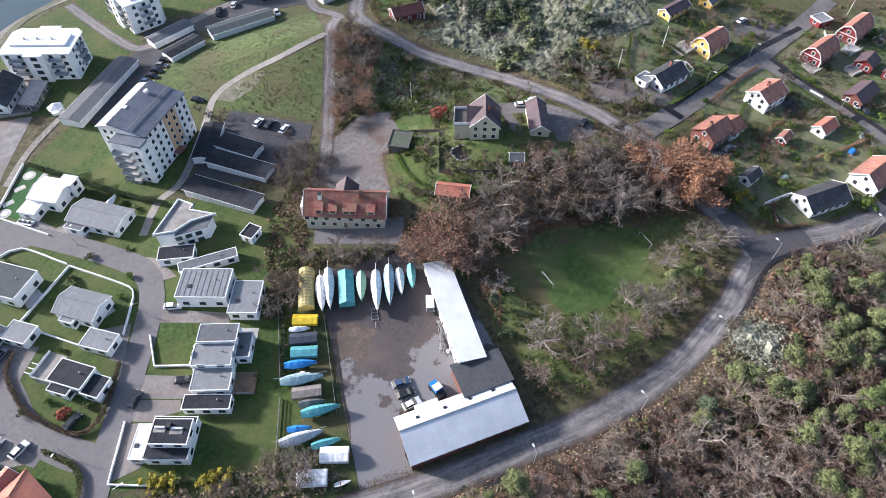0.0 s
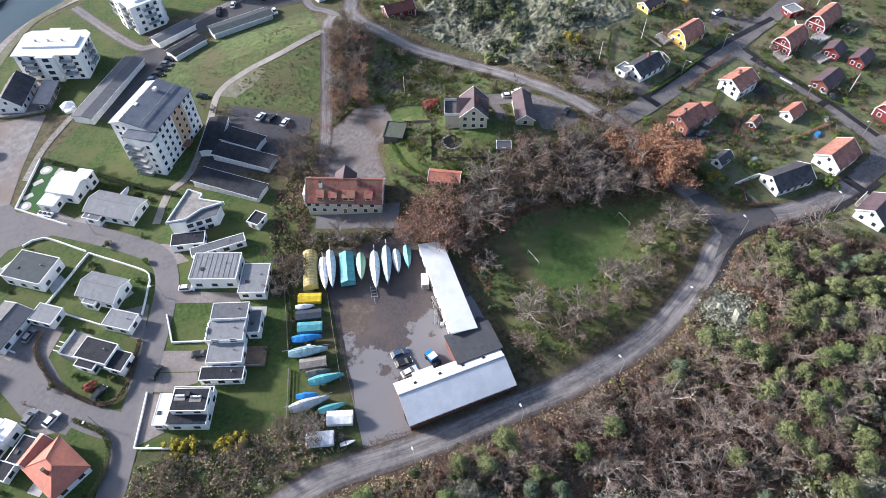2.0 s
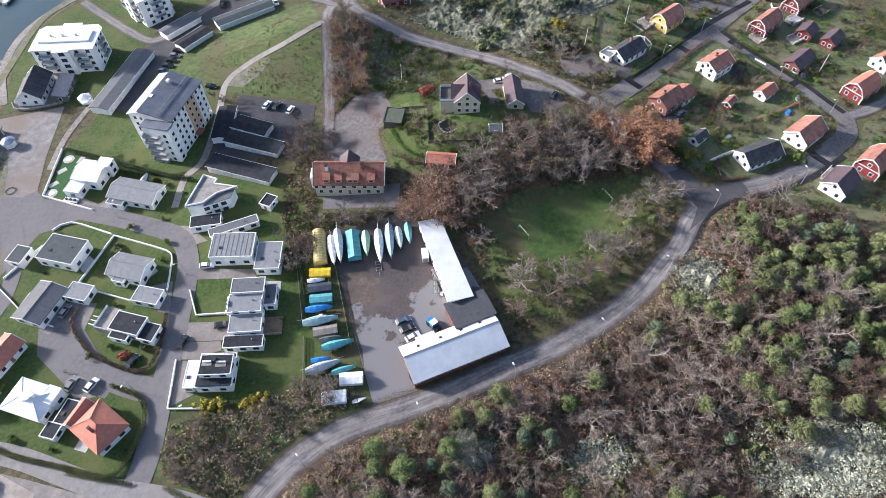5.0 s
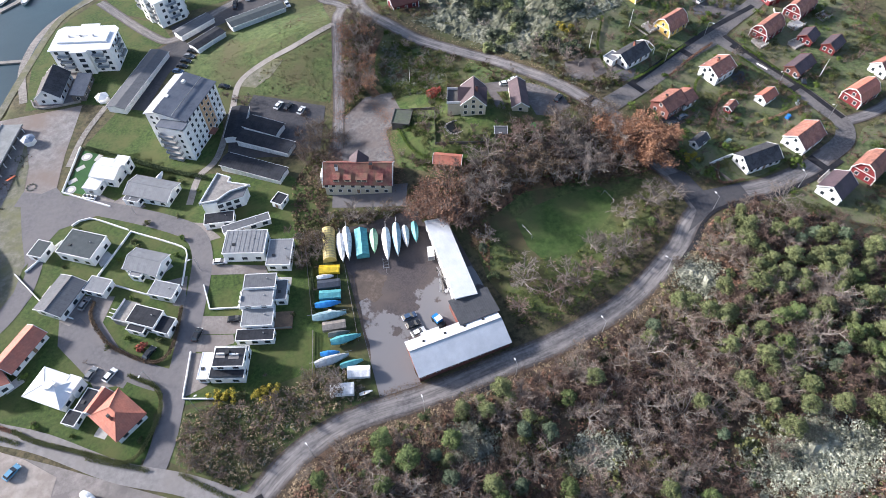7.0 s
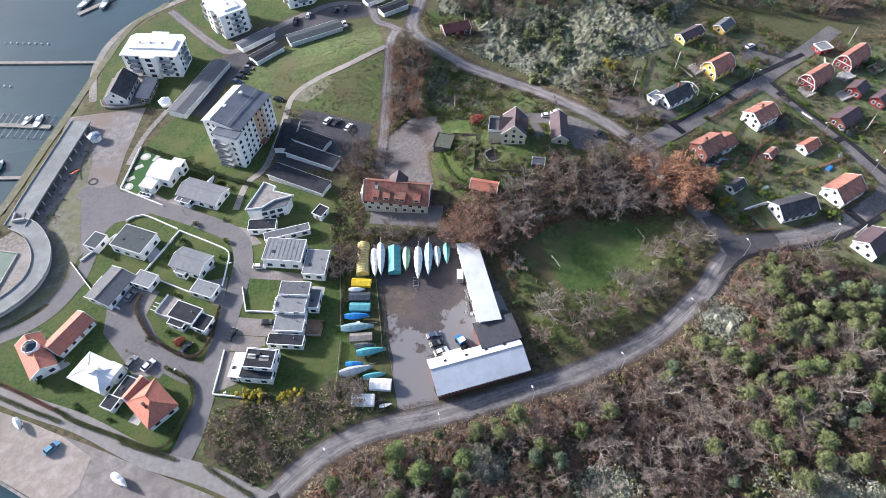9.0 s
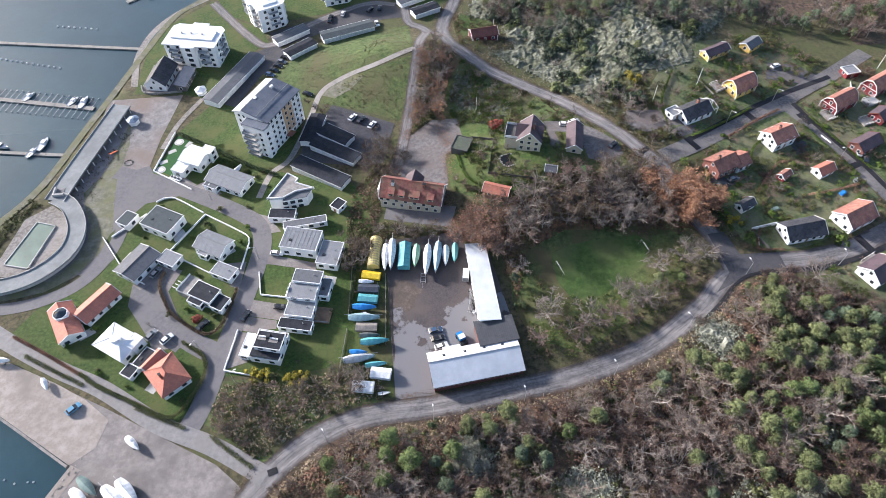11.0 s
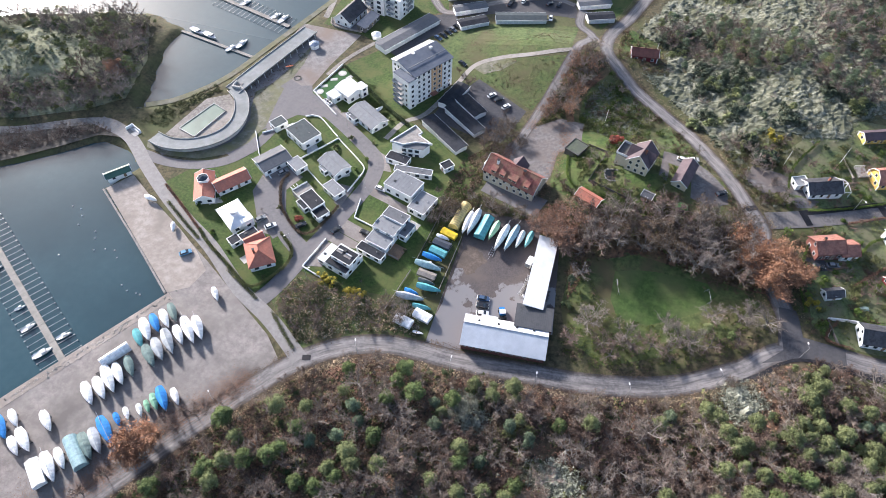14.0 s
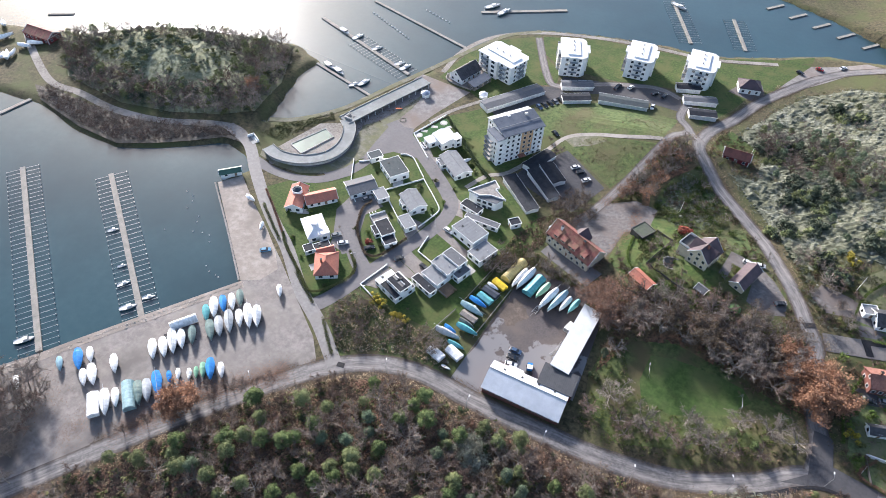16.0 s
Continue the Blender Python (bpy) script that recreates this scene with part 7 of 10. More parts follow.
KNOTS = [(69.8, 224.5), (59.5, 217.2), (66.5, 211.8), (83.4, 219.5), (95.8, 212.3), (78.2, 197.1), (85.0, 188), (93.0, 196.6), (107.4, 205.8), (85.0, 272.6), (94.9, 267.3), (112.0, 169.5), (81.8, 163.3), (91.8, 167.7), (91.7, 184.8), (77.5, 183.3), (140, 183), (128, 190), (98, 152), (104, 144)]
grove("heath_scrub", "dark juniper scrub on a rock hill", "scrub", knots(KNOTS, 8, 2.3, 25), juniper, TUFTY, (1,))
grove("heath_scrub", "olive bushes on a rock hill", "scrub", knots(KNOTS[::2], 6, 3.4, 251), needles_olive, TUFTY, (1,))
grove("heath_scrub", "olive heather and low scrub on a rock hill", "scrub", low(HEATH, 1100, 26, [(LANE, 4.5)], (.35, .8)), olive_foliage, MOSS, (1,))
grove("heath_scrub", "low juniper mats on a rock hill", "scrub", [s for s in low(HEATH, 900, 252, [(LANE, 5)], (.25, .6)) if noise.noise(Vector((s[0] * .09, s[1] * .09, 9.3))) > .26], juniper, TUFTY, (1,))
grove("heath_scrub", "grey leafless brush on a rock hill", "scrub", [(x, y, s * .35, w) for x, y, s, w in low(HEATH, 120, 27, [(LANE, 5)])], twig_gray, BRUSH)
for x, y, h in ((87, 191, 6.5), (91, 188, 5.5), (80, 185, 5), (96, 175, 5.5), (113, 173, 5), (141, 184, 6), (137, 182, 5), (129, 191, 5.5), (86, 273, 5.5), (94, 276, 5), (103, 166, 4.5), (70, 196, 5.5), (64, 203, 5)):
    tree("pineblue" if int(h * 2) % 2 else "pineolive", x, y, h, 1.6)
for x, y, h in ((92, 150, 5.5), (95, 154, 5), (88, 152, 4.6), (97, 147, 5), (100, 139, 5.5), (103, 134, 5), (107, 129, 5.5)):
    tree("bare", x, y, h, 1.3)
grove("lichen_heath", "pale lichen and dry heather on rock", "heath", low(HEATH, 5200, 24, [(LANE, 4.2)], (.4, .9)), lichen_scrub, MOSS, (1,))
# woods on and beyond the heath
for nm, lab, o, n, gap, seed, m_, kits, hh in (("heath_woodland", "dark conifers in a hollow of the heath", BAND, 60, 4.2, 301, needles_blue, FARPINE, (.45, .8)), ("heath_woodland", "olive pines in a hollow of the heath", BAND, 40, 4.4, 302, needles_olive, FARPINE, (.45, .75)),
                                          ("heath_woodland", "leafless grey trees in a hollow of the heath", BAND, 80, 3.6, 303, twig_gray, FARBARE, (.4, .75)), ("heath_woodland", "leafless brown trees in a hollow of the heath", BAND, 46, 4, 304, twig_brown, FARBARE, (.4, .7)),
                                          ("far_woodland", "distant leafless grey wood", FAR, 330, 4, 29, twig_gray, FARBARE, (.55, .95)), ("far_woodland", "distant leafless brown wood", FAR, 330, 4, 305, twig_brown, FARBARE, (.55, .9)),
                                          ("far_woodland", "distant dark conifers", FAR, 190, 5, 30, needles_blue, FARPINE, (.55, .95)), ("far_woodland", "distant olive pines", FAR, 150, 5, 306, needles_olive, FARPINE, (.5, .9))):
    grove(nm, lab, "woodland", [(x, y, float(rng.uniform(*hh)), float(rng.uniform(1.1, 1.6))) for x, y in scatter(o, n, gap, seed, [(LANE, 6), ([(196, 208), (212, 216), (232, 232)], 15)])], m_, kits)
drape("wood_floor", [p for p in FAR if p[1] < 405], wood_floor, .06, "brown leaf floor of a distant wood", "leaf litter", step=8.0)

# wooded headland
HEAD = [(-160, 104), (-166, 130), (-174, 143), (-186, 162), (-206, 157), (-245, 139), (-284, 105), (-300, 96), (-262, 72), (-220, 72), (-194, 80), (-172, 92)]
EDGE = [(x, y) for x, y in scatter(HEAD, 420, 3.2, 31) if abs(inland(np.array([x]), np.array([y]), HEAD)[0]) < 15 or x > -190 or y > 130]
# mostly grey twigs and few pines: a lighter mix in place of haze
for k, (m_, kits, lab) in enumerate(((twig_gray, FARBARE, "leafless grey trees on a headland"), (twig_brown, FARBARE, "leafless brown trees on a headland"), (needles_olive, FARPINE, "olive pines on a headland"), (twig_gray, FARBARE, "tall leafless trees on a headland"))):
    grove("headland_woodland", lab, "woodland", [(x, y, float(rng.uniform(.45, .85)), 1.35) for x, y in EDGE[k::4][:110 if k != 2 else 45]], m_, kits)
tree("oak", -172, 116, 7, 1.2, "round tree with copper leaves on a headland")
grove("headland_scrub", "dark bushes on a headland", "scrub", [s for s in low(HEAD, 260, 33, (), (.5, 1.2)) if noise.noise(Vector((s[0] * .06, s[1] * .06, 4.0))) > -.05], juniper, TUFTY, (1,))
grove("headland_scrub", "olive bushes on a headland", "scrub", low(HEAD, 150, 35, (), (.5, 1.1)), olive_foliage, TUFTY, (1,))
# much pale scrub, which also lightens the headland in place of haze
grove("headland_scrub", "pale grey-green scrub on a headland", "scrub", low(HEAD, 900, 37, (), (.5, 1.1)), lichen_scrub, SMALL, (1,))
SHORE_BRUSH = [(-152, 84), (-158, 84), (-170, 74), (-184, 62), (-200, 52), (-225, 50), (-258, 53), (-262, 60), (-222, 63), (-194, 69), (-172, 82), (-158, 86)]
grove("shore_brush", "leafless brown bushes along a muddy shore", "woodland", [(x, y, float(rng.uniform(.2, .45)), 1.3) for x, y in scatter(SHORE_BRUSH, 110, 2.6, 341)], twig_brown, FARBARE)
grove("shore_brush", "leafless grey bushes along a muddy shore", "woodland", [(x, y, float(rng.uniform(.2, .5)), 1.3) for x, y in scatter(SHORE_BRUSH, 70, 2.6, 342)], twig_gray, FARBARE)
grove("reeds", "brown reeds along a muddy shore", "reeds", low([(-148, 82), (-158, 84), (-170, 74), (-184, 62), (-200, 52), (-225, 50), (-258, 53), (-262, 60), (-222, 63), (-194, 69), (-172, 82), (-158, 86)], 420, 34, (), (.4, .8)), twig_brown, SMALL, (1,))

# pale grass, lightened further: haze over the headland put into its colour
hazed_hill_grass = mat("hazed_hill_grass", (0.11, 0.125, 0.065), (0.30, 0.31, 0.21), (0.15, 0.15, 0.08), fine=.4, coarse=.05, rough=.95, bump=.6, local=False, tight=(.38, .64))
drape("headland_grass", HEAD, hazed_hill_grass, .1, "rough grass on a headland, paled in place of haze", "grass", step=6.0)

# trees by the boat park and the quay
tree("oak", -68.2, -26, 9.5, 1.45, "young beech with copper autumn leaves")
for x, y in ((-66.5, -24.4), (-69.6, -27.8), (-67, -28)):
    tree("oak", x, y, rng.uniform(7, 8.5), 1.3, "young beech with copper autumn leaves")
for x, y, h in ((-64, -17, 7), (-61, -14, 6.5), (-58, -12.9, 7.5), (-54.8, -10.6, 7.5), (-52, -7.6, 7), (-49.7, -3.7, 7), (-60, -19.5, 6.5), (-33, 9, 5), (-37, 5, 5), (-28.4, 3.2, 6.5), (-72.3, -37, 7), (-76, -43, 7)):
    tree("brownbare", x, y, h, 1.0, "bare roadside tree with reddish twigs")
for x, y in scatter([(-128, -50), (-110, -52), (-92, -56), (-86, -66), (-92, -90), (-130, -90)], 20, 3.4, 36):
    tree("bare", x, y, rng.uniform(6, 9), 1.1)

for x, y in scatter([(-133, -50), (-116, -45), (-100, -52), (-98, -72), (-122, -80), (-142, -66)], 32, 3.4, 38):
    tree("bare" if rng.random() < .6 else "brownbare", x, y, rng.uniform(8, 11), 1.3)

# garden trees and bushes of the village and villas
for x, y in scatter([(118, 70), (116, 100), (124, 118), (150, 127), (166, 128), (172, 108), (175, 86), (162, 84), (150, 82), (132, 78)], 40, 4.0, 40):
    if all(math.hypot(x - a, y - b) > c for a, b, c in ((124.8, 105.5, 9), (151, 114.6, 9), (161.8, 99, 6), (139.4, 71, 10), (160, 75, 9), (126, 86, 5), (146.4, 98, 4))):
        k = rng.choice(["greenbush", "olivebush", "brownbare", "bare", "greenbush"])
        tree(str(k), x, y, rng.uniform(1.2, 2.6) if "bush" in k else rng.uniform(3, 4.6), 1.1)
for x, y in scatter([(112, 128), (112, 150), (126, 156), (142, 161), (152, 176), (166, 182), (186, 158), (164, 142), (150, 136), (134, 128)], 28, 4.0, 41):
    if all(math.hypot(x - a, y - b) > c for a, b, c in ((123, 132, 11), (148.6, 144.6, 9), (145.4, 167.5, 9), (164, 172, 7), (114, 131, 6))):
        k = rng.choice(["greenbush", "darkbush", "brownbare", "olivebush", "rust"])
        tree(str(k), x, y, rng.uniform(1.2, 2.6) if "bush" in k else rng.uniform(3, 5), 1.2)
for x, y in scatter([(172, 116), (172, 138), (205, 156), (226, 146), (226, 96), (188, 92), (182, 104)], 30, 4.2, 42):
    if all(math.hypot(x - a, y - b) > c for a, b, c in ((185.6, 129.7, 9), (207, 141, 9), (200, 152, 6), (185, 111, 8), (199, 119, 7), (194.5, 90, 9), (212, 121, 8), (214, 100, 8))):
        k = rng.choice(["greenbush", "olivebush", "brownbare", "rust"])
        tree(str(k), x, y, rng.uniform(1.2, 2.4) if "bush" in k else rng.uniform(3, 5), 1.2)
for x, y in scatter([(30, 104), (30, 122), (48, 128), (52, 112), (68, 110), (72, 98), (40, 98)], 24, 3.2, 43):
    if all(math.hypot(x - a, y - b) > c for a, b, c in ((57, 122, 8), (72, 120, 8), (33.7, 126.6, 5), (61.5, 106, 3.5), (41.4, 101.6, 5.5))):
        k = rng.choice(["greenbush", "olivebush", "brownbare", "brownbare"])
        tree(str(k), x, y, rng.uniform(1.0, 2.2) if "bush" in k else rng.uniform(3, 4.8), 1.1)
tree("redbush", 46.4, 136, 4.6, 1.0, "small round tree with deep red leaves")
tree("yellowbush", 120.4, 79.5, 3.0, 1.1)
tree("yellowbush", 62, 133, 2.4, 1.0)
tree("yellowbush", 106.8, 157, 3.4, 1.3)
tree("greenbush", 152.2, 68.1, 3.4, 1.3)
tree("redbush", -60.8, 66.0, 2.4, 1.2)
for x, y in ((-28, 47), (-12, 47), (-10, 70), (-8, 78), (-47, 102), (-62, 106), (-90, 60), (-88, 50), (-63, 84), (-65, 80), (-70, 69), (-76, 66), (-58, 112), (-56, 126), (-48, 112), (-92, 66)):
    tree(str(rng.choice(["greenbush", "olivebush", "brownbare"])), x, y, rng.uniform(1.2, 2.2), 1.0)

# ---- places of boats and cars ----
YARD_BOATS = [
    ('white', 0.6, 81.8, 10.4, -96),
    ('white', 2.8, 82.7, 12.2, -97),
    ('green', 10.9, 81.2, 8.8, -100),
    ('white', 14.4, 78.7, 12.0, -100),
    ('lightblue', 17.9, 79.4, 12.0, -101),
    ('white', 20.9, 79.8, 7.9, -98),
    ('teal', 24.1, 80.4, 7.5, -99),
    ('white', -6.2, 73.2, 5.1, -10),
    ('blue', -7.2, 63.6, 7.6, -8),
    ('cabin', -7.4, 61.0, 4.0, -6),
    ('grayteal', -7.5, 59.6, 9.9, -6),
    ('dark', -6.0, 53.2, 6.3, -6),
    ('teal', -4.5, 50.9, 8.7, -1),
    ('blue', -9.7, 47.9, 5.4, -9),
    ('gray', -9.5, 45.6, 9.7, 3),
    ('teal', -4.5, 43.1, 6.5, 1),
    ('open', -2.6, 33.6, 3.7, 2),
]
HARBOUR_BOATS = [
    ('lightblue', -113.9, -38.6, 5.7, -33),
    ('blue', -110.0, -34.0, 8.6, -35),
    ('white', -108.3, -30.6, 6.3, -34),
    ('white', -102.7, -37.6, 6.6, -34),
    ('white', -101.1, -35.2, 8.4, -33),
    ('white', -98.5, -28.4, 7.3, -35),
    ('white', -92.2, -17.3, 8.2, -39),
    ('white', -89.7, -14.7, 8.3, -37),
    ('white', -88.9, -11.3, 10.0, -39),
    ('white', -87.1, -8.9, 7.9, -39),
    ('graygreen', -85.3, -5.6, 7.5, -43),
    ('teal', -88.3, 3.9, 7.1, -40),
    ('white', -87.8, 7.3, 8.9, -43),
    ('blue', -86.3, 10.4, 7.3, -41),
    ('white', -84.2, 12.9, 7.3, -41),
    ('graygreen', -83.0, 15.8, 7.3, -43),
    ('graygreen', -81.5, -0.6, 8.6, -39),
    ('gray', -80.1, 2.3, 8.6, -40),
    ('gray', -78.6, 5.8, 9.5, -42),
    ('white', -76.6, 8.9, 7.5, -42),
    ('white', -74.5, 11.4, 10.5, -42),
    ('white', -71.9, 13.1, 9.1, -46),
    ('white', -89.0, -39.6, 9.6, -37),
    ('white', -87.6, -36.6, 6.9, -37),
]
HARBOUR_BOATS += [
    ('graygreen', -82.7, -31.4, 8.9, -37),
    ('gray', -81.0, -29.2, 8.5, -38),
    ('blue', -79.9, -25.7, 10.0, -35),
    ('blue', -79.0, -21.6, 4.6, -38),
    ('white', -77.4, -19.2, 3.3, -42),
    ('white', -74.3, -17.1, 3.3, -43),
    ('green', -72.8, -15.4, 3.9, -43),
    ('green', -71.5, -13.5, 5.8, -43),
    ('blue', -69.6, -11.9, 8.4, -44),
    ('white', -66.3, -10.1, 5.9, -41),
    ('white', -119.4, -51.0, 5.7, -28),
    ('white', -73.2, 26.6, 5.6, -45),
    ('white', -118.0, 57.6, 5.4, -8),
    ('white', -102.6, 47.9, 4.4, -60),
]
MOORED = [
    ('cabin', -134.7, 2.9, 3.5, 50),
    ('cabin', -126.9, -2.6, 4.9, 61),
    ('cabin', -116.4, -9.1, 6.4, 54),
    ('cabin', -113.9, -1.7, 4.8, 49),
    ('cabin', -134.9, -38.9, 6.9, 54),
    ('cabin', -153.5, 13.7, 4.4, 51),
    ('cabin', -147.8, 189.2, 6.5, 60),
    ('cabin', -164.2, 192.8, 8, 75),
    ('cabin', -174.5, 193.4, 9, -20),
    ('cabin', -128.1, 183.8, 6.5, 60),
    ('cabin', -123.3, 182.5, 8, 75),
    ('cabin', -150.9, 158.7, 9, -20),
    ('cabin', -136.4, 153.4, 6.5, 60),
    ('cabin', -133.3, 157.7, 8, 75),
    ('cabin', -158.7, 160.0, 9, -20),
    ('cabin', -117.7, 270.5, 11, 60),
    ('cabin', -108.3, 268.4, 11, 75),
    ('cabin', -20.0, 340.6, 11, -20),
]
CARS = [
    ('blue', 14.6, 52.9, 8),
    ('dark', 15.0, 50.0, 8),
    ('white', 15.8, 47.2, 14),
    ('white', -36.3, 88.8, -11),
    ('dark', -34.2, 67.3, -9),
    ('dark', -45.2, 65.4, 62),
    ('dark', -58.6, 63.6, 48),
    ('white', -8.7, 154.7, 52),
    ('dark', -5.2, 152.8, 45),
    ('white', -1.0, 149.2, 55),
    ('dark', -27.3, 172.3, -26),
    ('dark', -37.9, 200.3, -25),
    ('gray', -39.3, 197.2, -26),
    ('dark', -40.8, 194.3, -27),
    ('dark', -42.4, 191.5, -28),
    ('blue', -44.2, 188.8, -28),
    ('dark', -17.6, 230.8, 75),
    ('white', -11.7, 233.1, 77),
    ('white', 4.4, 221.2, -80),
    ('white', 73.2, 132.6, -7),
    ('white', 77.4, 134.6, 20),
    ('dark', 181, 103.4, 60),
    ('white', 180.4, 107.2, 62),
    ('dark', 87.9, 118.0, 38),
    ('white', 170.3, 159.1, 21),
    ('gray', 127.5, 98.7, 17),
    ('dark', 122.4, 96.3, 14),
    ('lightblue', -92.6, 39.4, 43),
    ('gray', -74.3, 61.8, 54),
    ('white', -69.2, 59.8, 46),
    ('gray', -76.8, 86.0, 56),
    ('red', 70.6, 312.9, -5),
    ('white', 81.5, 320.6, 51),
    ('dark', 62.0, 302.9, -16),
    ('dark', -17.8, 228.2, 77),
    ('dark', 1.6, 234.5, 54),
    ('dark', 6.2, 235.1, 83),
]
BUOYS = [(-146.5, 46.9), (-142.6, 46.6), (-140.1, 43.9), (-138.7, 39.8), (-130.9, 39.0), (-129.0, 36.2), (-126.2, 31.5), (-122.5, 33.2), (-119.0, 33.7), (-116.3, 31.1), (-136.7, 25.7), (-104.7, 20.0), (-101.2, 20.0), (-99.6, 19.9), (-107.8, 21.4)]

# ---- promenade, pool, quay ----
def wall_line(name, pts, h, th, material, label, category="wall", dz=0.0, kind="structure", z=None):
    bm = bmesh.new()
    C = curve_points(pts, 2.0) if len(pts) > 2 else [Vector((*p, 0)) for p in pts]
    rows = []
    for i, c in enumerate(C):
        d = (C[min(i + 1, len(C) - 1)] - C[max(i - 1, 0)]).normalized()
        s = Vector((-d.y, d.x, 0)) * th / 2
        g = gz(c.x, c.y) + dz if z is None else z
        rows.append([bm.verts.new((c.x + k * s.x, c.y + k * s.y, g + zz)) for k, zz in ((-1, -.6), (1, -.6), (1, h), (-1, h))])
    for a, b in zip(rows, rows[1:]):
        for i in range(4):
            bm.faces.new((a[i], a[(i + 1) % 4], b[(i + 1) % 4], b[i]))
    bm.faces.new(rows[0])
    bm.faces.new(rows[-1])
    bmesh.ops.recalc_face_normals(bm, faces=bm.faces)
    return tagged(mesh_ob(name, bm, material), label, category, kind=kind)

arc = [(-135, 86.6), (-129, 85.2), (-123.2, 85.8), (-117.5, 88), (-112.4, 91.8), (-108.4, 97), (-106.8, 103), (-107.4, 109.5), (-110, 115.5), (-113.5, 120.5), (-118.5, 124)]
prom = thing("promenade_roof", pose(0, 0, 0), "curved raised promenade deck with grey paving", "promenade")
def strip(pts, width, z0, z1, step=2.0):
    C = curve_points(pts, step)
    bm = bmesh.new()
    rows = []
    for i, c in enumerate(C):
        d = (C[min(i + 1, len(C) - 1)] - C[max(i - 1, 0)]).normalized()
        s = Vector((-d.y, d.x, 0)) * width / 2
        rows.append([bm.verts.new((c.x + k * s.x, c.y + k * s.y, zz)) for k, zz in ((-1, z0), (1, z0), (1, z1), (-1, z1))])
    for a, b in zip(rows, rows[1:]):
        for i in range(4):
            bm.faces.new((a[i], a[(i + 1) % 4], b[(i + 1) % 4], b[i]))
    bm.faces.new(rows[0])
    bm.faces.new(rows[-1])
    bmesh.ops.recalc_face_normals(bm, faces=bm.faces)
    return bm
arm = [(-118.4, 122.6), (-114.8, 137), (-109.6, 156), (-104.4, 174.6)]
part("wall", strip(arc, 4.6, -.5, 2.9), concrete, prom, "grey concrete wall")
part("deck", strip(arc, 6.2, 2.9, 3.2), deck_gray, prom, "grey paved deck")
part("wall", strip(arm, 5.4, -.5, 2.9), dark_wall, prom)
part("deck", strip(arm, 7.6, 2.95, 3.25), deck_gray, prom, "grey paved deck")
def offset(pts, d):
    C = [Vector((*p, 0)) for p in pts]
    out = []
    for i, c in enumerate(C):
        t = (C[min(i + 1, len(C) - 1)] - C[max(i - 1, 0)]).normalized()
        out.append((c.x - t.y * d, c.y + t.x * d))
    return out
for p, d in ((arc, 3.0), (arc, -3.0), (arm, 3.7), (arm, -3.7)):
    part("parapet", strip(offset(p, d), .16, 3.2, 3.6), concrete if p is arc else gray_metal, prom)
for k in range(12):
    t = (k + .5) / 12
    x, y = -117.6 + 13.8 * t, 123 + 51.6 * t
    bm = bmesh.new()
    tube(bm, (x + 3.3, y - .9, 0), (x + 3.3, y - .9, 2.95), .18, .18, 6)
    part("column", bm, white_trim, prom)
stair = part("stair_well", boxed(-119.4, 124.2, 3.2, -115.4, 125.0, 4.3), concrete, prom)
part("stair_well_side", boxed(-119.4, 125.0, 3.2, -118.9, 128.4, 4.3), concrete, stair)
for k in range(8):
    part("step", boxed(-118.8, 125.1 + k * .4, 1.6 + k * .2, -116, 125.5 + k * .4, 3.3 + k * .02), stone_wall, stair)
drape("pool_terrace", [(-133, 91), (-128, 116), (-120, 122), (-113, 116), (-110, 106), (-113, 96), (-122, 90)], gravel, .08, "pinkish gravel terrace round a pool", "terrace")
PZ = gz(-121, 103) + .08
pool = thing("swimming_pool", pose(0, 0, 0), "emptied pale green outdoor swimming pool", "pool")
pool_floor = mat("pool_floor", (0.099, 0.161, 0.122), (0.125, 0.186, 0.141), (0.0792, 0.124, 0.096), fine=0.6, coarse=0.15, rough=0.35, bump=0.05, local=False)
po = [(-129, 95.8), (-123.1, 113.9), (-116.3, 111.4), (-120.8, 93.4)]
part("basin_floor", prism(bmesh.new(), po, 0.9, PZ + .2), pool_floor, pool, "pale green painted floor")
for a, b in zip(po, po[1:] + po[:1]):
    dx, dy = b[0] - a[0], b[1] - a[1]
    n = math.hypot(dx, dy)
    ox, oy = dy / n * .35, -dx / n * .35
    part("rim", prism(bmesh.new(), [a, b, (b[0] - ox, b[1] - oy), (a[0] - ox, a[1] - oy)], .8, PZ + .45), concrete, pool)
shelter = thing("wind_shelter", at(-146, 88.2, -24), "low white angled shelter wall with a bench", "shelter")
part("long_wall", boxed(-3.2, 1.4, -.3, 3.0, 1.7, 1.5), white_wall, shelter)
part("short_wall", boxed(-3.2, -1.6, -.3, -2.9, 1.4, 1.5), white_wall, shelter)
part("floor_slab", boxed(-2.9, -1.6, -.3, 3.0, 1.4, .12), concrete, shelter)
part("bench", boxed(-1.4, .7, .1, 2.4, 1.2, .55), white_trim, shelter)
green_sheet = plain("green_sheet", (0.05, 0.12, 0.09), 0.5)
house("boathouse", (-137.2, 64.8), 9.0, 3.4, 50, 2.3, "gable", .8, white_wall, green_sheet, "narrow boathouse with a green roof by the quay", "boathouse", nl=2, ns=1)
house("boat_club_house", (-306, 88.5), 18, 9, 8, 3.2, "gable", 2.2, red_wall, tile_brick, "long red boat club house on the headland", "house", nl=5, ns=2)
house("corner_house", (41.5, 269.6), 11, 9, 20, 3.4, "hip", 3.0, white_wall, tile_plum, "white house with a dark hipped roof near the car park", nl=3, ns=2)
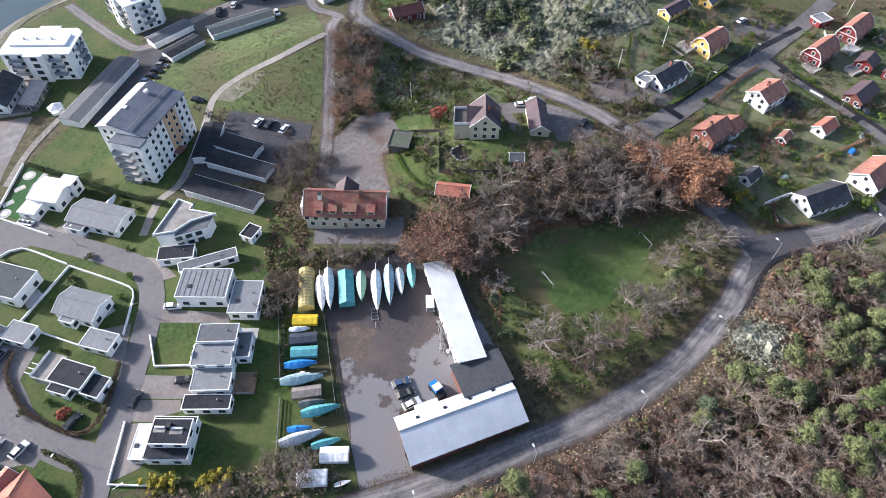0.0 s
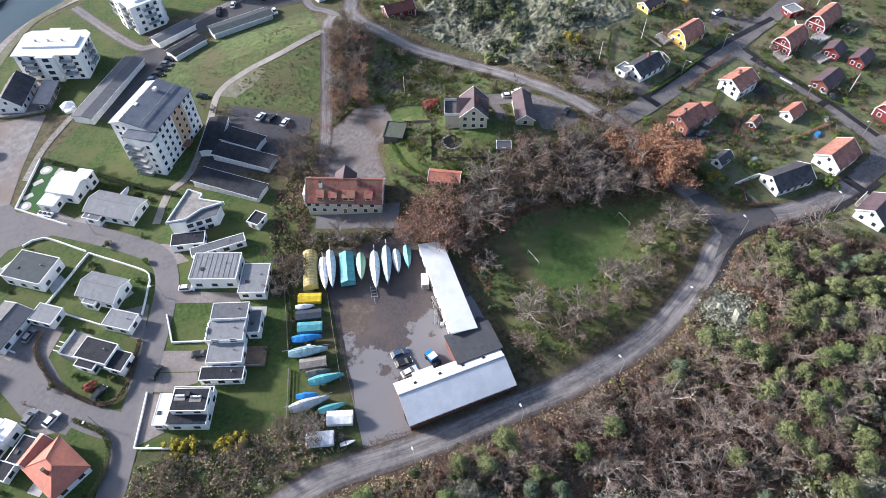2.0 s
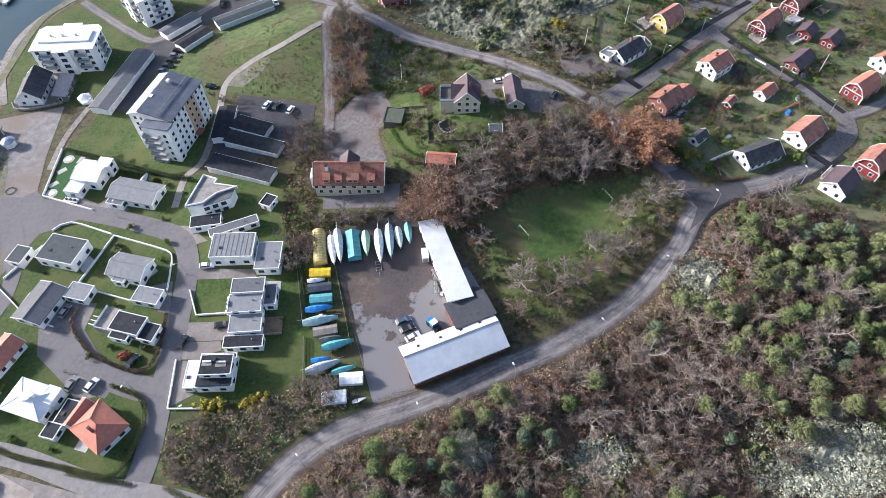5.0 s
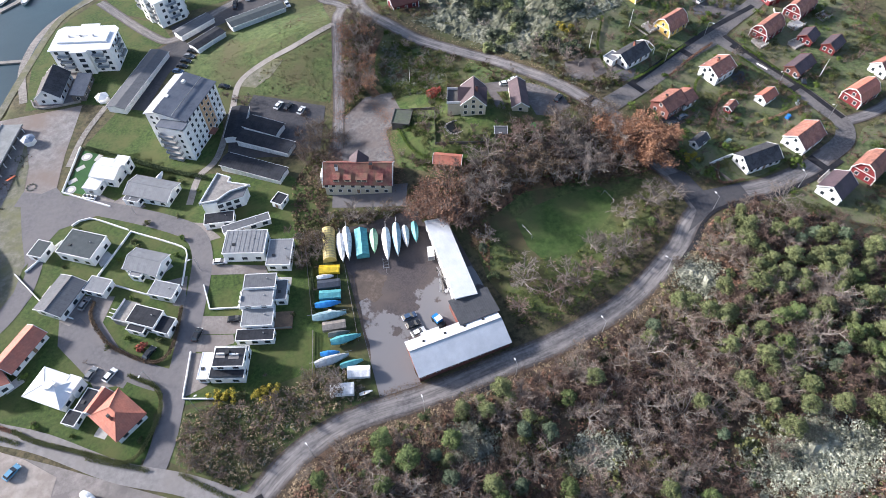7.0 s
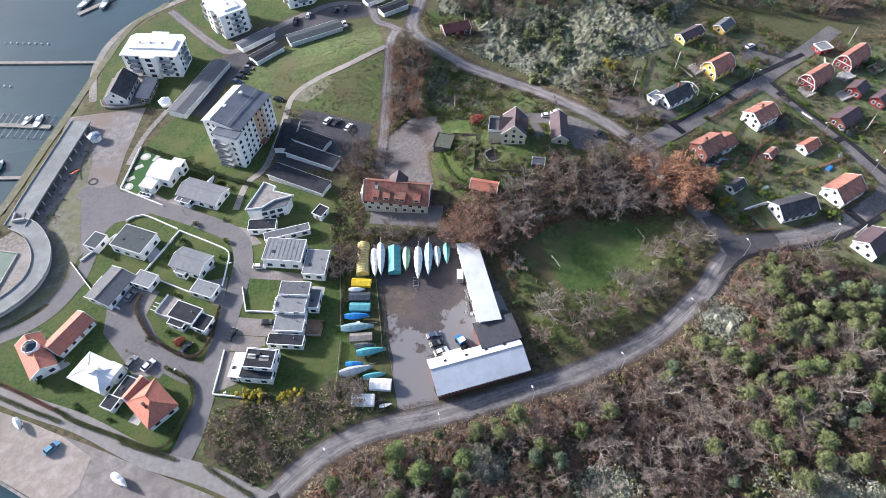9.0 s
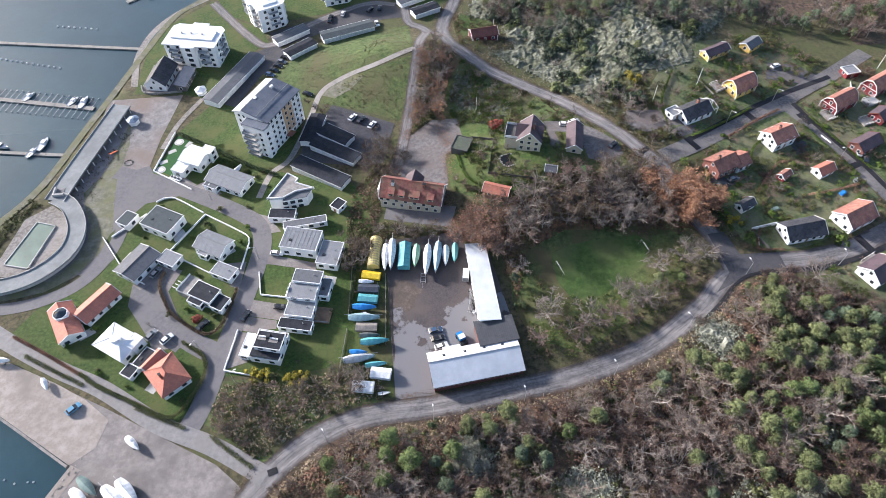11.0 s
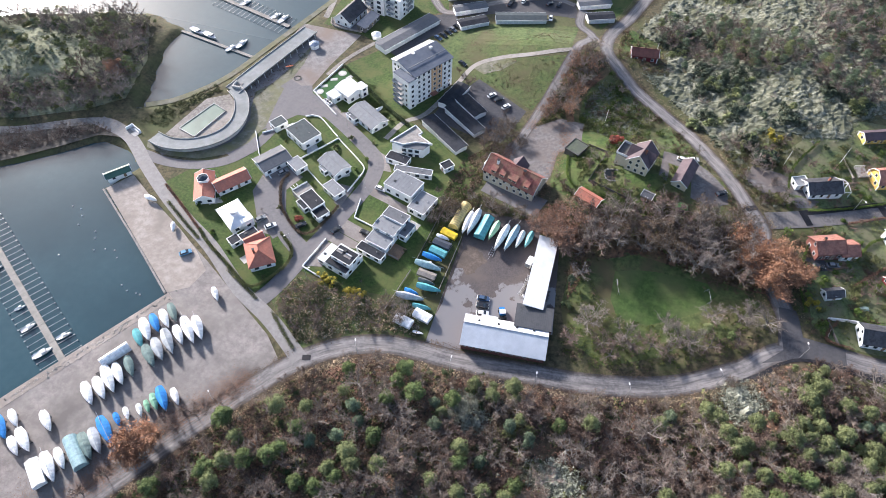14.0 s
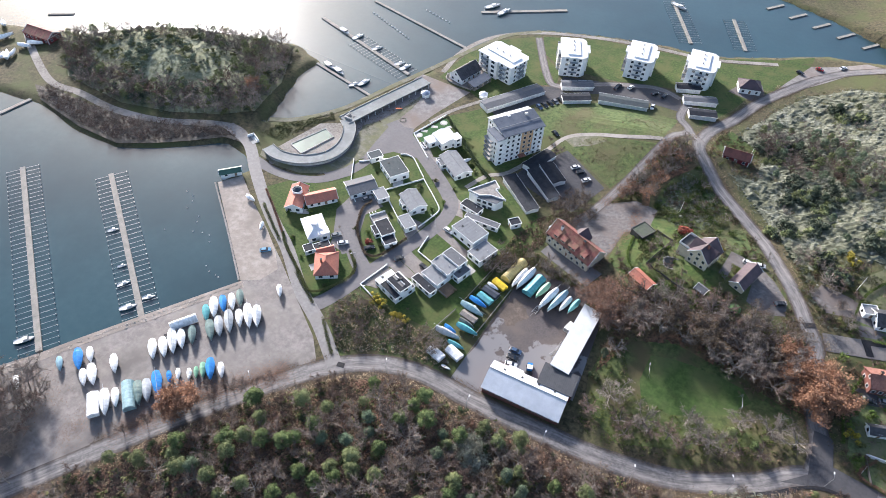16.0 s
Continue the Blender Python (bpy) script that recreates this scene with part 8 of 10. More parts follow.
def gazebo(x, y, r):
    g = thing("gazebo", at(x, y, 12), "white hexagonal garden gazebo", "gazebo")
    for i in range(6):
        a = i * math.pi / 3
        bm = bmesh.new()
        tube(bm, (r * math.cos(a), r * math.sin(a), 0), (r * math.cos(a), r * math.sin(a), 2.2), .08, .08, 5)
        part("post", bm, white_trim, g)
    bm = bmesh.new()
    tube(bm, (0, 0, 2.2), (0, 0, 3.4), r * 1.15, .08, 6)
    part("roof", bm, metal_white, g)
    bm = bmesh.new()
    tube(bm, (0, 0, 0), (0, 0, .9), r * .98, r * .98, 6)
    part("wainscot", bm, white_wall, g)
gazebo(-73.1, 181.3, 2.3)
gazebo(-98.4, 165, 1.8)

# ---- marina piers ----
def pier(a, b, width, booms, label, boom=5.5, z=-.25, sides=(-1, 1), frm=0.0):
    p = thing("pier", pose(0, 0, 0), label, "pier")
    A, B = Vector((*a, 0)), Vector((*b, 0))
    d = (B - A).normalized()
    s = Vector((-d.y, d.x, 0))
    L = (B - A).length
    for k in range(max(1, int(L / 8))):
        n = max(1, int(L / 8))
        u, v = A + d * (L * k / n + .06), A + d * (L * (k + 1) / n - .06)
        h = s * width / 2
        part("deck_section", prism(bmesh.new(), [(u - h).xy, (v - h).xy, (v + h).xy, (u + h).xy], z - .45, z + .25), quay_deck, p)
    if booms:
        n = int(L * (1 - frm) / 2.65)
        for k in range(n):
            for sd in sides:
                q = A + d * (L * frm + (k + .5) * L * (1 - frm) / n) + s * sd * width / 2
                e = q + s * sd * boom
                bm = bmesh.new()
                tube(bm, (q.x, q.y, z + .1), (e.x, e.y, z + .05), .09, .06, 4)
                box(bm, e.x - .16, e.y - .16, z - .35, e.x + .16, e.y + .16, z + .16)
                part("mooring_boom", bm, gray_metal, p)
    return p
pier((-219, 16.4), (-126.5, -39), 2.2, True, "long floating pier with rows of mooring booms")
pier((-183, 35.7), (-108.6, -9.4), 2.2, True, "long floating pier with rows of mooring booms")
pier((-195, 198.4), (-118, 177.9), 2.2, True, "floating pier with mooring booms and boats", frm=.42)
pier((-182, 233.6), (-106, 219), 1.8, False, "long narrow floating pier")
pier((-166, 158), (-122, 150), 1.6, False, "narrow jetty between headland and quay")
pier((-120, 260.3), (-77, 294), 2.4, False, "broad floating pier for large boats")
pier((-25.6, 346), (0.6, 301), 2.0, True, "floating pier with mooring booms")
pier((14, 345), (30, 312), 2.0, True, "floating pier with mooring booms")
pier((-264, 34), (-262, 52), 2.0, False, "short wooden jetty by the shore")
pier((-330, 107), (-318, 116), 2.0, False, "short wooden jetty by the shore")
for k in range(5):
    pier((36 + 15 * k, 384 - 4 * k), (28 + 15 * k, 372 - 4 * k), 2.0, False, "short far shore jetty")
for x, y in BUOYS:
    b = thing("buoy", pose(x, y, -.55), "small white mooring buoy", "buoy", "mooring buoys")
    bm = bmesh.new()
    bmesh.ops.create_icosphere(bm, subdivisions=2, radius=.3)
    part("float", bm, white_trim, b)
    bm = bmesh.new()
    tube(bm, (0, 0, .25), (0, 0, .45), .05, .05, 5)
    part("ring", bm, dark_metal, b)
octa = []
for i in range(5):
    r = np.random.default_rng(100 + i)
    v = np.array([[1, 0, 0], [0, 1, 0], [-1, 0, 0], [0, -1, 0], [0, 0, .7], [0, 0, -.7]]) * r.uniform(.6, 1.2, (6, 1)) * .55
    f = [(0, 1, 4), (1, 2, 4), (2, 3, 4), (3, 0, 4), (1, 0, 5), (2, 1, 5), (3, 2, 5), (0, 3, 5)]
    octa.append((np.array([[v[a], v[b], v[c]] for a, b, c in f]),))
def along(pts, n, jitter):
    P = [Vector((*p, 0)) for p in pts]
    out = []
    tot = sum((b - a).length for a, b in zip(P, P[1:]))
    for a, b in zip(P, P[1:]):
        for _ in range(int(n * (b - a).length / tot)):
            p = a + (b - a) * rng.random()
            out.append((p.x + rng.normal() * jitter, p.y + rng.normal() * jitter, rng.uniform(.5, 1.3), 1.0))
    return out
rip = [(-136, -58), (-131, -49.6), (-118.4, -27), (-109.6, -11.5), (-99.5, 6.4), (-89.9, 23.6)]
pale_stone = mat("pale_stone", (0.30, 0.28, 0.24), (0.46, 0.43, 0.38), (0.22, 0.2, 0.17), fine=1.2, coarse=.3, rough=.9, bump=.4, local=False)
ribbon("quay_bank", [(-141, -70), (-129, -51), (-116.4, -27.6), (-107.6, -12), (-97.4, 6), (-88.2, 22)], 3.4, sand, .12, "pale sandy bank along the quay edge", "bank")
grove("riprap", "pale broken stones along the quay edge", "stones", along(rip, 3000, 1.5), pale_stone, octa, (0,))
grove("riprap", "stones along the quay edge", "stones", along([(-89.9, 23.6), (-140, 58.7)], 160, .35), rock_mat, octa, (0,))
grove("shore_stones", "grey stones along a shore", "stones", along([(-95, 245), (-79, 262), (-46, 278), (-16, 288), (14, 294), (51, 318)], 420, .7), rock_mat, octa, (0,))
wall_line("quay_kerb", [(-90.6, 22.4), (-113.4, 39), (-139, 56.8)], .25, .7, stone_wall, "pale concrete quay edge", "quay edge", 0.1)

# ---- boats ----
def tarp(name, c):
    return mat(name, c, tuple(v * .8 for v in c), tuple(min(1, v * 1.25) for v in c), fine=1.6, coarse=.7, rough=.55, bump=.35, wave=('X', .3, .05), dist=.06)
TARP = {"white": tarp("tarp_white", (.78, .78, .77)), "blue": tarp("tarp_blue", (.03, .22, .56)), "teal": tarp("tarp_teal", (.10, .34, .36)), "green": tarp("tarp_green", (.22, .42, .28)),
        "lightblue": tarp("tarp_lightblue", (.26, .42, .50)), "gray": tarp("tarp_gray", (.40, .42, .43)), "graygreen": tarp("tarp_graygreen", (.16, .22, .20)), "grayteal": tarp("tarp_grayteal", (.27, .40, .42)),
        "navy": tarp("tarp_navy", (.045, .055, .075)), "yellow": tarp("tarp_yellow", (.75, .52, .03)), "brown": tarp("tarp_brown", (.26, .23, .20)), "mustard": tarp("tarp_mustard", (.58, .47, .17)),
        "dark": tarp("tarp_dark", (.10, .11, .11))}
hull_white = plain("hull_white", (.72, .72, .71), .3)
antifoul = plain("antifoul", (.08, .09, .13), .6)
def hull_rows(L, B, z_levels, n=11, stern=.62, full=2.4):
    rows = []
    for i in range(n):
        t = i / (n - 1)
        x = (t - .5) * L
        w = B / 2 * (1 - t ** full) ** .8 if t > .35 else B / 2 * (stern + (1 - stern) * math.sin(t / .35 * math.pi / 2)) * (1 - .35 ** full) ** .8
        rows.append((x, max(w, .03)))
    return rows
def loft(rings, close=True):
    bm = bmesh.new()
    R = [[bm.verts.new(p) for p in ring] for ring in rings]
    for a, b in zip(R, R[1:]):
        for i in range(len(a) - 1):
            bm.faces.new((a[i], a[i + 1], b[i + 1], b[i]))
    if close:
        bm.faces.new(R[0])
        bm.faces.new(R[-1][::-1])
    bmesh.ops.recalc_face_normals(bm, faces=bm.faces)
    return bm
def boat(x, y, L, ang, colour, label, ashore=True, z=None, B=None, group="laid-up boats", mast=False, keel=None):
    B = B or min(.38 * L, 3.5)
    lift = .75 if ashore else 0.0
    if keel is None:
        keel = ashore and L > 7
    base = (gz(x, y) + .1) if z is None else z
    b = thing("boat", pose(x, y, base, 0, 0, ang), label, "boat", group)
    rows = hull_rows(L, B, None)
    H = .11 * L + .25
    rings = []
    for i, (xx, w) in enumerate(rows):
        up = .12 * (i / 10) ** 2 * H
        rings.append([(xx, -w, lift + H + up), (xx, -w * .92, lift + H * .5), (xx, -w * .45, lift + .12), (xx, 0, lift + .02 * i), (xx, w * .45, lift + .12), (xx, w * .92, lift + H * .5), (xx, w, lift + H + up)])
    hull = part("hull", loft(rings), hull_white if colour != "open_dark" else antifoul, b, "", True)
    if colour in ("open", "open_dark", "cabin"):
        deck = [[(xx, -w * .96, lift + H - .08 + .12 * (i / 10) ** 2 * H), (xx, 0, lift + H + (.1 if i > 4 else -.25)), (xx, w * .96, lift + H - .08 + .12 * (i / 10) ** 2 * H)] for i, (xx, w) in enumerate(rows)]
        part("deck", loft(deck, False), hull_white if colour != "open_dark" else wood, b, "", True)
        if colour == "cabin":
            cab = part("cabin", boxed(-.05 * L, -B * .28, lift + H - .1, .2 * L, B * .28, lift + H + .75), hull_white, b)
            part("windscreen", boxed(.2 * L, -B * .26, lift + H + .2, .22 * L, B * .26, lift + H + .7), glass, cab)
        else:
            part("thwart", boxed(-.15 * L, -B * .4, lift + H - .2, -.08 * L, B * .4, lift + H - .1), wood, b)
    else:
        ridge = .10 * L + .25
        cov = []
        for i, (xx, w) in enumerate(rows):
            up = .12 * (i / 10) ** 2 * H
            rz = ridge * (.65 + .35 * math.sin(min(1, i / 5) * math.pi / 2)) * (1 - .55 * (i / 10) ** 3) + float(rng.normal()) * .05
            cov.append([(xx, -w - .06, lift + H * .62), (xx, -w - .07, lift + H + up), (xx, -w * .5, lift + H + up + rz * .62), (xx, 0, lift + H + up + rz), (xx, w * .5, lift + H + up + rz * .62), (xx, w + .07, lift + H + up), (xx, w + .06, lift + H * .62)])
        part("cover", loft(cov), TARP[colour], b, "stretched tarpaulin cover")
    if ashore:
        if keel:
            part("keel", boxed(-.12 * L, -.09, .12, .1 * L, .09, lift + .2), antifoul, b)
        cr = part("cradle", boxed(-.28 * L, -.1, 0, .22 * L, .1, .14), dark_metal, b)
        for sx in (-.22, .16):
            for sy in (-1, 1):
                bm = bmesh.new()
                tube(bm, (sx * L, sy * B * .42, 0), (sx * L, sy * B * .34, lift + H * .4), .06, .05, 5)
                part("prop", bm, dark_metal, cr)
            part("cross_beam", boxed(sx * L - .07, -B * .46, 0, sx * L + .07, B * .46, .12), dark_metal, cr)
    if mast:
        bm = bmesh.new()
        tube(bm, (-.62 * L, .1, lift + H + .1 * L + .45), (.6 * L, .1, lift + H + .1 * L + .3), .07, .05, 6)
        part("mast", bm, gray_metal, b)
    return b
def tent(x, y, L, W, ang, colour, label, h=2.3, round_=False, stripes=None):
    t = thing("boat_tent", at(x, y, ang, .1), label, "boat tent")
    n = 9
    prof = [(W / 2 * math.cos(math.pi * i / (n - 1)), .7 + (h - .7) * math.sin(math.pi * i / (n - 1)) ** .8) for i in range(n)] if round_ else [(W / 2, .6), (W / 2, h * .72), (0, h), (-W / 2, h * .72), (-W / 2, .6)]
    rings = [[(xx, yy, zz) for yy, zz in prof] for xx in np.linspace(-L / 2, L / 2, 8)]
    part("cover", loft(rings), TARP[colour], t, "taut tarpaulin", False)
    if stripes:
        for k in range(12):
            xx = -L / 2 + (k + .5) * L / 12
            rg = [[(xa, yy * 1.02, zz * 1.01 + .02) for yy, zz in prof] for xa in (xx - L / 48, xx + L / 48)]
            part("band", loft(rg, False), stripes, t)
    for sx in (-.42, 0, .42):
        for sy in (-1, 1):
            bm = bmesh.new()
            tube(bm, (sx * L, sy * W * .47, 0), (sx * L, sy * W * .47, .8), .05, .05, 5)
            part("leg", bm, dark_metal, t)
    return t
tent(-2.9, 84.2, 12.2, 4.2, -98, "mustard", "mustard-yellow ribbed tunnel tent for a boat", 3.3, True, tarp("tarp_tan", (.40, .33, .15)))
tent(7.1, 81.8, 10.4, 4.0, -98, "teal", "big teal tarpaulin tent over a boat", 3.2)
tent(-4.5, 75.5, 6.2, 2.8, -15, "yellow", "bright yellow tarpaulin over a boat", 2.4)
tent(-5.7, 70.5, 6.7, 2.9, -9, "navy", "dark navy tarpaulin over a boat", 2.2)
tent(-6.0, 66.7, 6.4, 2.8, -12, "teal", "pale teal tarpaulin over a boat", 2.4)
tent(-6.9, 56.3, 6.7, 2.9, -7, "brown", "grey-brown tarpaulin over a boat", 2.3)
tent(-3.2, 40.0, 6.2, 3.4, -14, "white", "white boat tent with a gabled top", 2.6)
tent(-8.6, 36.3, 6.4, 3.4, -12, "white", "white boat tent with a gabled top", 2.6)
tent(-91.5, -42.1, 8.7, 3.6, -37, "white", "white boat tent with a gabled top", 3.0)
tent(-84.6, -33.8, 10.6, 4.2, -36, "grayteal", "teal and grey boat tent", 3.4, True)
tent(-92.0, -3.4, 9.4, 3.0, 60, "white", "large motor boat under a white cover", 3.6, True)
CN = {"white": "white", "blue": "bright blue", "teal": "teal", "green": "pale green", "lightblue": "light blue", "gray": "grey", "graygreen": "grey-green", "grayteal": "grey-teal", "dark": "dark"}
for c, x, y, L, a in YARD_BOATS:
    boat(x, y, L, a, c, ("open white boat on a trailer in the yard" if c in ("open", "cabin") else f"boat laid up under a {CN[c]} cover in the yard"), mast=L > 9.5, B=min(.31 * L, 2.9))
for c, x, y, L, a in HARBOUR_BOATS:
    boat(x, y, max(L * 1.02, 4.4), a, c, f"boat laid up under a {CN[c]} cover on the quay", mast=L > 9)
for c, x, y, L, a in MOORED:
    boat(x, y, L, a, c, "small white motor boat moored at a pier", ashore=False, z=-.75, group="moored boats")
for k in range(16):
    boat(-322 + float(rng.uniform(-26, 22)), 70 + float(rng.uniform(-12, 14)), float(rng.uniform(6, 9)), float(rng.uniform(0, 180)), "white", "boat laid up under a white cover at the club", group="club boats")

# ---- cars ----
def car_kit(colour, name, length=4.4):
    c = thing(name, pose(0, 0, 0), f"{colour[0]} parked car with dark windows", "car", "parked cars")
    L, W = length, 1.78
    prof = [(-L / 2, .35), (-L / 2, .85), (-L / 2 + .15, .95), (L / 2 - .9, .92), (L / 2 - .1, .72), (L / 2, .55), (L / 2, .35)]
    paint = mat("paint_" + colour[0].replace(" ", "_"), colour[1], tuple(v * .9 for v in colour[1]), colour[1], fine=2, coarse=1, rough=.25, bump=0, spec=.6)
    body = part("body", loft([[(x, yy, z) for x, z in prof] for yy in (-W / 2, -W / 2 + .06, W / 2 - .06, W / 2)]), paint, c)
    bm = bmesh.new()
    a = [(-L / 2 + .25, .9), (-L / 2 + .75, 1.4), (L * .08, 1.42), (L * .26, .92)]
    for yy, k in ((-1, 1), (1, 1)):
        pass
    rings = [[(x, s * (W / 2 - .06 - (.14 if z > 1 else 0)), z) for x, z in a] for s in (-1, 1)]
    part("cabin_glass", loft(rings), glass, c)
    part("car_roof", boxed(-L / 2 + .8, -W / 2 + .24, 1.4, L * .07, W / 2 - .24, 1.46), paint, c)
    for sx in (-.3, .3):
        for sy in (-1, 1):
            bm = bmesh.new()
            tube(bm, (sx * L, sy * (W / 2 - .2), .32), (sx * L, sy * (W / 2 + .02), .32), .32, .32, 12)
            wl = part("wheel", bm, rubber, c)
            bm = bmesh.new()
            tube(bm, (sx * L, sy * (W / 2 + .02), .32), (sx * L, sy * (W / 2 + .03), .32), .2, .2, 10)
            part("rim", bm, gray_metal, wl)
    for sy in (-1, 1):
        part("headlight", boxed(L / 2 - .12, sy * .62 - .2, .6, L / 2 + .01, sy * .62 + .2, .72), white_trim, body)
        part("tail_light", boxed(-L / 2 - .01, sy * .66 - .14, .68, -L / 2 + .05, sy * .66 + .14, .86), red_wall, body)
    return c
KITC = {n: car_kit((lab, col), "car") for n, lab, col in (("dark", "black", (.02, .021, .024)), ("white", "white", (.7, .7, .7)), ("blue", "blue-grey", (.06, .10, .17)), ("gray", "grey", (.2, .21, .22)), ("red", "red", (.35, .02, .02)), ("lightblue", "light blue", (.12, .28, .42)))}
used = set()
for n, x, y, a in CARS:
    m = pose(x, y, gz(x, y) + .13, 0, 0, a)
    if n in used:
        copy_thing(KITC[n], m)
    else:
        KITC[n].matrix_world = m
        used.add(n)

# ---- yard clutter ----
v = thing("caravan", at(26.6, 71.2, 78, .1), "small white box trailer on the yard", "trailer")
part("body", boxed(-1.9, -1.0, .5, 1.9, 1.0, 2.6), white_trim, v)
part("rear_door", boxed(-1.93, -.85, .6, -1.9, .85, 2.4), gray_metal, v)
bm = bmesh.new()
tube(bm, (1.9, 0, .5), (3.2, 0, .5), .06, .06, 5)
part("drawbar", bm, dark_metal, v)
for s in (-1, 1):
    bm = bmesh.new()
    tube(bm, (0, s * .8, .32), (0, s * 1.0, .32), .32, .32, 12)
    part("wheel", bm, rubber, v)
t = thing("forklift_truck", at(22.3, 48.6, -70, .1), "bright blue boat lifting truck", "truck")
bluep = plain("truck_blue", (.02, .22, .62), .4)
part("chassis", boxed(-2.2, -1.1, .5, 2.2, 1.1, 1.2), dark_metal, t)
part("cab", boxed(-.9, -.95, 1.2, .7, .95, 2.5), bluep, t)
part("bonnet", boxed(-2.2, -.9, 1.2, -.9, .9, 1.8), bluep, t)
part("cab_roof", boxed(-.95, -1.0, 2.5, .75, 1.0, 2.62), white_trim, t)
for sy in (-.7, .7):
    part("mast", boxed(2.1, sy - .08, .5, 2.3, sy + .08, 3.0), dark_metal, t)
for sy in (-1, 1):
    part("fork", boxed(2.2, sy * .6 - .1, .5, 4.2, sy * .6 + .1, .65), dark_metal, t)
    for sx in (-1.4, 1.4):
        bm = bmesh.new()
        tube(bm, (sx, sy * .95, .5), (sx, sy * 1.25, .5), .5, .5, 12)
        part("wheel", bm, rubber, t)
def cradle_stand(x, y, ang, label):
    c = thing("boat_cradle", at(x, y, ang, .1), label, "cradle")
    for s in (-1, 1):
        part("rail", boxed(-2, s * .8 - .06, .1, 2, s * .8 + .06, .24), gray_metal, c)
    for xx in (-1.6, -.5, .6, 1.6):
        part("rung", boxed(xx - .05, -.8, .1, xx + .05, .8, .2), gray_metal, c)
    bm = bmesh.new()
    tube(bm, (2, 0, .2), (4.2, 0, .3), .05, .05, 5)
    part("drawbar", bm, gray_metal, c)
cradle_stand(12.6, 73.2, -98, "empty steel boat cradle with drawbar")
cradle_stand(-3.2, 70, 80, "rusty steel boat cradle")
for i, (x, y, a) in enumerate(((27.2, 62.5, 80), (28.0, 60.5, 95), (26.6, 59.8, 70), (27.6, 64.4, 100))):
    s = thing("scrap_rack", at(x, y, a, .1), "rack of masts and scrap metal by the shed", "scrap")
    for k in range(7):
        bm = bmesh.new()
        yy, zz = float(rng.uniform(-.6, .6)), float(rng.uniform(.2, 1.0))
        tube(bm, (-2.2, yy, zz), (2.2, yy + float(rng.normal()) * .3, zz + float(rng.normal()) * .15), .07, .06, 5)
        part("mast_pole", bm, gray_metal if k % 2 else wood_gray, s)
    for xx in (-1.4, 1.4):
        part("trestle", boxed(xx - .06, -.8, 0, xx + .06, .8, .2), dark_metal, s)
for x, y in ((28.4, 58.2), (27.4, 57.6)):
    bm = bmesh.new()
    tube(bm, (0, 0, 0), (0, 0, .9), .45, .45, 12)
    d = thing("drum", at(x, y, 0, .1), "white plastic drum on the yard", "drum")
    part("barrel", bm, white_trim, d)
    bm = bmesh.new()
    tube(bm, (0, 0, .9), (0, 0, .94), .38, .38, 12)
    part("lid", bm, gray_metal, d)

# ---- lamps, poles, goals ----
def lamp(x, y, ang, h=6.2):
    l = thing("street_lamp", at(x, y, ang), "tall galvanised street lamp with one arm", "street lamp", "street lamps")
    bm = bmesh.new()
    tube(bm, (0, 0, -.2), (0, 0, h), .10, .06, 8)
    part("pole", bm, gray_metal, l)
    bm = bmesh.new()
    tube(bm, (0, 0, h), (1.5, 0, h + .3), .05, .045, 6)
    part("arm", bm, gray_metal, l)
    hd = part("lamp_head", boxed(1.35, -.18, h + .2, 2.1, .18, h + .36), white_trim, l)
    part("lens", boxed(1.45, -.14, h + .16, 2.0, .14, h + .2), glass, hd)
for x, y, a in ((37.9, 26.9, 95), (66.1, 31.8, 110), (92.1, 43.6, 125), (115.8, 58.6, 100), (147.3, 58.8, 90), (-19.1, 21, 115), (11.1, 24.4, 92), (-47, 43, 20), (-42.5, 88, 190), (136.4, 127.8, -60), (171.5, 105, 190), (160, 138.5, -60), (178, 84, 180), (-62, 118, 60), (-58.5, 55, 240), (-70.5, -31, 140), (-54, -8, 140)):
    lamp(x, y, a)
for x, y, h in ((110.8, 141.5, 8), (132.2, 150, 8), (188.7, 104, 8), (214.5, 155, 8), (41.3, 150, 7), (57, 204, 7)):
    f = thing("flagpole", at(x, y, 0), "tall white wooden flagpole without flag", "flagpole", "flagpoles")
    bm = bmesh.new()
    tube(bm, (0, 0, -.2), (0, 0, h), .11, .06, 8)
    part("pole", bm, white_trim, f)
    bm = bmesh.new()
    bmesh.ops.create_icosphere(bm, subdivisions=1, radius=.14)
    bmesh.ops.translate(bm, verts=bm.verts, vec=(0, 0, h + .1))
    part("finial", bm, gray_metal, f)
for x, y, a in ((57.4, 69.4, -76), (87.6, 74.2, -78)):
    g = thing("football_goal", at(x, y, a, .1), "worn grey steel football goal without net", "goal", "goals")
    for s in (-1, 1):
        bm = bmesh.new()
        tube(bm, (s * 2.5, 0, 0), (s * 2.5, 0, 2), .035, .035, 6)
        part("post", bm, gray_metal, g)
        bm = bmesh.new()
        tube(bm, (s * 2.5, 0, 2), (s * 2.5, .9 if x < 70 else -.9, 0), .03, .03, 6)
        part("stay", bm, gray_metal, g)
    bm = bmesh.new()
    tube(bm, (-2.5, 0, 2), (2.5, 0, 2), .04, .04, 6)
    part("crossbar", bm, gray_metal, g)

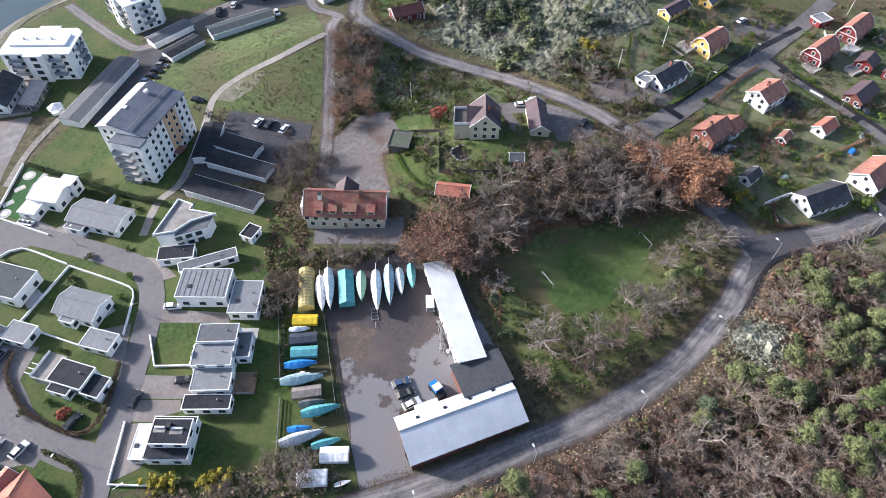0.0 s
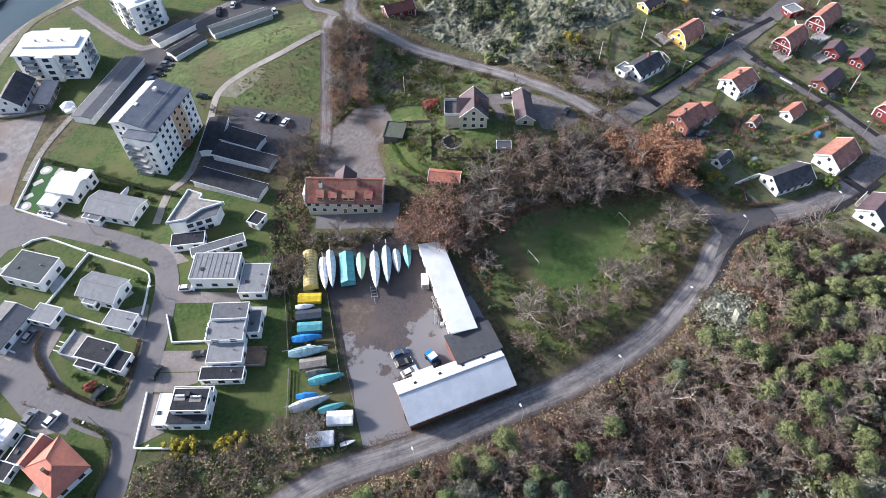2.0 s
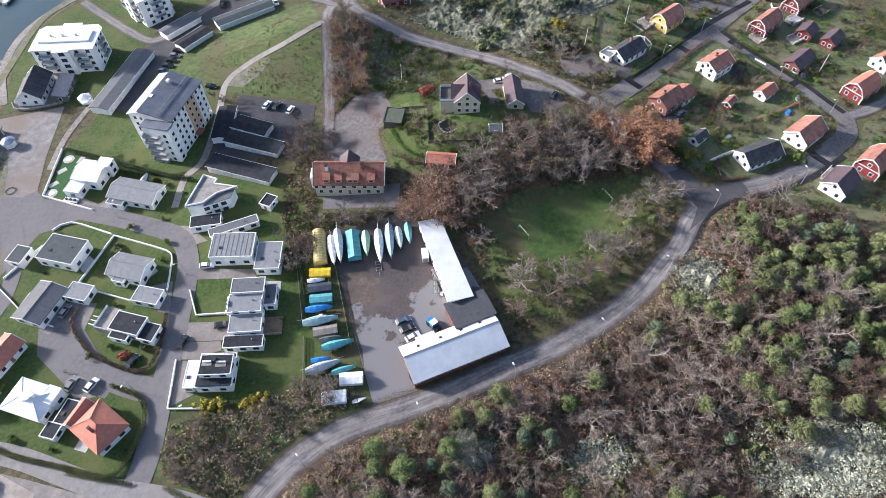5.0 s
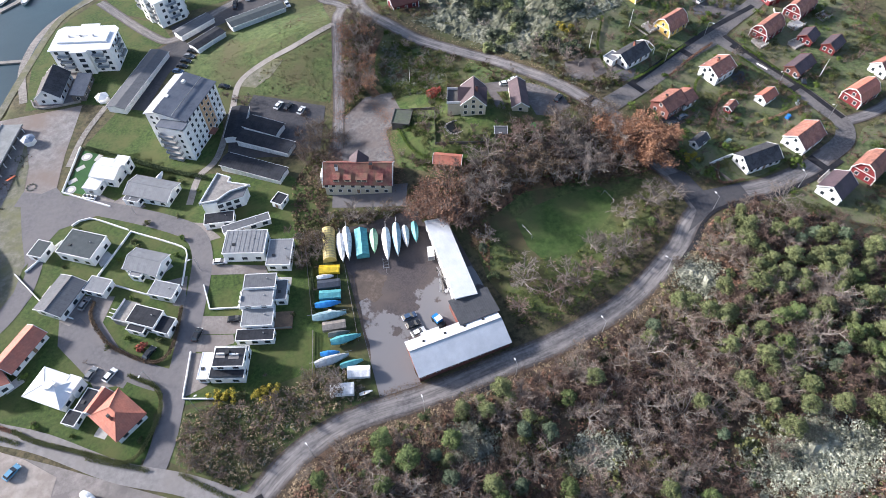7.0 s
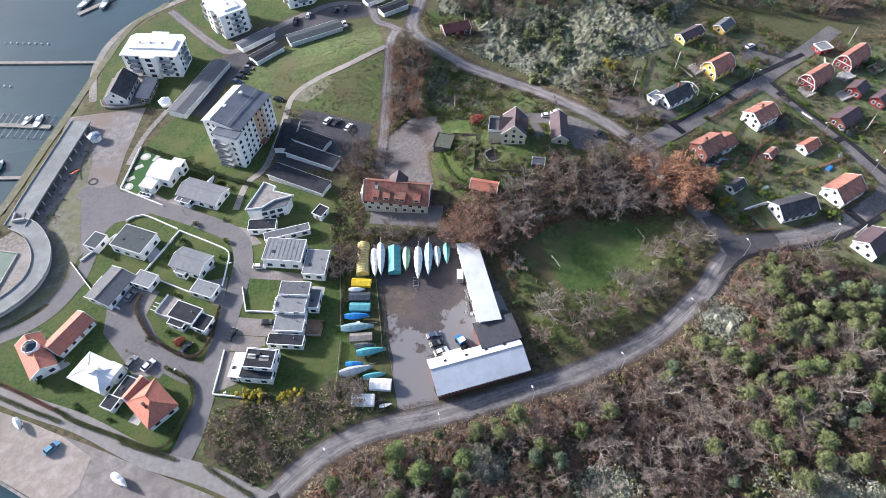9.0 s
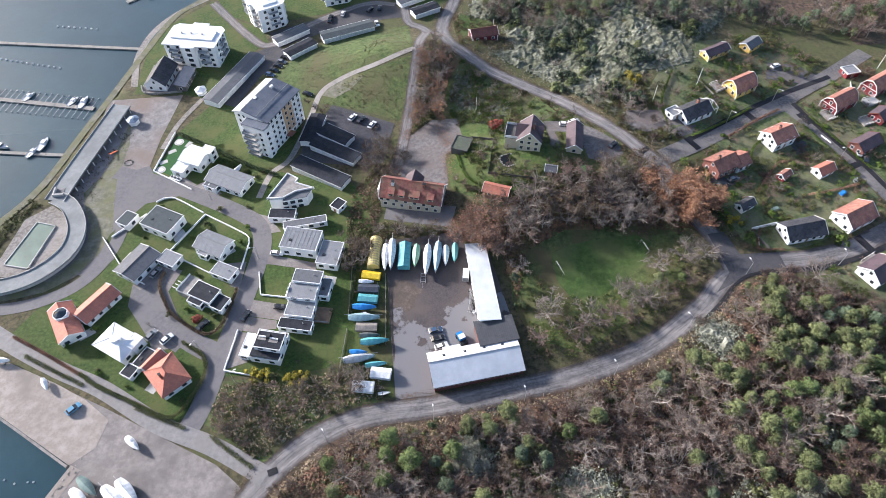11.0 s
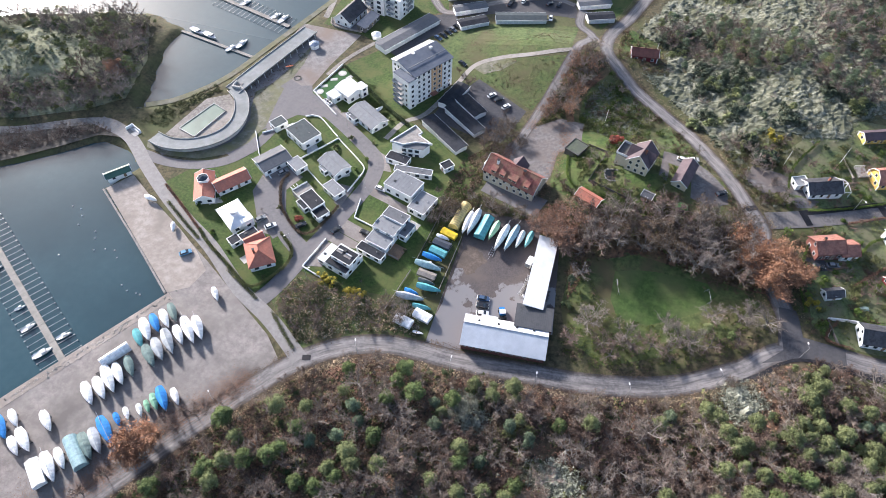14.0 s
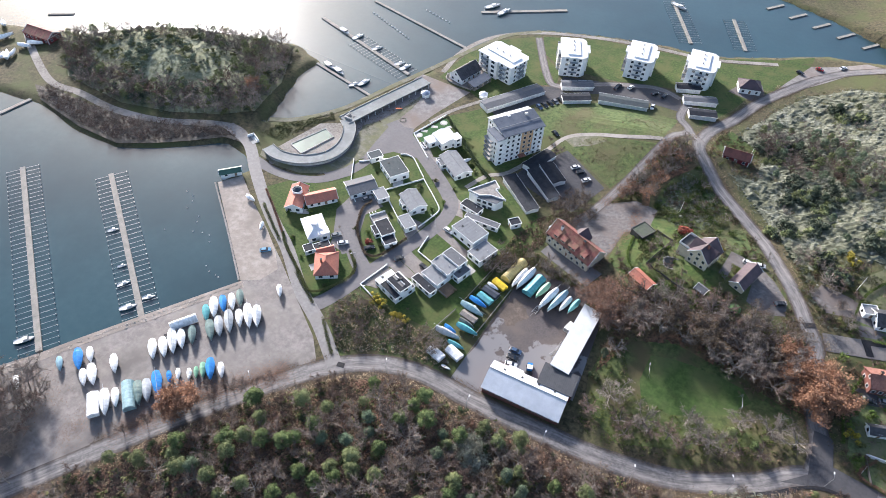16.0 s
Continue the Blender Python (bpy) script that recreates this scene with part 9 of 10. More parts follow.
# ---- garden walls, hedges, fences ----
for pts in ([(-73.6, 95.1), (-63.3, 110.4)], [(-63.3, 110.6), (-51.4, 101.8), (-46.4, 97.2), (-46.8, 92), (-48.4, 84)], [(-68.2, 90.5), (-58.3, 83.6)], [(-82, 119), (-76.4, 120.6), (-64, 111.5)],
            [(-84.5, 113.5), (-95, 104)], [(-47.4, 60.6), (-50.4, 46.9)], [(-50.4, 46.9), (-41.5, 44.2)], [(-80.6, 157), (-85.8, 135.6)], [(-85.8, 135.6), (-70, 124)], [(-42, 82), (-41, 73)], [(-41, 73), (-31, 70.5)],
            [(-98, 104), (-87, 87)], [(-87, 87), (-80, 82)]):
    wall_line("garden_wall", pts, .75, .3, white_wall, "low white rendered garden wall")
for pts in ([(-13.1, 56.8), (-16.4, 39.2)], [(-9.6, 92), (-12.5, 62)], [(0.2, 76), (-1.2, 50)]):
    f = thing("fence", pose(0, 0, 0), "weathered grey wooden board fence", "fence")
    A, B = Vector((*pts[0], 0)), Vector((*pts[1], 0))
    n = int((B - A).length / 2)
    for k in range(n + 1):
        p = A + (B - A) * k / n
        part("post", boxed(p.x - .06, p.y - .06, gz(p.x, p.y) - .2, p.x + .06, p.y + .06, gz(p.x, p.y) + 1.2), wood_gray, f)
    d = (B - A).normalized()
    s = Vector((-d.y, d.x, 0)) * .03
    for k in range(n):
        p, q2 = A + (B - A) * k / n, A + (B - A) * (k + 1) / n
        for zz in (.25, .6, .95):
            bm = bmesh.new()
            g0, g1 = gz(p.x, p.y), gz(q2.x, q2.y)
            slab(bm, [(p.x - s.x, p.y - s.y, g0 + zz + .2), (q2.x - s.x, q2.y - s.y, g1 + zz + .2), (q2.x + s.x, q2.y + s.y, g1 + zz + .2), (p.x + s.x, p.y + s.y, g0 + zz + .2)], .2)
            part("board", bm, wood_gray, f)
def hedge(pts, h, w, material, label, n=60):
    C = curve_points(pts, .5)
    r = np.random.default_rng(int(abs(pts[0][0] * 10)))
    P = np.array([(c.x, c.y) for c in C])
    m = len(P) * n * 3 // 2
    k = r.integers(0, len(P), m)
    c = np.stack([P[k, 0] + r.uniform(-w / 2, w / 2, m), P[k, 1] + r.uniform(-w / 2, w / 2, m), r.uniform(.1, 1.0, m) ** .5 * h], 1)
    c[:, 2] += [gz(a, b) for a, b in c[:, :2]]
    t = thing("hedge", pose(0, 0, 0), label, "hedge")
    o = new("hedge_leaves", tris_mesh("hedge_leaves", flecks(c, .15, r), material))
    o.parent = t
hedge([(-79, 155.5), (-66.9, 147), (-49.8, 134), (-37.5, 126)], 1.6, 1.4, needles_dark, "long dark clipped conifer hedge")
hedge([(-74, 86), (-74.8, 80.9), (-71.6, 73.2), (-68.4, 68.4), (-61.6, 62.6), (-57, 60.2), (-53.2, 62), (-50.8, 68), (-49, 76)], 1.1, 1.0, brown_foliage, "brown beech hedge round a corner garden")
hedge([(-64, 58), (-57.4, 52.6), (-56, 47), (-57.9, 41), (-62, 34.6), (-66.1, 33.8), (-73.4, 38), (-87.5, 46), (-93.3, 50.6)], 1.2, 1.1, olive_foliage, "yellow-green hedge round a corner garden")
hedge([(-94, 50.8), (-106, 59), (-117, 66)], 1.0, .9, rust_foliage, "brown hedge along the quay lane")
hedge([(-12, 60), (-10, 76), (-8, 90)], 1.4, 1.0, needles_dark, "dark hedge behind the boat yard")
for pts in ([(-40, 16.5), (-52, 26.6)], [(-60, 30), (-75, 37.8)], [(-92, 47), (-112, 59)]):
    hedge([pts[0], ((pts[0][0] + pts[1][0]) / 2 - .2, (pts[0][1] + pts[1][1]) / 2), pts[1]], .7, 1.2, olive_foliage, "grassy verge with low weeds by the quay lane", 24)
for pts in ([(120, 121), (134, 127.2), (149, 134.8)], [(134, 120), (148, 127.5), (160, 133)], [(128, 76), (124, 68), (132, 66.6)], [(171, 128), (176, 112), (180.5, 99)], [(166, 124), (171, 108), (174.5, 96)], [(118, 76), (116, 90), (119, 104)], [(152, 89), (162, 90), (172, 92)], [(134, 92), (146, 104), (152, 106)], [(112, 120), (114, 140), (124, 158)], [(154, 122), (142, 114), (136, 104)],
            [(34, 104), (48, 104), (62, 101)], [(30, 124), (32, 112), (38, 104)]):
    hedge(pts, 1.0, .9, green_foliage if pts[0][0] % 3 < 1.5 else rust_foliage, "low mixed garden hedge in autumn colours", 30)
# asphalt repairs
for o in ([(63.5, 28), (66, 29), (65.3, 31.2), (62.6, 30.2)], [(26, 24.6), (31, 25.1), (30.8, 26.3), (26, 25.8)], [(-35.2, 13.4), (-32.6, 14.2), (-33.2, 16), (-35.8, 15.2)], [(-92.8, -12.5), (-90, -9.5), (-92.5, -7.6), (-95, -10.4)], [(103, 46.5), (110, 53), (109, 54.5), (102, 48)]):
    drape("asphalt_patch", o, tar, .2, "dark repair patch in worn asphalt", "patch")

# ---- gardens, verges and rough growth ----
def footprints():
    """Local outlines of every building and boat, to keep plants off them."""
    out = []
    for e in list(scene.objects):
        if e.parent is None and e.type == 'EMPTY' and any(c.name.startswith(("wall", "body", "hull", "deck")) for c in e.children):
            P = []
            for c in e.children:
                if c.type == 'MESH' and c.name.startswith(("wall", "roof", "deck", "timber", "body", "hull", "wing", "side_wing", "volume")):
                    b = np.array([v for v in c.bound_box])[:, :2] + np.array(c.location)[:2]
                    P.append(b)
            if P:
                P = np.concatenate(P)
                if np.ptp(P[:, 0]) < 60 and np.ptp(P[:, 1]) < 60:
                    out.append((np.array(e.matrix_world.inverted()), P.min(0), P.max(0)))
    return out
FOOT = footprints()
mud = mat("mud", (0.055, 0.048, 0.04), (0.12, 0.105, 0.09), (0.08, 0.066, 0.05), fine=0.6, coarse=0.06, rough=0.85, bump=0.5, local=False, tight=(.4, .62))

def free(x, y, gap=.5, road=.4):
    """Where nothing is built or paved."""
    ok = np.ones(x.shape, bool)
    for M, lo, hi in FOOT:
        u = M[0, 0] * x + M[0, 1] * y + M[0, 3]
        v = M[1, 0] * x + M[1, 1] * y + M[1, 3]
        ok &= ~((u > lo[0] - gap) & (u < hi[0] + gap) & (v > lo[1] - gap) & (v < hi[1] + gap))
    for pts, half in ROADS:
        p = np.array(pts)
        lo, hi = p.min(0) - half - 2, p.max(0) + half + 2
        near = ok & (x > lo[0]) & (x < hi[0]) & (y > lo[1]) & (y < hi[1])
        if near.any():
            d = np.min(np.hypot(x[near][:, None] - p[None, :, 0], y[near][:, None] - p[None, :, 1]), 1)
            ok[near] = d > half + road
    for o in PAVED:
        q = np.array(o)
        near = ok & (x > q[:, 0].min()) & (x < q[:, 0].max()) & (y > q[:, 1].min()) & (y < q[:, 1].max())
        if near.any():
            ok[near] = inland(x[near], y[near], o) < -.2
    return ok

def clumps(outline, n, seed, size=(.6, 1.3), scale=.12, cut=-1.0, gap=.5, spread=(.9, 1.5)):
    """Free spots inside an outline, gathered in clumps where cut is above -1."""
    r = np.random.default_rng(seed)
    o = np.array(outline, float)
    x = r.uniform(o[:, 0].min(), o[:, 0].max(), n * 6)
    y = r.uniform(o[:, 1].min(), o[:, 1].max(), n * 6)
    ok = inland(x, y, outline) > 0
    x, y = x[ok], y[ok]
    if cut > -1:
        k = np.array([noise.noise(Vector((a * scale, b * scale, seed * 1.7))) for a, b in zip(x, y)]) + r.normal(size=len(x)) * .08 > cut
        x, y = x[k], y[k]
    ok = free(x, y, gap)
    x, y = x[ok][:n], y[ok][:n]
    return [(float(a), float(b), float(r.uniform(*size)), float(r.uniform(*spread))) for a, b in zip(x, y)]

def litter(name, label, lines, n, width, material, size=.2, seed=1, keep_off=.0):
    """Loose fallen leaves strewn flat along lines, thinning outwards."""
    r = np.random.default_rng(seed)
    tot = sum(math.dist(a, b) for pts in lines for a, b in zip(pts, pts[1:]))
    out = []
    for pts in lines:
        for (ax, ay), (bx, by) in zip(pts, pts[1:]):
            d = math.dist((ax, ay), (bx, by))
            m = max(1, int(n * d / tot))
            t = r.random(m) + r.normal(size=m) * min(.3, 1.5 / d)
            off = r.normal(size=m) * width
            dens = np.array([noise.noise(Vector(((ax + (bx - ax) * q) * .15, (ay + (by - ay) * q) * .15, seed))) for q in t])
            k = dens + r.normal(size=m) * .25 > -.12
            out.append(np.column_stack([ax + (bx - ax) * t - (by - ay) / d * off, ay + (by - ay) * t + (bx - ax) / d * off])[k])
    P = np.concatenate(out)
    z = ground_z(P[:, 0], P[:, 1]) + .17 + r.uniform(0, .04, len(P))
    c = np.column_stack([P, z])
    nrm = unit(r.normal(size=c.shape) * .22 + [0, 0, 1])
    u = unit(np.cross(nrm, r.normal(size=c.shape)))
    v = np.cross(nrm, u)
    s = (size * r.uniform(.5, 1.6, len(c)))[:, None]
    tri = np.stack([c + u * s, c - u * s * .6 + v * s * .8, c - u * s * .6 - v * s * .8], 1)
    return tagged(new(name, tris_mesh(name, tri, material)), label, "leaf litter", kind="stuff")

def sides(pts, d):
    return [shifted(pts, d), shifted(pts, -d)]
COUNTRY = [(112, 73), (109.5, 79), (104, 96), (103.2, 106.9), (98.7, 114.3), (93.4, 123.7), (84.2, 139.5), (75, 154), (63, 165.2), (51.5, 174), (42, 184), (35.0, 193.6), (34.9, 215.6), (42.6, 236.1), (49.9, 260.1), (60.7, 283)]
litter("fallen_leaves", "rust-brown leaves strewn along a road verge", sides(MAIN[:-5], 4.1), 19000, .75, brown_foliage, .13, 3)
litter("fallen_leaves", "brown leaves strewn along a country road", sides(COUNTRY, 3.8), 16000, .7, brown_foliage, .13, 4)
litter("fallen_leaves", "brown leaves strewn along the boat park verge", [[(-48, 3), (-58, -9), (-66, -20), (-73, -33), (-80, -46)]], 22000, 2.6, rust_foliage, .09, 5)
litter("fallen_leaves", "brown leaves strewn under trees beside the boat park", [[(-86, -52), (-104, -50), (-122, -48)]], 7000, 4.0, rust_foliage, .09, 6)
litter("fallen_leaves", "rust leaves strewn round a brick house yard", [[(24, 150), (28, 132), (26, 118), (24, 98)], [(3, 112), (8, 130), (14, 146)], [(15, 150), (20, 172), (24.0, 190.7)]], 8000, 1.6, rust_foliage, .14, 7)
litter("fallen_leaves", "orange leaves strewn under an oak", [[(98, 92), (112, 84)], [(100, 82), (112, 92)]], 6000, 3.4, oak_leaves, .15, 8)
litter("straw_verge", "pale dead grass along a wooded road verge", [shifted(MAIN[:-5], -5.2)], 7000, .8, straw, .16, 9)
litter("straw_verge", "pale dead grass along a country road", sides(COUNTRY, 4.9), 7000, .9, straw, .15, 10)

MIDS = [shrub_kit(s, 1.4, 84, .14, .9) for s in range(180, 185)]
def growth(name, label, cat, spots, material, kits=None):
    if spots:
        grove(name, label, cat, spots, material, kits or MIDS, (1,))
VILLAGE = [[(112, 68), (116, 100), (108, 112), (124, 118), (150, 129), (166, 135), (174, 112), (178, 90), (178, 76), (162, 70), (140, 66), (126, 66)],
           [(104, 118), (104, 134), (108, 152), (124, 156), (140, 161), (150, 176), (176, 186), (196, 160), (164, 142), (140, 130), (118, 118)],
           [(168, 140), (182, 146), (214, 162), (240, 154), (236, 92), (186, 84), (182, 100), (176, 120)],
           [(148, 38), (142, 59), (158, 62), (178, 68), (188, 78), (220, 84), (222, 46), (190, 32)]]
PAVED += [[(53, 116), (56, 116.5), (64, 119), (66, 113), (64, 109.5), (54, 111)], [(31, 134), (30, 140), (38, 143), (44, 138), (43, 130), (37, 133)], [(45, 111), (45, 118), (51, 118), (51, 111)], [(71.5, 103.5), (71.5, 109.5), (77.5, 109.5), (77.5, 103.5)], [(26.5, 122), (30, 109), (35, 107), (36, 116), (35, 121)], [(41, 108.6), (51, 104.8), (53, 102), (44, 102)]]
for i, o in enumerate(VILLAGE):
    growth("garden_shrubs", "olive garden shrubs and hedges", "shrubs", clumps(o, 250, 200 + i, (.6, 1.4), .10, .2), olive_foliage)
    growth("garden_shrubs", "brown leafless garden shrubs and dead perennials", "shrubs", clumps(o, 220, 210 + i, (.5, 1.2), .09, .2), brown_foliage)
    growth("garden_shrubs", "dark green evergreen garden shrubs", "shrubs", clumps(o, 150, 220 + i, (.6, 1.6), .11, .26), green_foliage)
    grove("garden_brush", "grey leafless shrubs in village gardens", "shrubs", [(x, y, s * .26, w) for x, y, s, w in clumps(o, 40, 230 + i, (.8, 1.6), .1, .05)], twig_brown, BRUSH)
    growth("tufts", "uneven tufts of grass in village gardens", "grass", clumps(o, 520, 240 + i, (.2, .42)), green_foliage, SMALL)
# grounds of the cream villa and the slope down to the country road
GROUNDS = [(26, 108), (26, 124), (34, 128), (34, 131), (31, 142), (30, 160), (34, 176), (40, 182), (52, 172), (63, 162), (75, 150), (84, 136), (93, 121), (101, 106), (98, 102), (76, 102), (60, 99), (40, 97)]
growth("garden_shrubs", "olive shrubs in a large villa garden", "shrubs", [s for s in clumps(GROUNDS, 480, 260, (.5, 1.3), .1, .1)], olive_foliage)
growth("garden_shrubs", "brown brush and dead perennials in a villa garden", "shrubs", clumps(GROUNDS, 320, 261, (.5, 1.2), .1, .08), brown_foliage)
growth("garden_shrubs", "evergreen shrubs in a villa garden", "shrubs", clumps(GROUNDS, 330, 262, (.6, 1.6), .12, .16), green_foliage)
growth("dead_grass", "pale dead grass and lichen in a villa garden", "grass", clumps([(31, 140), (31, 160), (36, 176), (50, 170), (58, 158), (56, 146), (46, 140)], 420, 263, (.4, .9)), lichen_scrub, SMALL)
grove("garden_brush", "grey leafless brush in a villa garden", "shrubs", [(x, y, s * .3, w) for x, y, s, w in clumps(GROUNDS, 60, 264, (.8, 1.6), .1, .05)], twig_gray, BRUSH)
growth("tufts", "tufts of rough grass in a villa garden", "grass", clumps(GROUNDS, 900, 265, (.25, .5)), olive_foliage, SMALL)
# between the country road and the village
WASTE = [(96, 124), (104, 117), (116, 120), (112, 128), (112, 150), (112, 156), (104, 156), (98, 150), (88, 146), (92, 136)]
growth("rough_growth", "brown brush on waste ground beside a road", "undergrowth", clumps(WASTE, 60, 270, (.5, 1.3)), brown_foliage)
growth("rough_growth", "olive scrub on waste ground beside a road", "undergrowth", clumps(WASTE, 70, 271, (.6, 1.6)), olive_foliage)
growth("rough_growth", "pale dry growth on waste ground beside a road", "undergrowth", clumps(WASTE, 60, 272, (.5, 1.1)), lichen_scrub)
for x, y in scatter(WASTE, 14, 5, 273, [(COUNTRY, 5)]):
    tree("brownbare" if rng.random() < .5 else "bare", x, y, rng.uniform(4, 6.5), 1.2)
BARN = [(40.0, 190.5), (40.2, 223.0), (46.4, 221.3), (60.5, 213.5), (62, 190), (50, 186)]
growth("rough_growth", "brown brush round an old barn", "undergrowth", clumps(BARN, 130, 274, (.5, 1.2)), brown_foliage)
growth("rough_growth", "olive weeds round an old barn", "undergrowth", clumps(BARN, 130, 275, (.4, 1.0)), olive_foliage)
drape("lawn", [(38.1, 206.8), (44.3, 225.4), (58.5, 217.0), (60.5, 208.8), (50.4, 207.8), (44.2, 200.4)], lawn, .05, "rough grass round an old barn", "lawn")
# belt floor, manor surrounds, slope to the yard
for o, k in (([(22, 84), (24, 100), (40, 98), (60, 102), (84, 106), (102, 106), (110, 80), (98, 78), (80, 82), (62, 84), (48, 78), (42, 60), (38, 80)], 0), ([(-14, 78), (-10, 112), (0, 128), (8, 124), (1, 112), (-1, 98), (24, 91), (24, 86), (2, 92)], 1),
             ([(7, 128), (13, 141), (23, 149.5), (27, 150), (27, 160), (30, 170), (36, 182), (30.0, 190.6), (24, 186), (17, 160), (12, 140)], 2), ([(42, 40), (40, 76), (52, 72), (56, 58), (70, 57), (84, 62), (98, 70), (106, 62), (96, 53), (72, 41)], 3)):
    growth("undergrowth", "brown brush and leaves under bare trees", "undergrowth", clumps(o, (700, 500, 120, 60)[k], 280 + k, (.4, 1.0)), rust_foliage if k == 2 else brown_foliage, SMALL)
    growth("undergrowth", "olive brush under bare trees", "undergrowth", clumps(o, 260 if k < 3 else 12, 290 + k, (.5, 1.2), .1, .0), olive_foliage, SMALL)
# meadows by the flats
MEADOWS = [[(-24, 167), (-12, 177), (4, 180.5), (18, 184), (15, 168), (9, 150), (-8, 160)], [(-36, 168), (-24, 175), (-12, 181), (4, 185), (18.0, 190.7), (18.1, 217.4), (2.6, 215.2), (-19.1, 209.3), (-34.2, 197.9), (-45, 187), (-54, 172)]]
for i, o in enumerate(MEADOWS):
    growth("rough_grass", "tussocks of olive rough grass on a slope", "grass", clumps(o, 520, 300 + i, (.18, .36), .1, -.05), olive_foliage, SMALL)
    growth("rough_grass", "brown dead weeds on a rough slope", "grass", clumps(o, 160, 310 + i, (.2, .42), .1, .15), brown_foliage, SMALL)
for x, y in ((-24, 163), (-19, 162), (-21, 159), (-27, 166)):
    tree("brownbare", x, y, 3.6, 1.3)
drape("worn_ground", [(-22, 171), (-16, 177.5), (-8, 180), (-3, 177), (-9, 171), (-16, 167.5)], worn_grass, .075, "worn grey gravel patch in rough grass", "gravel")
# shore slope by the promenade and the quay corner
growth("rough_grass", "dry shore grass beside a promenade", "grass", clumps([(-147, 94), (-144, 104), (-137, 113), (-129, 126), (-124, 123), (-130, 112), (-136, 94)], 320, 320, (.3, .8)), olive_foliage, SMALL)
growth("rough_grass", "rusty weeds beside a gravel lot", "grass", clumps([(-110, 116), (-116, 130), (-112, 140), (-104, 150), (-100, 160), (-97, 158), (-104, 140), (-106, 122)], 150, 321, (.2, .5)), brown_foliage, SMALL)
growth("rough_grass", "weedy strip between the quay and a lane", "grass", clumps([(-64, 25), (-84, 37), (-100, 47.6), (-118, 57.4), (-131, 67), (-130, 64.6), (-117, 55.4), (-99, 45), (-82, 34.4), (-63, 23)], 420, 322, (.35, .9), gap=.2), olive_foliage, SMALL)
growth("rough_grass", "rust-brown weeds between the quay and a lane", "grass", clumps([(-50, 14), (-64, 25), (-84, 37), (-100, 47.6), (-99, 45), (-82, 34.4), (-63, 22), (-50, 11)], 260, 323, (.35, .9), gap=.2), rust_foliage, SMALL)

FLOATS = [((-149.5, 243), (-130, 238.4), 8), ((-174, 221), (-140, 209), 14)]
# ---- things in the gardens ----
def post_fence(pts, h, material, label):
    f = thing("fence", pose(0, 0, 0), label, "fence")
    for (ax, ay), (bx, by) in zip(pts, pts[1:]):
        n = max(1, int(math.dist((ax, ay), (bx, by)) / 2.2))
        for k in range(n):
            x0, y0, x1, y1 = ax + (bx - ax) * k / n, ay + (by - ay) * k / n, ax + (bx - ax) * (k + 1) / n, ay + (by - ay) * (k + 1) / n
            g0, g1 = gz(x0, y0), gz(x1, y1)
            part("post", boxed(x0 - .07, y0 - .07, g0 - .2, x0 + .07, y0 + .07, g0 + h + .1), material, f)
            d = math.dist((x0, y0), (x1, y1))
            sx, sy = -(y1 - y0) / d * .03, (x1 - x0) / d * .03
            bm = bmesh.new()
            slab(bm, [(x0 - sx, y0 - sy, g0 + h), (x1 - sx, y1 - sy, g1 + h), (x1 + sx, y1 + sy, g1 + h), (x0 + sx, y0 + sy, g0 + h)], h - .1)
            part("panel", bm, material, f)
post_fence([(37, 132), (44.6, 127.6), (39.8, 110.6), (51, 105.6), (56, 104)], 1.2, dark_wall, "dark stained board fence in a garden")
post_fence([(125.6, 72), (124.6, 69)], .8, white_trim, "low white picket fence")
post_fence([(170.6, 117.6), (172.4, 113.4)], .7, white_trim, "low white picket fence")
post_fence([(132.5, 141.5), (137, 143.5), (133, 153)], .9, wood_gray, "weathered grey garden fence")
post_fence([(186, 136), (194, 139), (198, 147)], .9, white_trim, "low white picket fence")
pond = thing("garden_pond", pose(48, 114.6, gz(48, 114.6)), "round dark garden pond with a pale stone rim", "pond")
bm = bmesh.new()
bmesh.ops.create_circle(bm, cap_ends=True, radius=3.0, segments=26)
bmesh.ops.translate(bm, verts=bm.verts, vec=(0, 0, .14))
part("pond_water", bm, plain("pond_dark", (0.008, 0.010, 0.010), 0.35), pond)
for k in range(22):
    a = k * 2 * math.pi / 22
    r_ = 3.15 + .2 * math.sin(k * 5.1)
    bm = bmesh.new()
    bmesh.ops.create_icosphere(bm, subdivisions=1, radius=.36 + .1 * math.sin(k * 3.3))
    bmesh.ops.scale(bm, vec=(1.2, 1, .6), verts=bm.verts)
    bmesh.ops.translate(bm, verts=bm.verts, vec=(r_ * math.cos(a), r_ * math.sin(a), .15))
    part("rim_stone", bm, stone_wall, pond)
green_canvas = plain("green_canvas", (0.10, 0.22, 0.07), 0.7)
def dome(x, y, r, material, label, name="dome_tent", cat="tent"):
    d = thing(name, at(x, y, 0), label, cat)
    bm = bmesh.new()
    bmesh.ops.create_uvsphere(bm, u_segments=16, v_segments=8, radius=r)
    bmesh.ops.delete(bm, geom=[v for v in bm.verts if v.co.z < -.05], context='VERTS')
    bmesh.ops.scale(bm, vec=(1, 1, .75), verts=bm.verts)
    part("canopy", bm, material, d, smooth=True)
    part("doorway", boxed(-r * .35, -r * .98, 0, r * .35, -r * .80, r * .42), dark_metal, d)
    return d
dome(74.4, 106.4, 2.3, green_canvas, "green dome tent in a garden")
wall_line("terrace_wall", [(-99.8, 189), (-98.6, 185.2), (-95, 183.2), (-88, 182.9), (-81.6, 183)], .9, .4, stone_wall, "grey stone wall round a terrace by the quay", "wall")
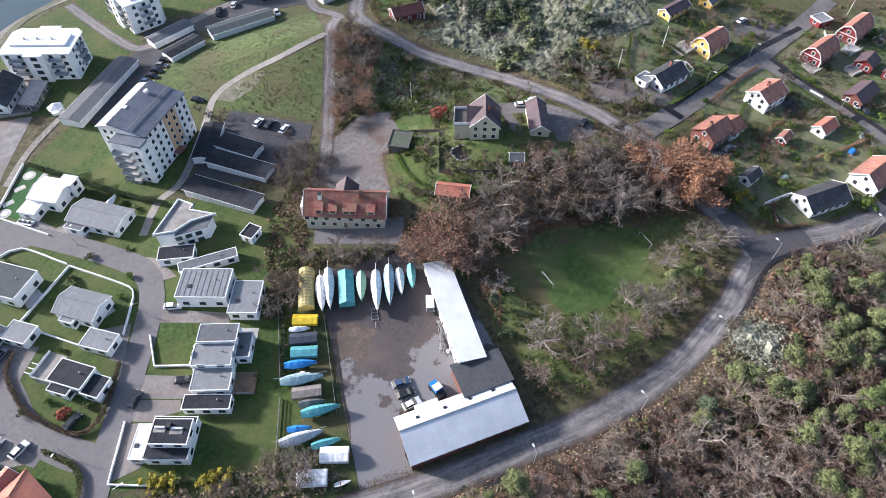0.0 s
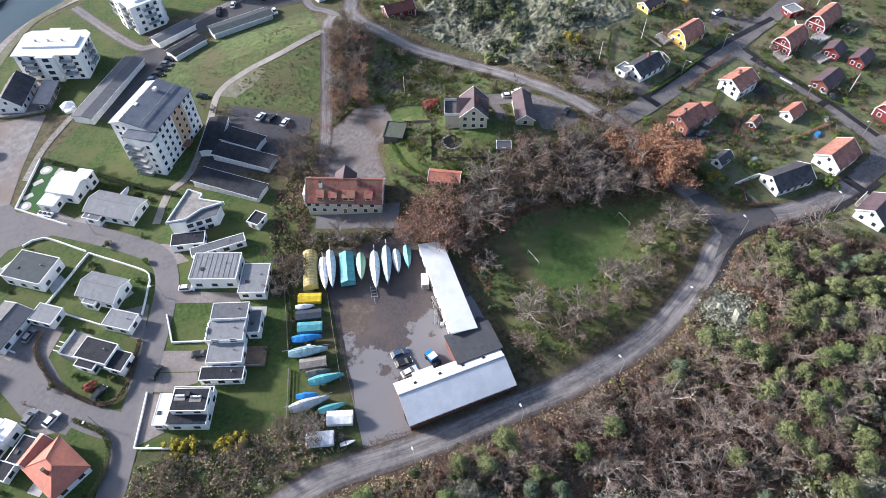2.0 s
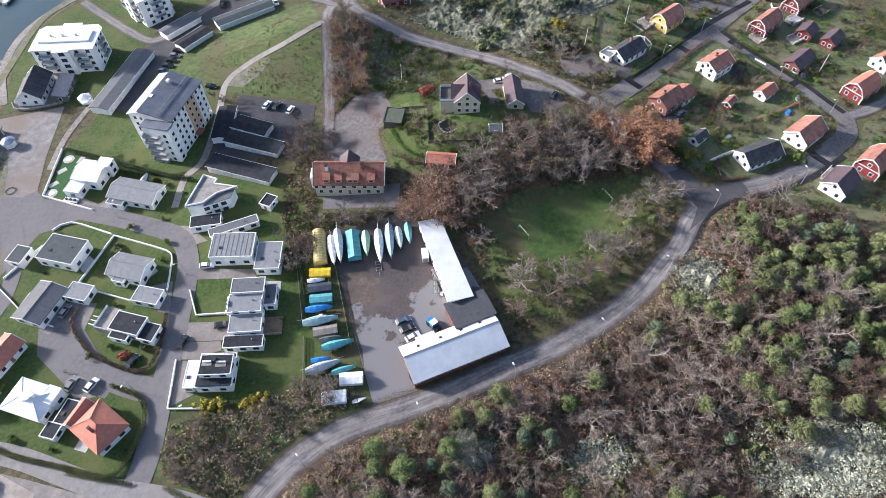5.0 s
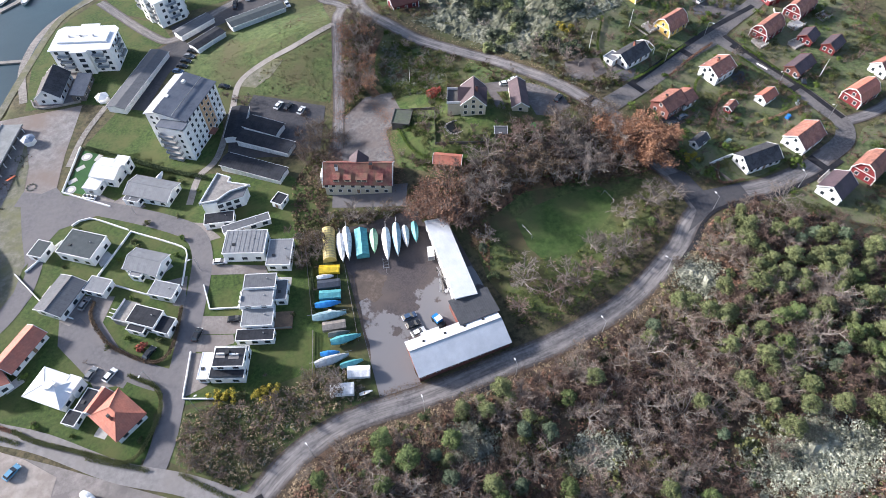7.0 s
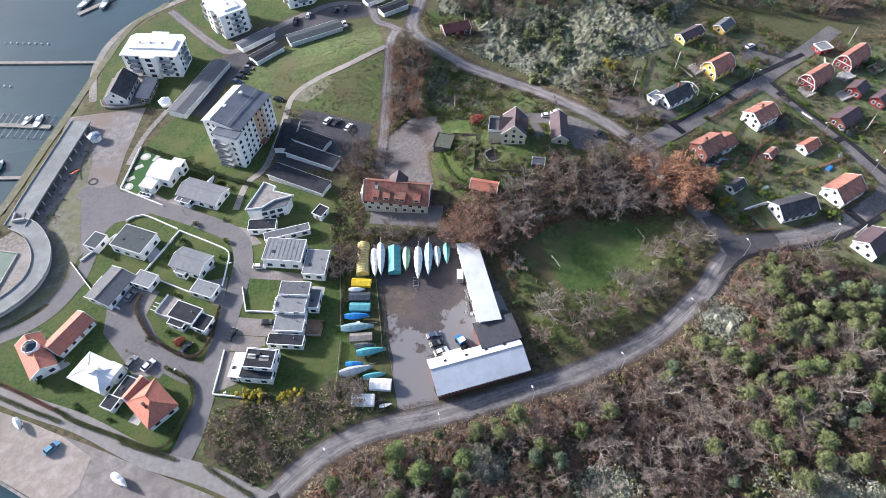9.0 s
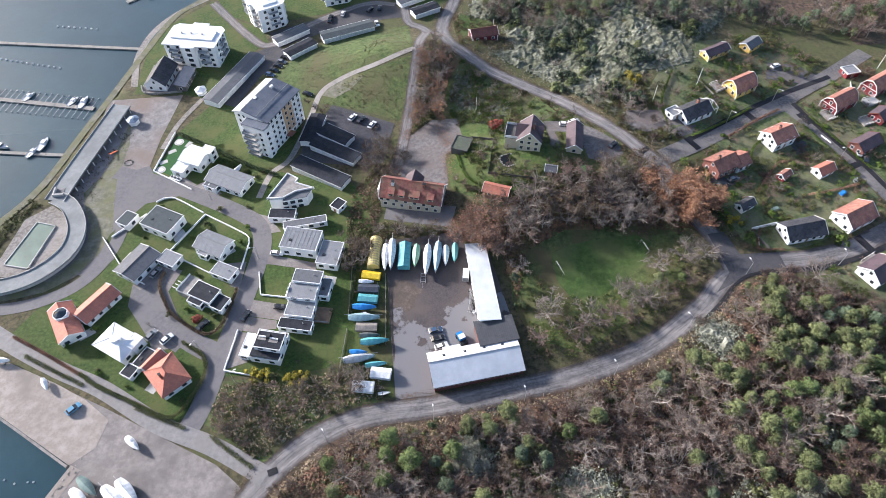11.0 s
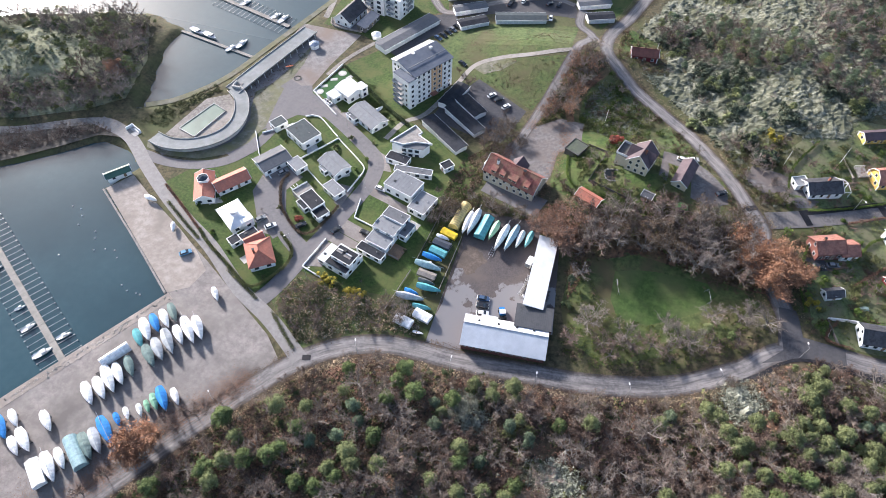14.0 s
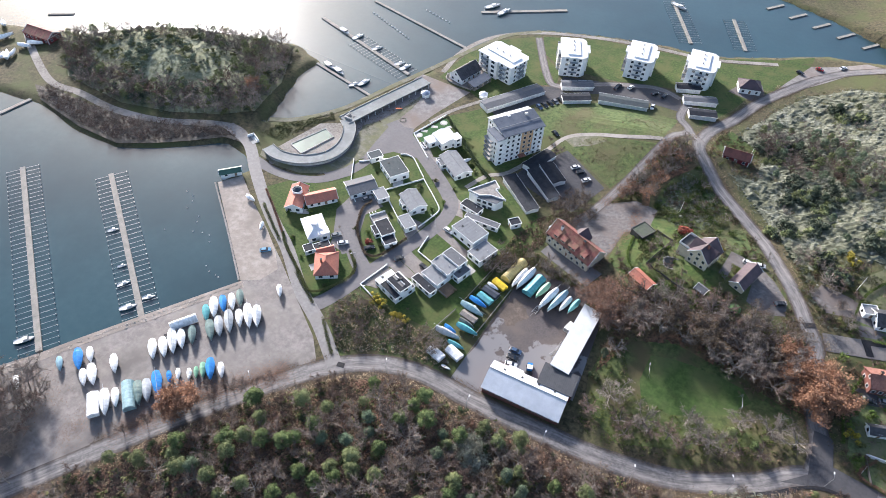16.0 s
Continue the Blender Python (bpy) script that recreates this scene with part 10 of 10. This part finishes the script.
wall_line("garden_wall", [(124.7, 75.8), (130, 76.8), (134.4, 77.4)], 1.5, .25, white_wall, "white rendered garden wall beside a long house", "wall")
wall_line("garden_fence", [(124.7, 75.6), (126.2, 71), (127.8, 66.8)], 1.1, .12, dark_wall, "dark board fence round a lawn", "fence")
pergola = thing("conservatory_frame", at(131.6, 135.9, 22), "white open conservatory frame on a cottage gable", "frame")
for x, y in ((-1.3, -3.4), (1.6, -3.4), (1.6, 0), (1.6, 3.4), (-1.3, 3.4)):
    part("post", boxed(x - .09, y - .09, -.3, x + .09, y + .09, 2.7 if y else 3.8), white_trim, pergola)
for y, z in ((-3.4, 2.7), (3.4, 2.7), (0, 3.8)):
    part("beam", boxed(-1.4, y - .08, z - .16, 1.7, y + .08, z), white_trim, pergola)
for a, b in (((1.6, -3.4, 2.66), (1.6, 0, 3.76)), ((1.6, 3.4, 2.66), (1.6, 0, 3.76))):
    bm = bmesh.new()
    tube(bm, a, b, .09, .09, 4)
    part("rafter", bm, white_trim, pergola)
def deck(x, y, L, W, ang, h, material, label, rail=True):
    d = thing("terrace", at(x, y, ang), label, "terrace")
    part("platform", boxed(-L / 2, -W / 2, -.6, L / 2, W / 2, h), material, d)
    if rail:
        for y0 in (-W / 2, W / 2 - .08):
            r0 = part("rail", boxed(-L / 2, y0, h + .85, L / 2, y0 + .08, h + .95), white_trim, d)
            for k in range(int(L / .8) + 1):
                part("baluster", boxed(-L / 2 + k * .8, y0, h + .03, -L / 2 + k * .8 + .07, y0 + .07, h + .85), white_trim, r0)
    return d
deck(192, 123.4, 5, 4, 14, .8, wood_gray, "grey timber terrace with white rails beside a red house")
deck(214.2, 136.2, 5, 4, 14, .7, wood_gray, "grey timber terrace with white rails beside a red house")
deck(199.8, 134.2, 6, 4, 14, 1.0, concrete, "pale terrace with white rails beside a red house")
deck(178.6, 128.2, 4, 5, 14, .7, wood_gray, "small porch deck with white rails")
deck(158.5, 58.6, 6.5, 4, 24, .8, wood_gray, "grey timber terrace with white rails")
deck(140, 147.6, 4, 5, 18, .6, wood_gray, "weathered veranda of a yellow house")
deck(130, 99.8, 5, 3, 27, .5, wood, "low timber deck behind a brick house", False)
drape("paved_drive", [(157, 108), (161, 110.4), (163.4, 115), (160, 118), (156.6, 117)], asphalt_new, .1, "dark asphalt drive beside a white house", "drive")
drape("paved_drive", [(117, 99), (121, 94), (128, 97), (124, 101)], asphalt_new, .1, "dark asphalt drive beside a brick house", "drive")
drape("paved_drive", [(112, 124), (116, 121), (122, 123.6), (124, 127.4), (117, 127)], yard_gravel, .1, "grey gravel drive before a white cottage", "drive")
drape("paved_drive", [(163, 152), (176, 148), (186, 153), (180, 160), (168, 162)], yard_gravel, .1, "grey gravel turning place", "drive")
for x, y, a, c, lab in ((164.2, 88.6, 30, "blue", "bright blue tarpaulin over a pile in a garden"), (172, 94, 60, "gray", "grey tarpaulin over a pile in a garden"), (137, 84, 15, "graygreen", "green tarpaulin over a pile in a garden")):
    t = thing("covered_pile", at(x, y, a), lab, "pile")
    bm = bmesh.new()
    box(bm, -1.5, -.8, 0, 1.5, .8, .8)
    bmesh.ops.bevel(bm, geom=bm.edges[:], offset=.3, segments=2, affect='EDGES')
    part("tarpaulin", bm, TARP[c], t)
    part("pallet", boxed(-1.6, -.9, -.1, 1.6, .9, .05), wood_gray, t)
# garden of the pale-roofed villa by the lot
turf = mat("turf", (0.016, 0.07, 0.016), (0.028, 0.10, 0.024), (0.02, 0.075, 0.02), fine=1.2, coarse=.2, rough=.95, bump=.4, local=False)
drape("artificial_turf", [(-84.6, 136.4), (-79.8, 155.2), (-74, 151), (-73, 146), (-76, 140), (-75, 133), (-76, 130.4)], turf, .08, "bright artificial turf behind a white wall", "lawn")
for x, y in ((-78.4, 151.2), (-83.3, 136.2)):
    p = thing("round_patio", at(x, y, 0), "round pale concrete patio with a ring pattern", "patio")
    bm = bmesh.new()
    tube(bm, (0, 0, -.2), (0, 0, .14), 1.9, 1.9, 24)
    part("slab", bm, concrete, p)
    bm = bmesh.new()
    tube(bm, (0, 0, .14), (0, 0, .2), 1.0, 1.0, 20)
    part("centre_disc", bm, white_trim, p)
for x, y, a in ((-74.4, 149.4, 60), (-80.4, 146, 25), (-82.8, 140.3, 25)):
    p = thing("garden_bed_slab", at(x, y, a), "pale stone slab in artificial turf", "slab")
    part("slab", boxed(-1.6, -.9, -.2, 1.6, .9, .16), concrete, p)
t = thing("garden_table", at(-76.8, 130.6, -28), "white garden bench with three dark planters", "table")
part("tabletop", boxed(-2.4, -.9, .5, 2.4, .9, .62), white_trim, t)
for k in range(3):
    bm = bmesh.new()
    tube(bm, (-1.5 + k * 1.5, 0, .62), (-1.5 + k * 1.5, 0, 1.0), .42, .48, 10)
    part("planter", bm, dark_metal, t)
for sx in (-2.2, 2.2):
    part("leg", boxed(sx - .08, -.8, 0, sx + .08, .8, .5), white_trim, t)
# play hut and slide on the lot
blue_gray = plain("blue_gray", (0.20, 0.25, 0.33), 0.6)
h = thing("play_hut", at(-98.4, 165.0, 20), "six-sided grey-blue kiosk on the gravel lot", "kiosk")
bm = bmesh.new()
tube(bm, (0, 0, 0), (0, 0, 2.2), 2.2, 2.2, 6)
part("hut_wall", bm, white_wall, h)
bm = bmesh.new()
tube(bm, (0, 0, 2.2), (0, 0, 3.2), 2.7, .15, 6)
part("hut_roof", bm, blue_gray, h)
orange_paint = plain("orange_paint", (0.65, 0.16, 0.06), 0.5)
s = thing("play_slide", at(-103, 147.4, 62), "orange plastic slide on a weedy bank", "slide")
bm = bmesh.new()
slab(bm, [(-2, -.35, 1.7), (1.8, -.35, .35), (1.8, .35, .35), (-2, .35, 1.7)], .1)
part("chute", bm, orange_paint, s)
for sy in (-.4, .4):
    bm = bmesh.new()
    tube(bm, (-2, sy, 0), (-2, sy, 2.1), .06, .06, 6)
    part("ladder_post", bm, gray_metal, s)
for x, y in ((-96.4, 141.6), (-101.6, 157.5)):
    b = thing("stone_ring", at(x, y, 0), "low ring of pale stones on gravel", "stones")
    for k in range(10):
        a = k * .628
        bm = bmesh.new()
        bmesh.ops.create_icosphere(bm, subdivisions=1, radius=.35)
        bmesh.ops.translate(bm, verts=bm.verts, vec=(1.5 * math.cos(a), 1.5 * math.sin(a), .12))
        part("stone", bm, rock_mat, b)
boat(-53.4, 131, 5.6, 60, "white", "small boat under a white cover behind a bungalow")

# boulders in the wood and on the heath
grove("boulders", "mossy grey boulders on a wood floor", "stones", [(x, y, float(rng.uniform(.7, 2.0)), 1.2) for x, y in scatter(SOUTH, 230, 3, 330, CLEAR)], rock_mat, octa, (0,))
grove("boulders", "lichen-covered boulders on a heath", "stones", [(x, y, float(rng.uniform(.8, 2.6)), 1.3) for x, y in scatter(HEATH, 420, 2, 331, [(LANE, 5)])], rock_mat, octa, (0,))
drape("mud_shore", [(-150, 83.5), (-158, 86.6), (-170, 83), (-194, 70.4), (-222, 63.6), (-258, 61), (-270, 58), (-256, 51.6), (-222, 48.6), (-197, 50.4), (-183, 60), (-170, 71), (-158.4, 82)], mud, .05, "grey-brown muddy shore", "shore")
grove("boulders", "grey rubble stones on a rough slope", "stones", [(x, y, float(rng.uniform(.4, 1.0)), 1.2) for x, y in scatter(SLOPE, 160, 1.2, 332, CLEAR)], rock_mat, octa, (0,))
growth("lichen_thicket", "pale lichen-covered thicket in a wood", "thicket", clumps([(50, -22), (110, -34), (160, 10), (146, 38), (110, 24), (80, 4)], 110, 333, (1.2, 2.6), .06, .1), lichen_scrub)
grove("far_woodland", "leafless brown wood behind the viewpoint", "woodland", [(x, y, float(rng.uniform(.5, .9)), 1.3) for x, y in scatter([(-90, -80), (-40, -56), (20, -28), (60, -28), (110, -40), (170, 10), (230, -60), (200, -160), (-60, -170)], 230, 6, 334)], twig_brown, BRUSH)
# sea wall embankment and lines of small floats
ribbon("embankment", [(-150, 103.6), (-139, 112.4), (-127, 131.6), (-118.4, 160.4), (-110.6, 186.4), (-102, 216), (-92.6, 243), (-78, 259)], 3.0, worn_grass, .13, "worn grassy embankment along the water", "bank")
grove("shore_stones", "grey stones below an embankment", "stones", along([(-154, 101.6), (-148.8, 105.8), (-140.4, 113.6), (-129, 132.2), (-120.4, 160.4), (-112.4, 186.4), (-104, 216), (-95, 244)], 700, .8), rock_mat, octa, (0,))
def float_line(a, b, n):
    bm = bmesh.new()
    for k in range(n):
        t = k / (n - 1)
        m = Matrix.Translation((a[0] + (b[0] - a[0]) * t, a[1] + (b[1] - a[1]) * t, -.45))
        bmesh.ops.create_icosphere(bm, subdivisions=1, radius=.55, matrix=m)
    tagged(mesh_ob("float_line", bm, white_trim), "line of small white mooring floats on water", "floats", kind="stuff")
for a, b, n in FLOATS:
    float_line(a, b, n)
for x, y, h in ((18.4, 12.6, 6.5), (20.6, 14.6, 5.5), (16, 10, 5.5), (101, -12, 6), (92, -13, 6), (97, -9, 5.5), (106, -8, 5.5), (118, 26, 5.5), (122, 30, 5), (112, 32, 4.5)):
    tree("pale", x, y, h, 1.3)
drape("rough_lawn", GROUNDS, meadow, .03, "rough grass in a large villa garden", "lawn")
for o in ([(-53.6, 90.4), (-50.6, 92.2), (-53.4, 97), (-56.2, 95.6)], [(-72.4, 99), (-68.6, 102), (-70.6, 105), (-74, 102.4)], [(-89.6, 93), (-87.4, 96.6), (-84.6, 95), (-86.6, 91.4)], [(-96.4, 62.4), (-92, 65), (-93.4, 67.6), (-97.4, 65)], [(-73.4, 43.4), (-70.6, 41.6), (-68.8, 44.4), (-71.6, 46.2)], [(-61.6, 75), (-58.4, 79), (-60.6, 80.6), (-63.8, 76.6)], [(-21, 75), (-16.8, 73.8), (-16, 77), (-20.2, 78.2)]):
    drape("patio", o, concrete, .1, "pale concrete patio beside a villa", "patio")
r_ = np.random.default_rng(350)
for x, y, k in ((-55.4, 66.6, "olivebush"), (-62, 66.2, "greenbush"), (-52.4, 69.6, "olivebush"), (-64.4, 70.4, "greenbush"), (-49.2, 95.6, "greenbush"), (-61, 103.4, "olivebush"), (-66.8, 99.8, "greenbush"), (-83.6, 102.6, "olivebush"), (-79.4, 116.4, "greenbush"), (-46.6, 127.4, "olivebush"), (-41, 121.6, "greenbush"), (-14.4, 84, "olivebush"), (-13.8, 93.6, "brownbare"), (-17.6, 64, "olivebush"), (-78.6, 45, "greenbush"), (-88.6, 51.6, "olivebush"), (-99.6, 60.6, "greenbush"), (-61.8, 38.4, "olivebush")):
    tree(k, x, y, float(r_.uniform(1.0, 1.9)) if "bush" in k else 4.0, 1.1)
growth("lichen_thicket", "pale lichen-covered scrub on a wooded hill", "thicket", clumps([(80, -16), (86, -10), (98, -10), (108, -14), (112, -26), (96, -30), (84, -24)], 260, 360, (.5, 1.2)), lichen_scrub)
growth("lichen_thicket", "pale lichen-covered scrub among trees", "thicket", clumps([(38, 1), (44, 4), (54, 3), (56, -1), (48, -4), (40, -3)], 110, 361, (.5, 1.1)), lichen_scrub)
for x, y, h in ((29, 8, 4.2), (33, 4, 3.6), (26, 16, 3.4), (62, -3, 3.4), (38, 10, 3.2), (108, 26, 3.8), (96, 44, 3.4), (5, 4, 3.4), (-12, -2, 3.2)):
    tree("rust", x, y, h, 1.4)
